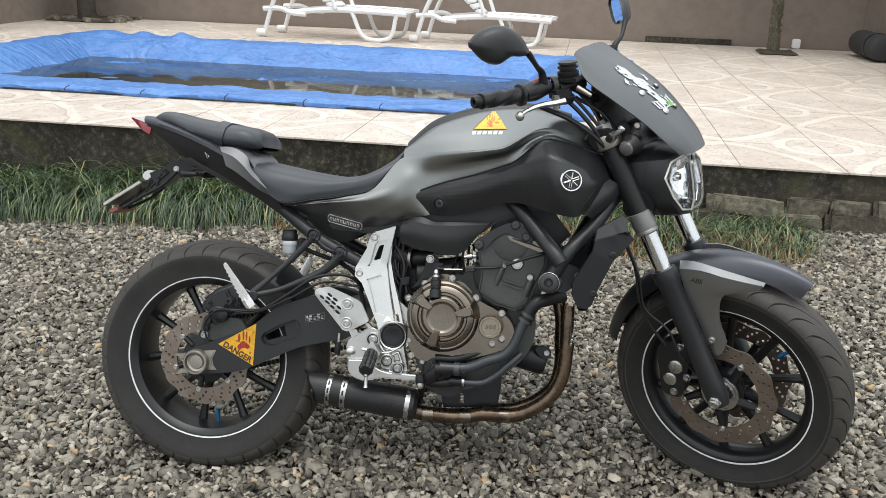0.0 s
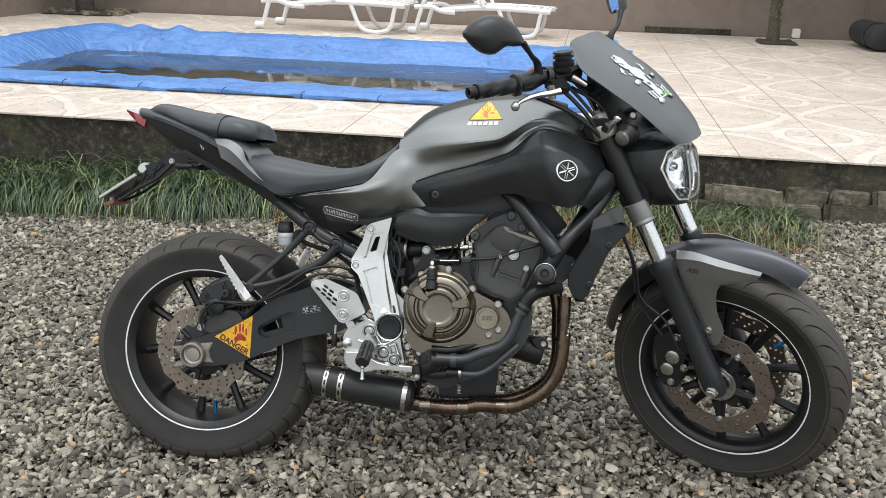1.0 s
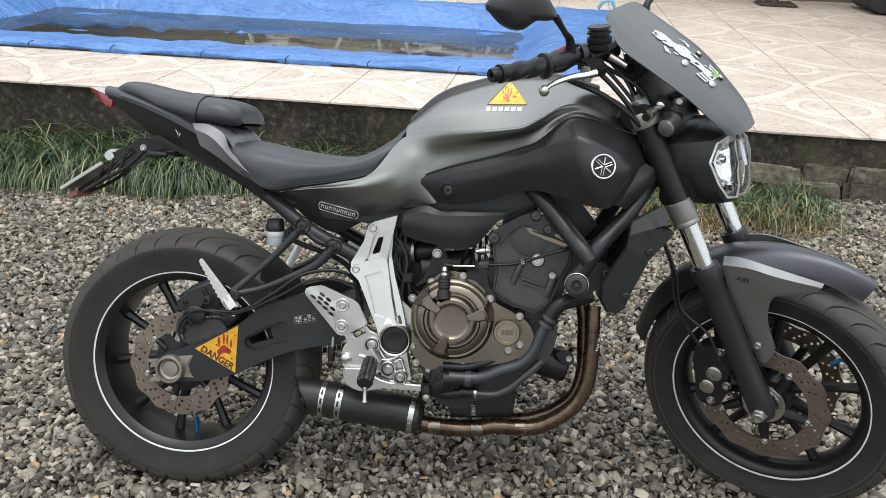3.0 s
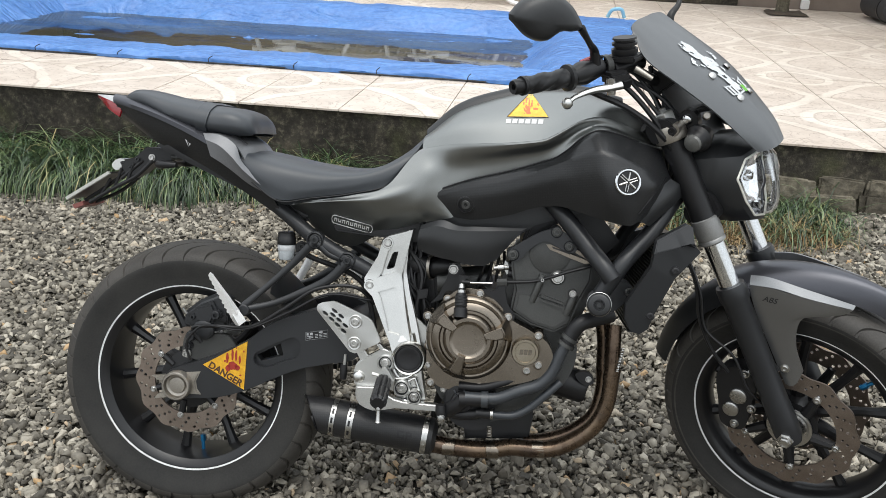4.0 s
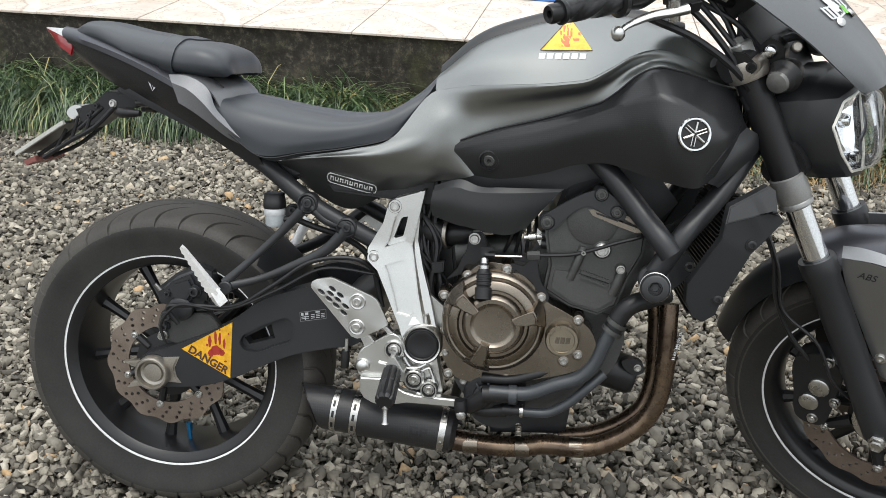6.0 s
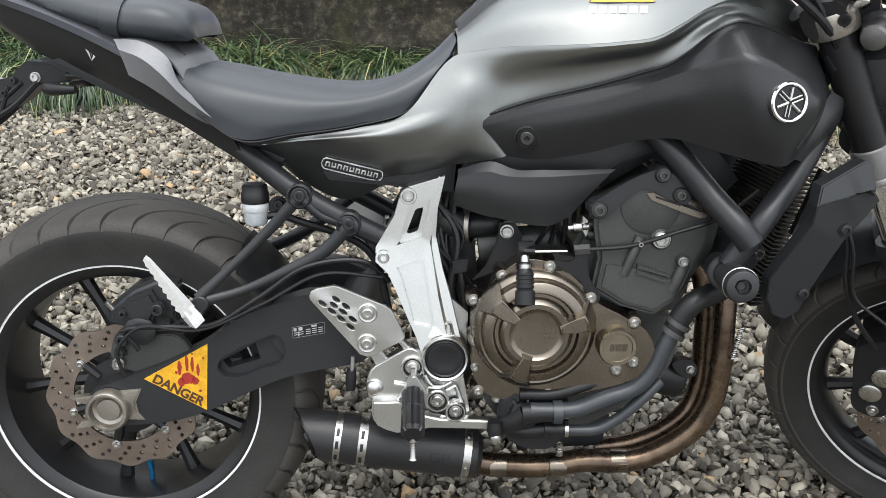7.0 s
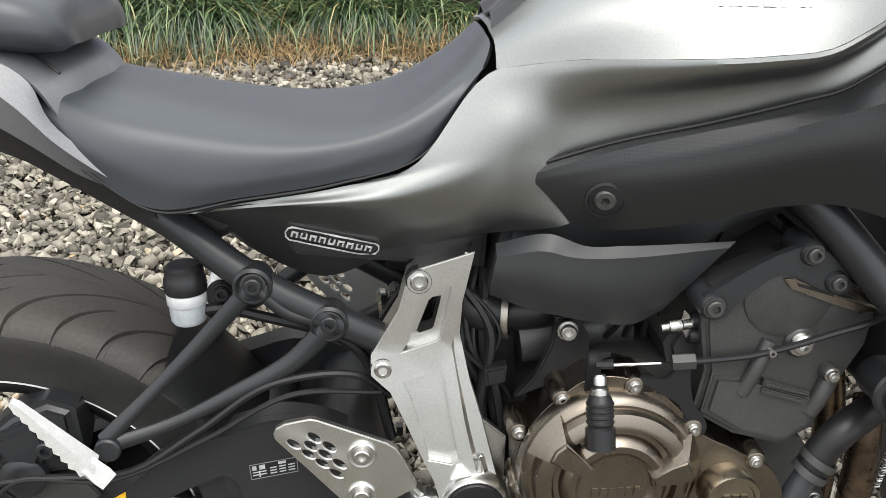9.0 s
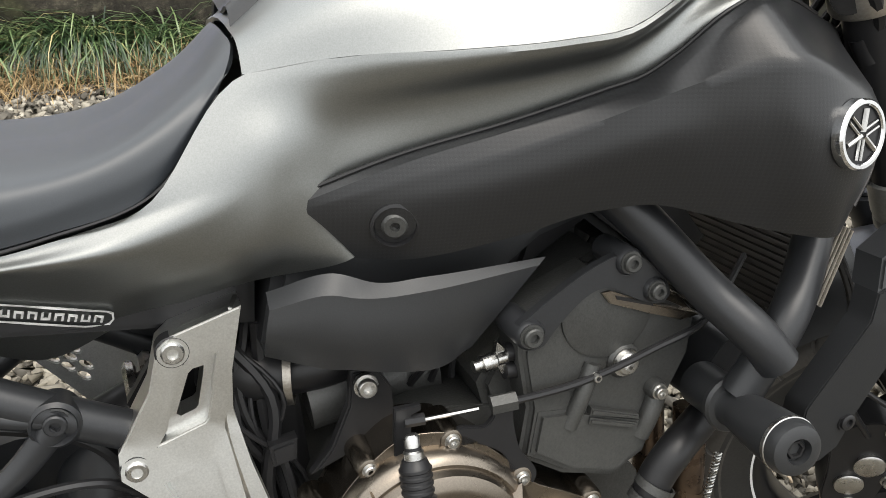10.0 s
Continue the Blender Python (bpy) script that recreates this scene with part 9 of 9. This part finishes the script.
for s in (1, -1):
    sig = f_part("front_indicator", lathe([(0.0, -0.03), (0.020, -0.03), (0.026, -0.012), (0.028, -0.004), (0.024, 0.002), (0.0215, 0.006), (0.020, 0.016), (0.013, 0.024), (0.0, 0.027)], (1.204, -0.108 * s, 0.632), (-0.15, -s, -0.15), 28), M_BLACK, "round black front indicator")
    f_part("indicator_lens", lathe([(0.0185, 0.0175), (0.0165, 0.0235), (0.009, 0.0275), (0.0, 0.0285)], (1.204, -0.108 * s, 0.632), (-0.15, -s, -0.15), 22), plain("smoked_indicator_lens", (0.10, 0.10, 0.095), 0.2, big=60, bump=0.0), parent=sig)

# fly screen with a worn white print
scr_0 = [(1.05, 0, 0.854), (1.12, 0, 0.808), (1.2, 0, 0.754), (1.275, 0, 0.688), (1.322, 0, 0.633), (1.338, 0, 0.604)]
scr_1 = [(1.052, 0.05, 0.854), (1.118, 0.064, 0.805), (1.195, 0.066, 0.752), (1.268, 0.058, 0.687), (1.317, 0.05, 0.632), (1.335, 0.036, 0.605)]
scr_2 = [(1.058, 0.088, 0.846), (1.11, 0.112, 0.801), (1.185, 0.114, 0.746), (1.254, 0.098, 0.685), (1.306, 0.08, 0.628), (1.324, 0.062, 0.605)]
scr_3 = [(1.068, 0.1, 0.830), (1.105, 0.13, 0.795), (1.178, 0.132, 0.744), (1.246, 0.112, 0.686), (1.296, 0.09, 0.630), (1.314, 0.074, 0.606)]
scr_curves = [scr_0, scr_1, scr_2, scr_3]
screen = f_part("fly_screen", loft(scr_curves, 34, 16, 0.003, True), M_SCREEN, "smoked grey fly screen with a worn white print")


SCR = [spline(c, 60) for c in scr_curves]


def screen_pt(u, v, lift=0.0015):
    """A point of the screen: u from its top to its nose, v across from the left edge (-1) to the right (1)."""
    f_ = min(58.999, max(0.0, u * 59))
    i = int(f_)
    cols = [tuple(np.array(c[i]) * (1 - f_ + i) + np.array(c[i + 1]) * (f_ - i)) for c in SCR]
    q = min(28.999, abs(v) * 29)
    j = int(q)
    row = spline(cols, 30)
    x, d, z = np.array(row[j]) * (1 - q + j) + np.array(row[j + 1]) * (q - j)
    return Vector((x + lift * 0.75, -d * (1 if v >= 0 else -1), z + lift * 0.65))


def print_mask(u, v):
    """A worn shape with two side knobs over a curved banner of bars."""
    def oval(cu, cv, ru, rv, slant=0.0):
        return 1 - ((u - cu - slant * (v - cv)) / ru) ** 2 - ((v - cv) / rv) ** 2
    blot = max(oval(0.33, 0.05, 0.10, 0.15), oval(0.46, 0.0, 0.13, 0.20), oval(0.57, 0.0, 0.09, 0.15), oval(0.385, 0.34, 0.022, 0.10, 0.25), oval(0.415, 0.33, 0.020, 0.10, -0.2), oval(0.385, -0.34, 0.022, 0.10, -0.25), oval(0.415, -0.33, 0.020, 0.10, 0.2))
    worn = noise.noise(Vector((u * 30, v * 11 + u * 6, 1.5))) + 0.3 * noise.noise(Vector((u * 90, v * 40, 4.0)))
    if blot > 0:
        return worn > 0.02 - 0.55 * min(blot, 0.7) + (0.45 if v < -0.03 and u > 0.34 else 0.0)
    bend = u - 0.635 + 0.16 * v * v
    return abs(bend) < 0.034 and abs(v) < 0.36 and (math.sin(v * 58) > -0.35 or abs(bend) > 0.026) and worn > -0.55


pr = bmesh.new()
pg = {}
NU, NV = 130, 96
for i in range(NU):
    for j in range(NV):
        u, v = 0.24 + 0.52 * (i + 0.5) / NU, -0.46 + 0.92 * (j + 0.5) / NV
        if not print_mask(u, v):
            continue
        q = []
        for a, c in ((i, j), (i + 1, j), (i + 1, j + 1), (i, j + 1)):
            if (a, c) not in pg:
                pg[a, c] = pr.verts.new(screen_pt(0.24 + 0.52 * a / NU, -0.46 + 0.92 * c / NV, 0.0022))
            q.append(pg[a, c])
        pr.faces.new(q)
f_part("screen_print", pr, plain("worn_white_print", (0.50, 0.52, 0.53), 0.5, big=60, bump=0.0), "worn pale print", screen)
for (u, v) in ((0.50, 0.34), (0.68, 0.25), (0.50, -0.34), (0.68, -0.25)):
    p = screen_pt(u, v, 0.001)
    f_part("screen_bolt", lathe([(0, 0), (0.008, 0), (0.0075, 0.004), (0.004, 0.006), (0, 0.006)], p, (0.6, -0.45 * (1 if v > 0 else -1), 0.65), 14), M_STEEL, parent=screen)
gm = bmesh.new()
gm.faces.new([gm.verts.new(screen_pt(u, v, 0.003)) for u, v in ((0.625, -0.10), (0.63, -0.22), (0.675, -0.23), (0.672, -0.10))])
f_part("green_mark", gm, M_GREEN, "green print patch", screen, smooth=False)
for s in (1, -1):
    f_part("screen_stay", tube([(1.15, -0.06 * s, 0.62), (1.19, -0.07 * s, 0.68), (1.24, -0.06 * s, 0.69)], 0.006, 8), M_BLACK)

# bars, grips, levers, mirrors, dash
bar = [(0.944, -0.362, 0.785), (0.997, -0.245, 0.779), (1.030, -0.18, 0.787), (1.06, -0.14, 0.782), (1.10, -0.07, 0.738), (1.105, 0.0, 0.725)]
hb = f_part("handlebar", tube(bar + [(x, -y, z) for x, y, z in bar[-2::-1]], 0.011, 12, 60), M_BLACK, "black handlebar")
for s in (1, -1):
    ga, gb = Vector((0.9485, -0.352 * s, 0.7845)), Vector((0.996, -0.247 * s, 0.779))
    gd = (gb - ga).normalized()
    gl = (gb - ga).length
    end = f_part("bar_end", lathe([(0.006, -0.012), (0.006, -0.018), (0.0125, -0.020), (0.0145, -0.016), (0.0145, 0.0), (0.0, 0.0)], ga, gd, 22), M_BLACK, "black bar end weight", hb)
    b = bmesh.new()
    gu = gd.cross(Vector((0, 0, 1))).normalized()
    gw = gd.cross(gu)
    ns, na = 44, 40
    rings = []
    for i in range(ns + 1):
        q = i / ns
        base = 0.0185 if q < 0.06 else 0.0165 + 0.0025 * q if q < 0.93 else 0.026
        ring = []
        for k in range(na):
            a = 2 * math.pi * k / na
            # raised slanting bars on the rubber
            cut = 0.0011 * math.tanh(4 * math.sin(3 * a + q * 16)) if 0.08 < q < 0.9 else 0.0
            ring.append(b.verts.new(ga + gd * (gl * q) + (gu * math.cos(a) + gw * math.sin(a)) * (base + cut)))
        rings.append(ring)
    for p, q in zip(rings, rings[1:]):
        for k in range(na):
            b.faces.new((p[k], p[(k + 1) % na], q[(k + 1) % na], q[k]))
    b.faces.new(rings[0][::-1])
    b.faces.new(rings[-1])
    f_part("grip", b, M_HOSE, "black rubber grip with slanting bars", hb)
    sw = tube([(0.999, -0.240 * s, 0.779), (1.012, -0.213 * s, 0.782), (1.026, -0.188 * s, 0.786), (1.032, -0.178 * s, 0.787)], [0.019, 0.0235, 0.0225, 0.017], 16, 16)
    swb = f_part("switch_box", sw, M_BLACK, "black switch box", hb)
    f_part("switch_band", lathe([(0.018, -0.007), (0.0215, -0.007), (0.0215, 0.007), (0.018, 0.007)], (1.036, -0.172 * s, 0.7875), gd, 20, closed=True), M_ENGINE, parent=hb)
    lev = [(1.078, -0.190 * s, 0.755), (1.059, -0.210 * s, 0.753), (1.039, -0.230 * s, 0.7525), (1.024, -0.250 * s, 0.749), (1.010, -0.265 * s, 0.742), (1.0045, -0.273 * s, 0.736)]
    lb_ = tube(lev, [0.0125, 0.0115, 0.0098, 0.0080, 0.0066, 0.0070], 12, 30, flat=0.7)
    lathe([(0.0, -0.0115), (0.0065, -0.0095), (0.0105, -0.004), (0.0112, 0.002), (0.009, 0.008), (0.0045, 0.0112), (0, 0.0118)], (1.0034, -0.2745 * s, 0.7345), (0, 0, 1), 18, lb_)
    lever = f_part("brake_lever" if s > 0 else "clutch_lever", lb_, M_ALU, "silver lever with ball end", hb)
    f_part("lever_pivot", lathe([(0.0, -0.02), (0.009, -0.02), (0.009, 0.012), (0.0055, 0.013), (0.0055, 0.009), (0.0, 0.009)], (1.063, -0.203 * s, 0.7585), (0, 0, 1), 16), M_STEEL, parent=lever)
    mc = bmesh.new()
    box(mc, (1.064, -0.182 * s, 0.768), (0.034, 0.05, 0.024), Euler((0, 0, -0.5 * s)).to_matrix(), 0.006)
    box(mc, (1.078, -0.172 * s, 0.757), (0.020, 0.03, 0.026), Euler((0, 0.4, -0.5 * s)).to_matrix(), 0.005)
    f_part("lever_bracket", mc, M_BLACK, parent=hb)
f_part("starter_switch", tube([(1.003, -0.212, 0.800), (1.020, -0.196, 0.806)], 0.0058, 8), M_RED, "red starter switch", hb)
f_part("master_cylinder", tube([(1.050, -0.165, 0.780), (1.085, -0.10, 0.782)], 0.013, 12), M_BLACK)
rv = f_part("brake_reservoir", lathe([(0.0, 0), (0.024, 0), (0.026, 0.004), (0.026, 0.012), (0.020, 0.014), (0.020, 0.018), (0.025, 0.019), (0.025, 0.024), (0.020, 0.026), (0.020, 0.029), (0.024, 0.030), (0.023, 0.034), (0.0, 0.034)], (1.064, -0.138, 0.804), (0, 0, 1), 26), M_BLACK, "round black brake fluid reservoir")
b = bmesh.new()
box(b, (1.064, -0.138, 0.798), (0.066, 0.058, 0.012), None, 0.003)
f_part("reservoir_base", b, M_BLACK, parent=rv)
for k in range(4):
    y = -0.10 + 0.06 * k
    f_part("control_cable", tube([(1.06 - 0.004 * k, y, 0.745), (1.13, y * 0.9, 0.70 - 0.01 * (k % 3)), (1.165, y * 0.7, 0.62), (1.13, y * 0.55, 0.52)], 0.0048, 8, 26), M_HOSE)
crng = random.Random(5)
f_part("cable_end", tube([(1.088, -0.142, 0.777), (1.104, -0.140, 0.768), (1.122, -0.138, 0.757)], [0.0075, 0.0055, 0.005], 10), M_DULL, "grey cable end")
for k in range(6):
    y = -0.17 + 0.034 * k
    f_part("control_cable", tube([(1.045 + 0.008 * k, y, 0.775 - 0.004 * k), (1.095 + crng.uniform(-0.01, 0.01), y * 0.75 - 0.02, 0.715), (1.135 + crng.uniform(-0.012, 0.012), y * 0.4 - 0.06, 0.645), (1.15 + crng.uniform(-0.02, 0.01), -0.09 + 0.004 * k, 0.57), (1.13, -0.07, 0.50)], crng.uniform(0.0034, 0.0055), 7, 26), M_HOSE)
f_part("wire_clip", tube([(1.150, -0.115, 0.600), (1.162, -0.118, 0.580)], 0.012, 10), M_BLACK)
b = plate([(1.07, 0.735), (1.12, 0.765), (1.15, 0.74), (1.10, 0.70)], -0.07, 0.07, (), 0.006)
f_part("dashboard", b, M_BLACK, "black instrument panel")
f_part("instrument_bracket", plate([(1.12, 0.72), (1.17, 0.66), (1.20, 0.60), (1.16, 0.58), (1.12, 0.65)], -0.085, 0.09, (), 0.006), M_MATT)
f_part("throttle_cable", tube([(1.02, -0.21, 0.745), (1.09, -0.17, 0.70), (1.16, -0.12, 0.60), (1.12, -0.09, 0.50)], 0.006, 8, 26), M_HOSE)


def mirror(s):
    st_ = f_part("mirror", tube([(1.029, -0.196 * s, 0.790), (1.030, -0.205 * s, 0.822), (1.036, -0.235 * s, 0.842), (1.034, -0.268 * s, 0.878)], [0.011, 0.010, 0.006, 0.008], 10, 24), M_BLACK, "black mirror on a stalk")
    b = bmesh.new()
    c0, c1 = Vector((1.034, -0.270 * s, 0.880)), Vector((0.945, -0.375 * s, 0.918))
    ax = (c1 - c0)
    up = Vector((0.0, 0, 1))
    nrm = ax.cross(up).normalized()
    nrm = nrm if nrm.x > 0 else -nrm
    upv = nrm.cross(ax).normalized()
    upv = upv if upv.z > 0 else -upv
    outl = [(-0.03, 0.0), (0.08, 0.022), (0.28, 0.043), (0.50, 0.050), (0.75, 0.040), (0.93, 0.018), (1.0, 0.0), (0.90, -0.014), (0.56, -0.037), (0.46, -0.035), (0.28, -0.014), (0.10, -0.010)]
    loop = round_loop(outl, 40)
    rings = []
    for k, (sc, dep) in enumerate(((1.0, -0.008), (1.0, 0.0), (0.93, 0.012), (0.75, 0.021), (0.45, 0.026), (0.15, 0.027))):
        rings.append([b.verts.new(c0 + ax * (0.5 + (u - 0.5) * sc) + upv * (w * sc) + nrm * dep) for u, w in loop])
    for p, q in zip(rings, rings[1:]):
        for k in range(40):
            b.faces.new((p[k], p[(k + 1) % 40], q[(k + 1) % 40], q[k]))
    b.faces.new(rings[-1])
    f_part("mirror_shell", b, M_MATT, parent=st_)
    g = bmesh.new()
    g.faces.new([g.verts.new(c0 + ax * (0.5 + (u - 0.5) * 0.96) + upv * (w * 0.96) - nrm * 0.004) for u, w in loop])
    f_part("mirror_glass", g, M_MIRRORGLASS, "mirror glass", st_, smooth=False)


mirror(1)
mirror(-1)

# ---------------------------------------------------------------- rubble stones and deck tiles
def rubble_course():
    me_list = []
    for k in range(5):
        b = bmesh.new()
        box(b, (0, 0, 0), (1, 1, 1), bevel=0.07)
        bmesh.ops.subdivide_edges(b, edges=b.edges[:], cuts=1, use_grid_fill=True)
        for v in b.verts:
            v.co += Vector((noise.noise(v.co * 2 + Vector((k, 0, 0))), noise.noise(v.co * 2 + Vector((0, k, 7))), noise.noise(v.co * 2 + Vector((3, 0, k))))) * 0.13
        for fc in b.faces:
            fc.smooth = False
        me = bpy.data.meshes.new("stone")
        b.to_mesh(me)
        b.free()
        me.materials.append(M_STONE)
        me_list.append(me)
    i = 0
    z0 = -0.03
    for row, (h0, x0) in enumerate(((0.125, 0.30), (0.10, 0.42))):
        x = x0
        while x < 4.5:
            w = float(rng.uniform(0.20, 0.46))
            h = h0 * float(rng.uniform(0.86, 1.04))
            o = new("stone", me_list[i % 5])
            o.parent = deck_wall
            zg = ground_z(x, EDGE) * (1 - row * 0.45) + z0
            o.matrix_basis = Matrix.Translation((x + w / 2, EDGE + 0.066 + 0.012 * row + float(rng.uniform(-0.020, 0.012)), zg + h0 / 2)) @ Euler((float(rng.uniform(-0.1, 0.1)), float(rng.uniform(-0.05, 0.05)), 0)).to_matrix().to_4x4() @ Matrix.Diagonal((w * 0.95, 0.16, h, 1))
            x += w
            i += 1
        z0 += h0


rubble_course()


def tiles():
    b = bmesh.new()
    box(b, (0, 0, -0.005), (TILE_X - 0.004, TILE_Y - 0.004, 0.010), bevel=0.0012)
    me = bpy.data.meshes.new("tile")
    b.to_mesh(me)
    b.free()
    me.materials.append(M_TILE)
    spots_ = []
    for i in range(-16, 6):
        for j in range(0, 11):
            x, y = X0 + (i + 0.5) * TILE_X, EDGE - 0.012 + (j + 0.5) * TILE_Y
            if x > 3.7 or x < -7.2 or y > 11.75:
                continue
            if POOL[0] < x - TILE_X / 2 and x + TILE_X / 2 < POOL[1] and POOL[2] < y - TILE_Y / 2 and y + TILE_Y / 2 < POOL[3]:
                continue
            spots_.append((x, y))
    spots_.sort(key=lambda p: math.hypot(p[0] + 0.3, p[1] - 1.0))
    for k, (x, y) in enumerate(spots_):
        # cut back tiles that would reach into the basin
        x0, x1, y0, y1 = x - TILE_X / 2, x + TILE_X / 2, y - TILE_Y / 2, y + TILE_Y / 2
        if x1 > POOL[0] + 0.1 and x0 < POOL[1] - 0.1 and y1 > POOL[2] + 0.1 and y0 < POOL[3] - 0.1:
            continue
        o = new("tile", me)
        o.parent = deck
        o.location = (x, y, DECK + float(rng.uniform(-0.0008, 0.0008)))


tiles()
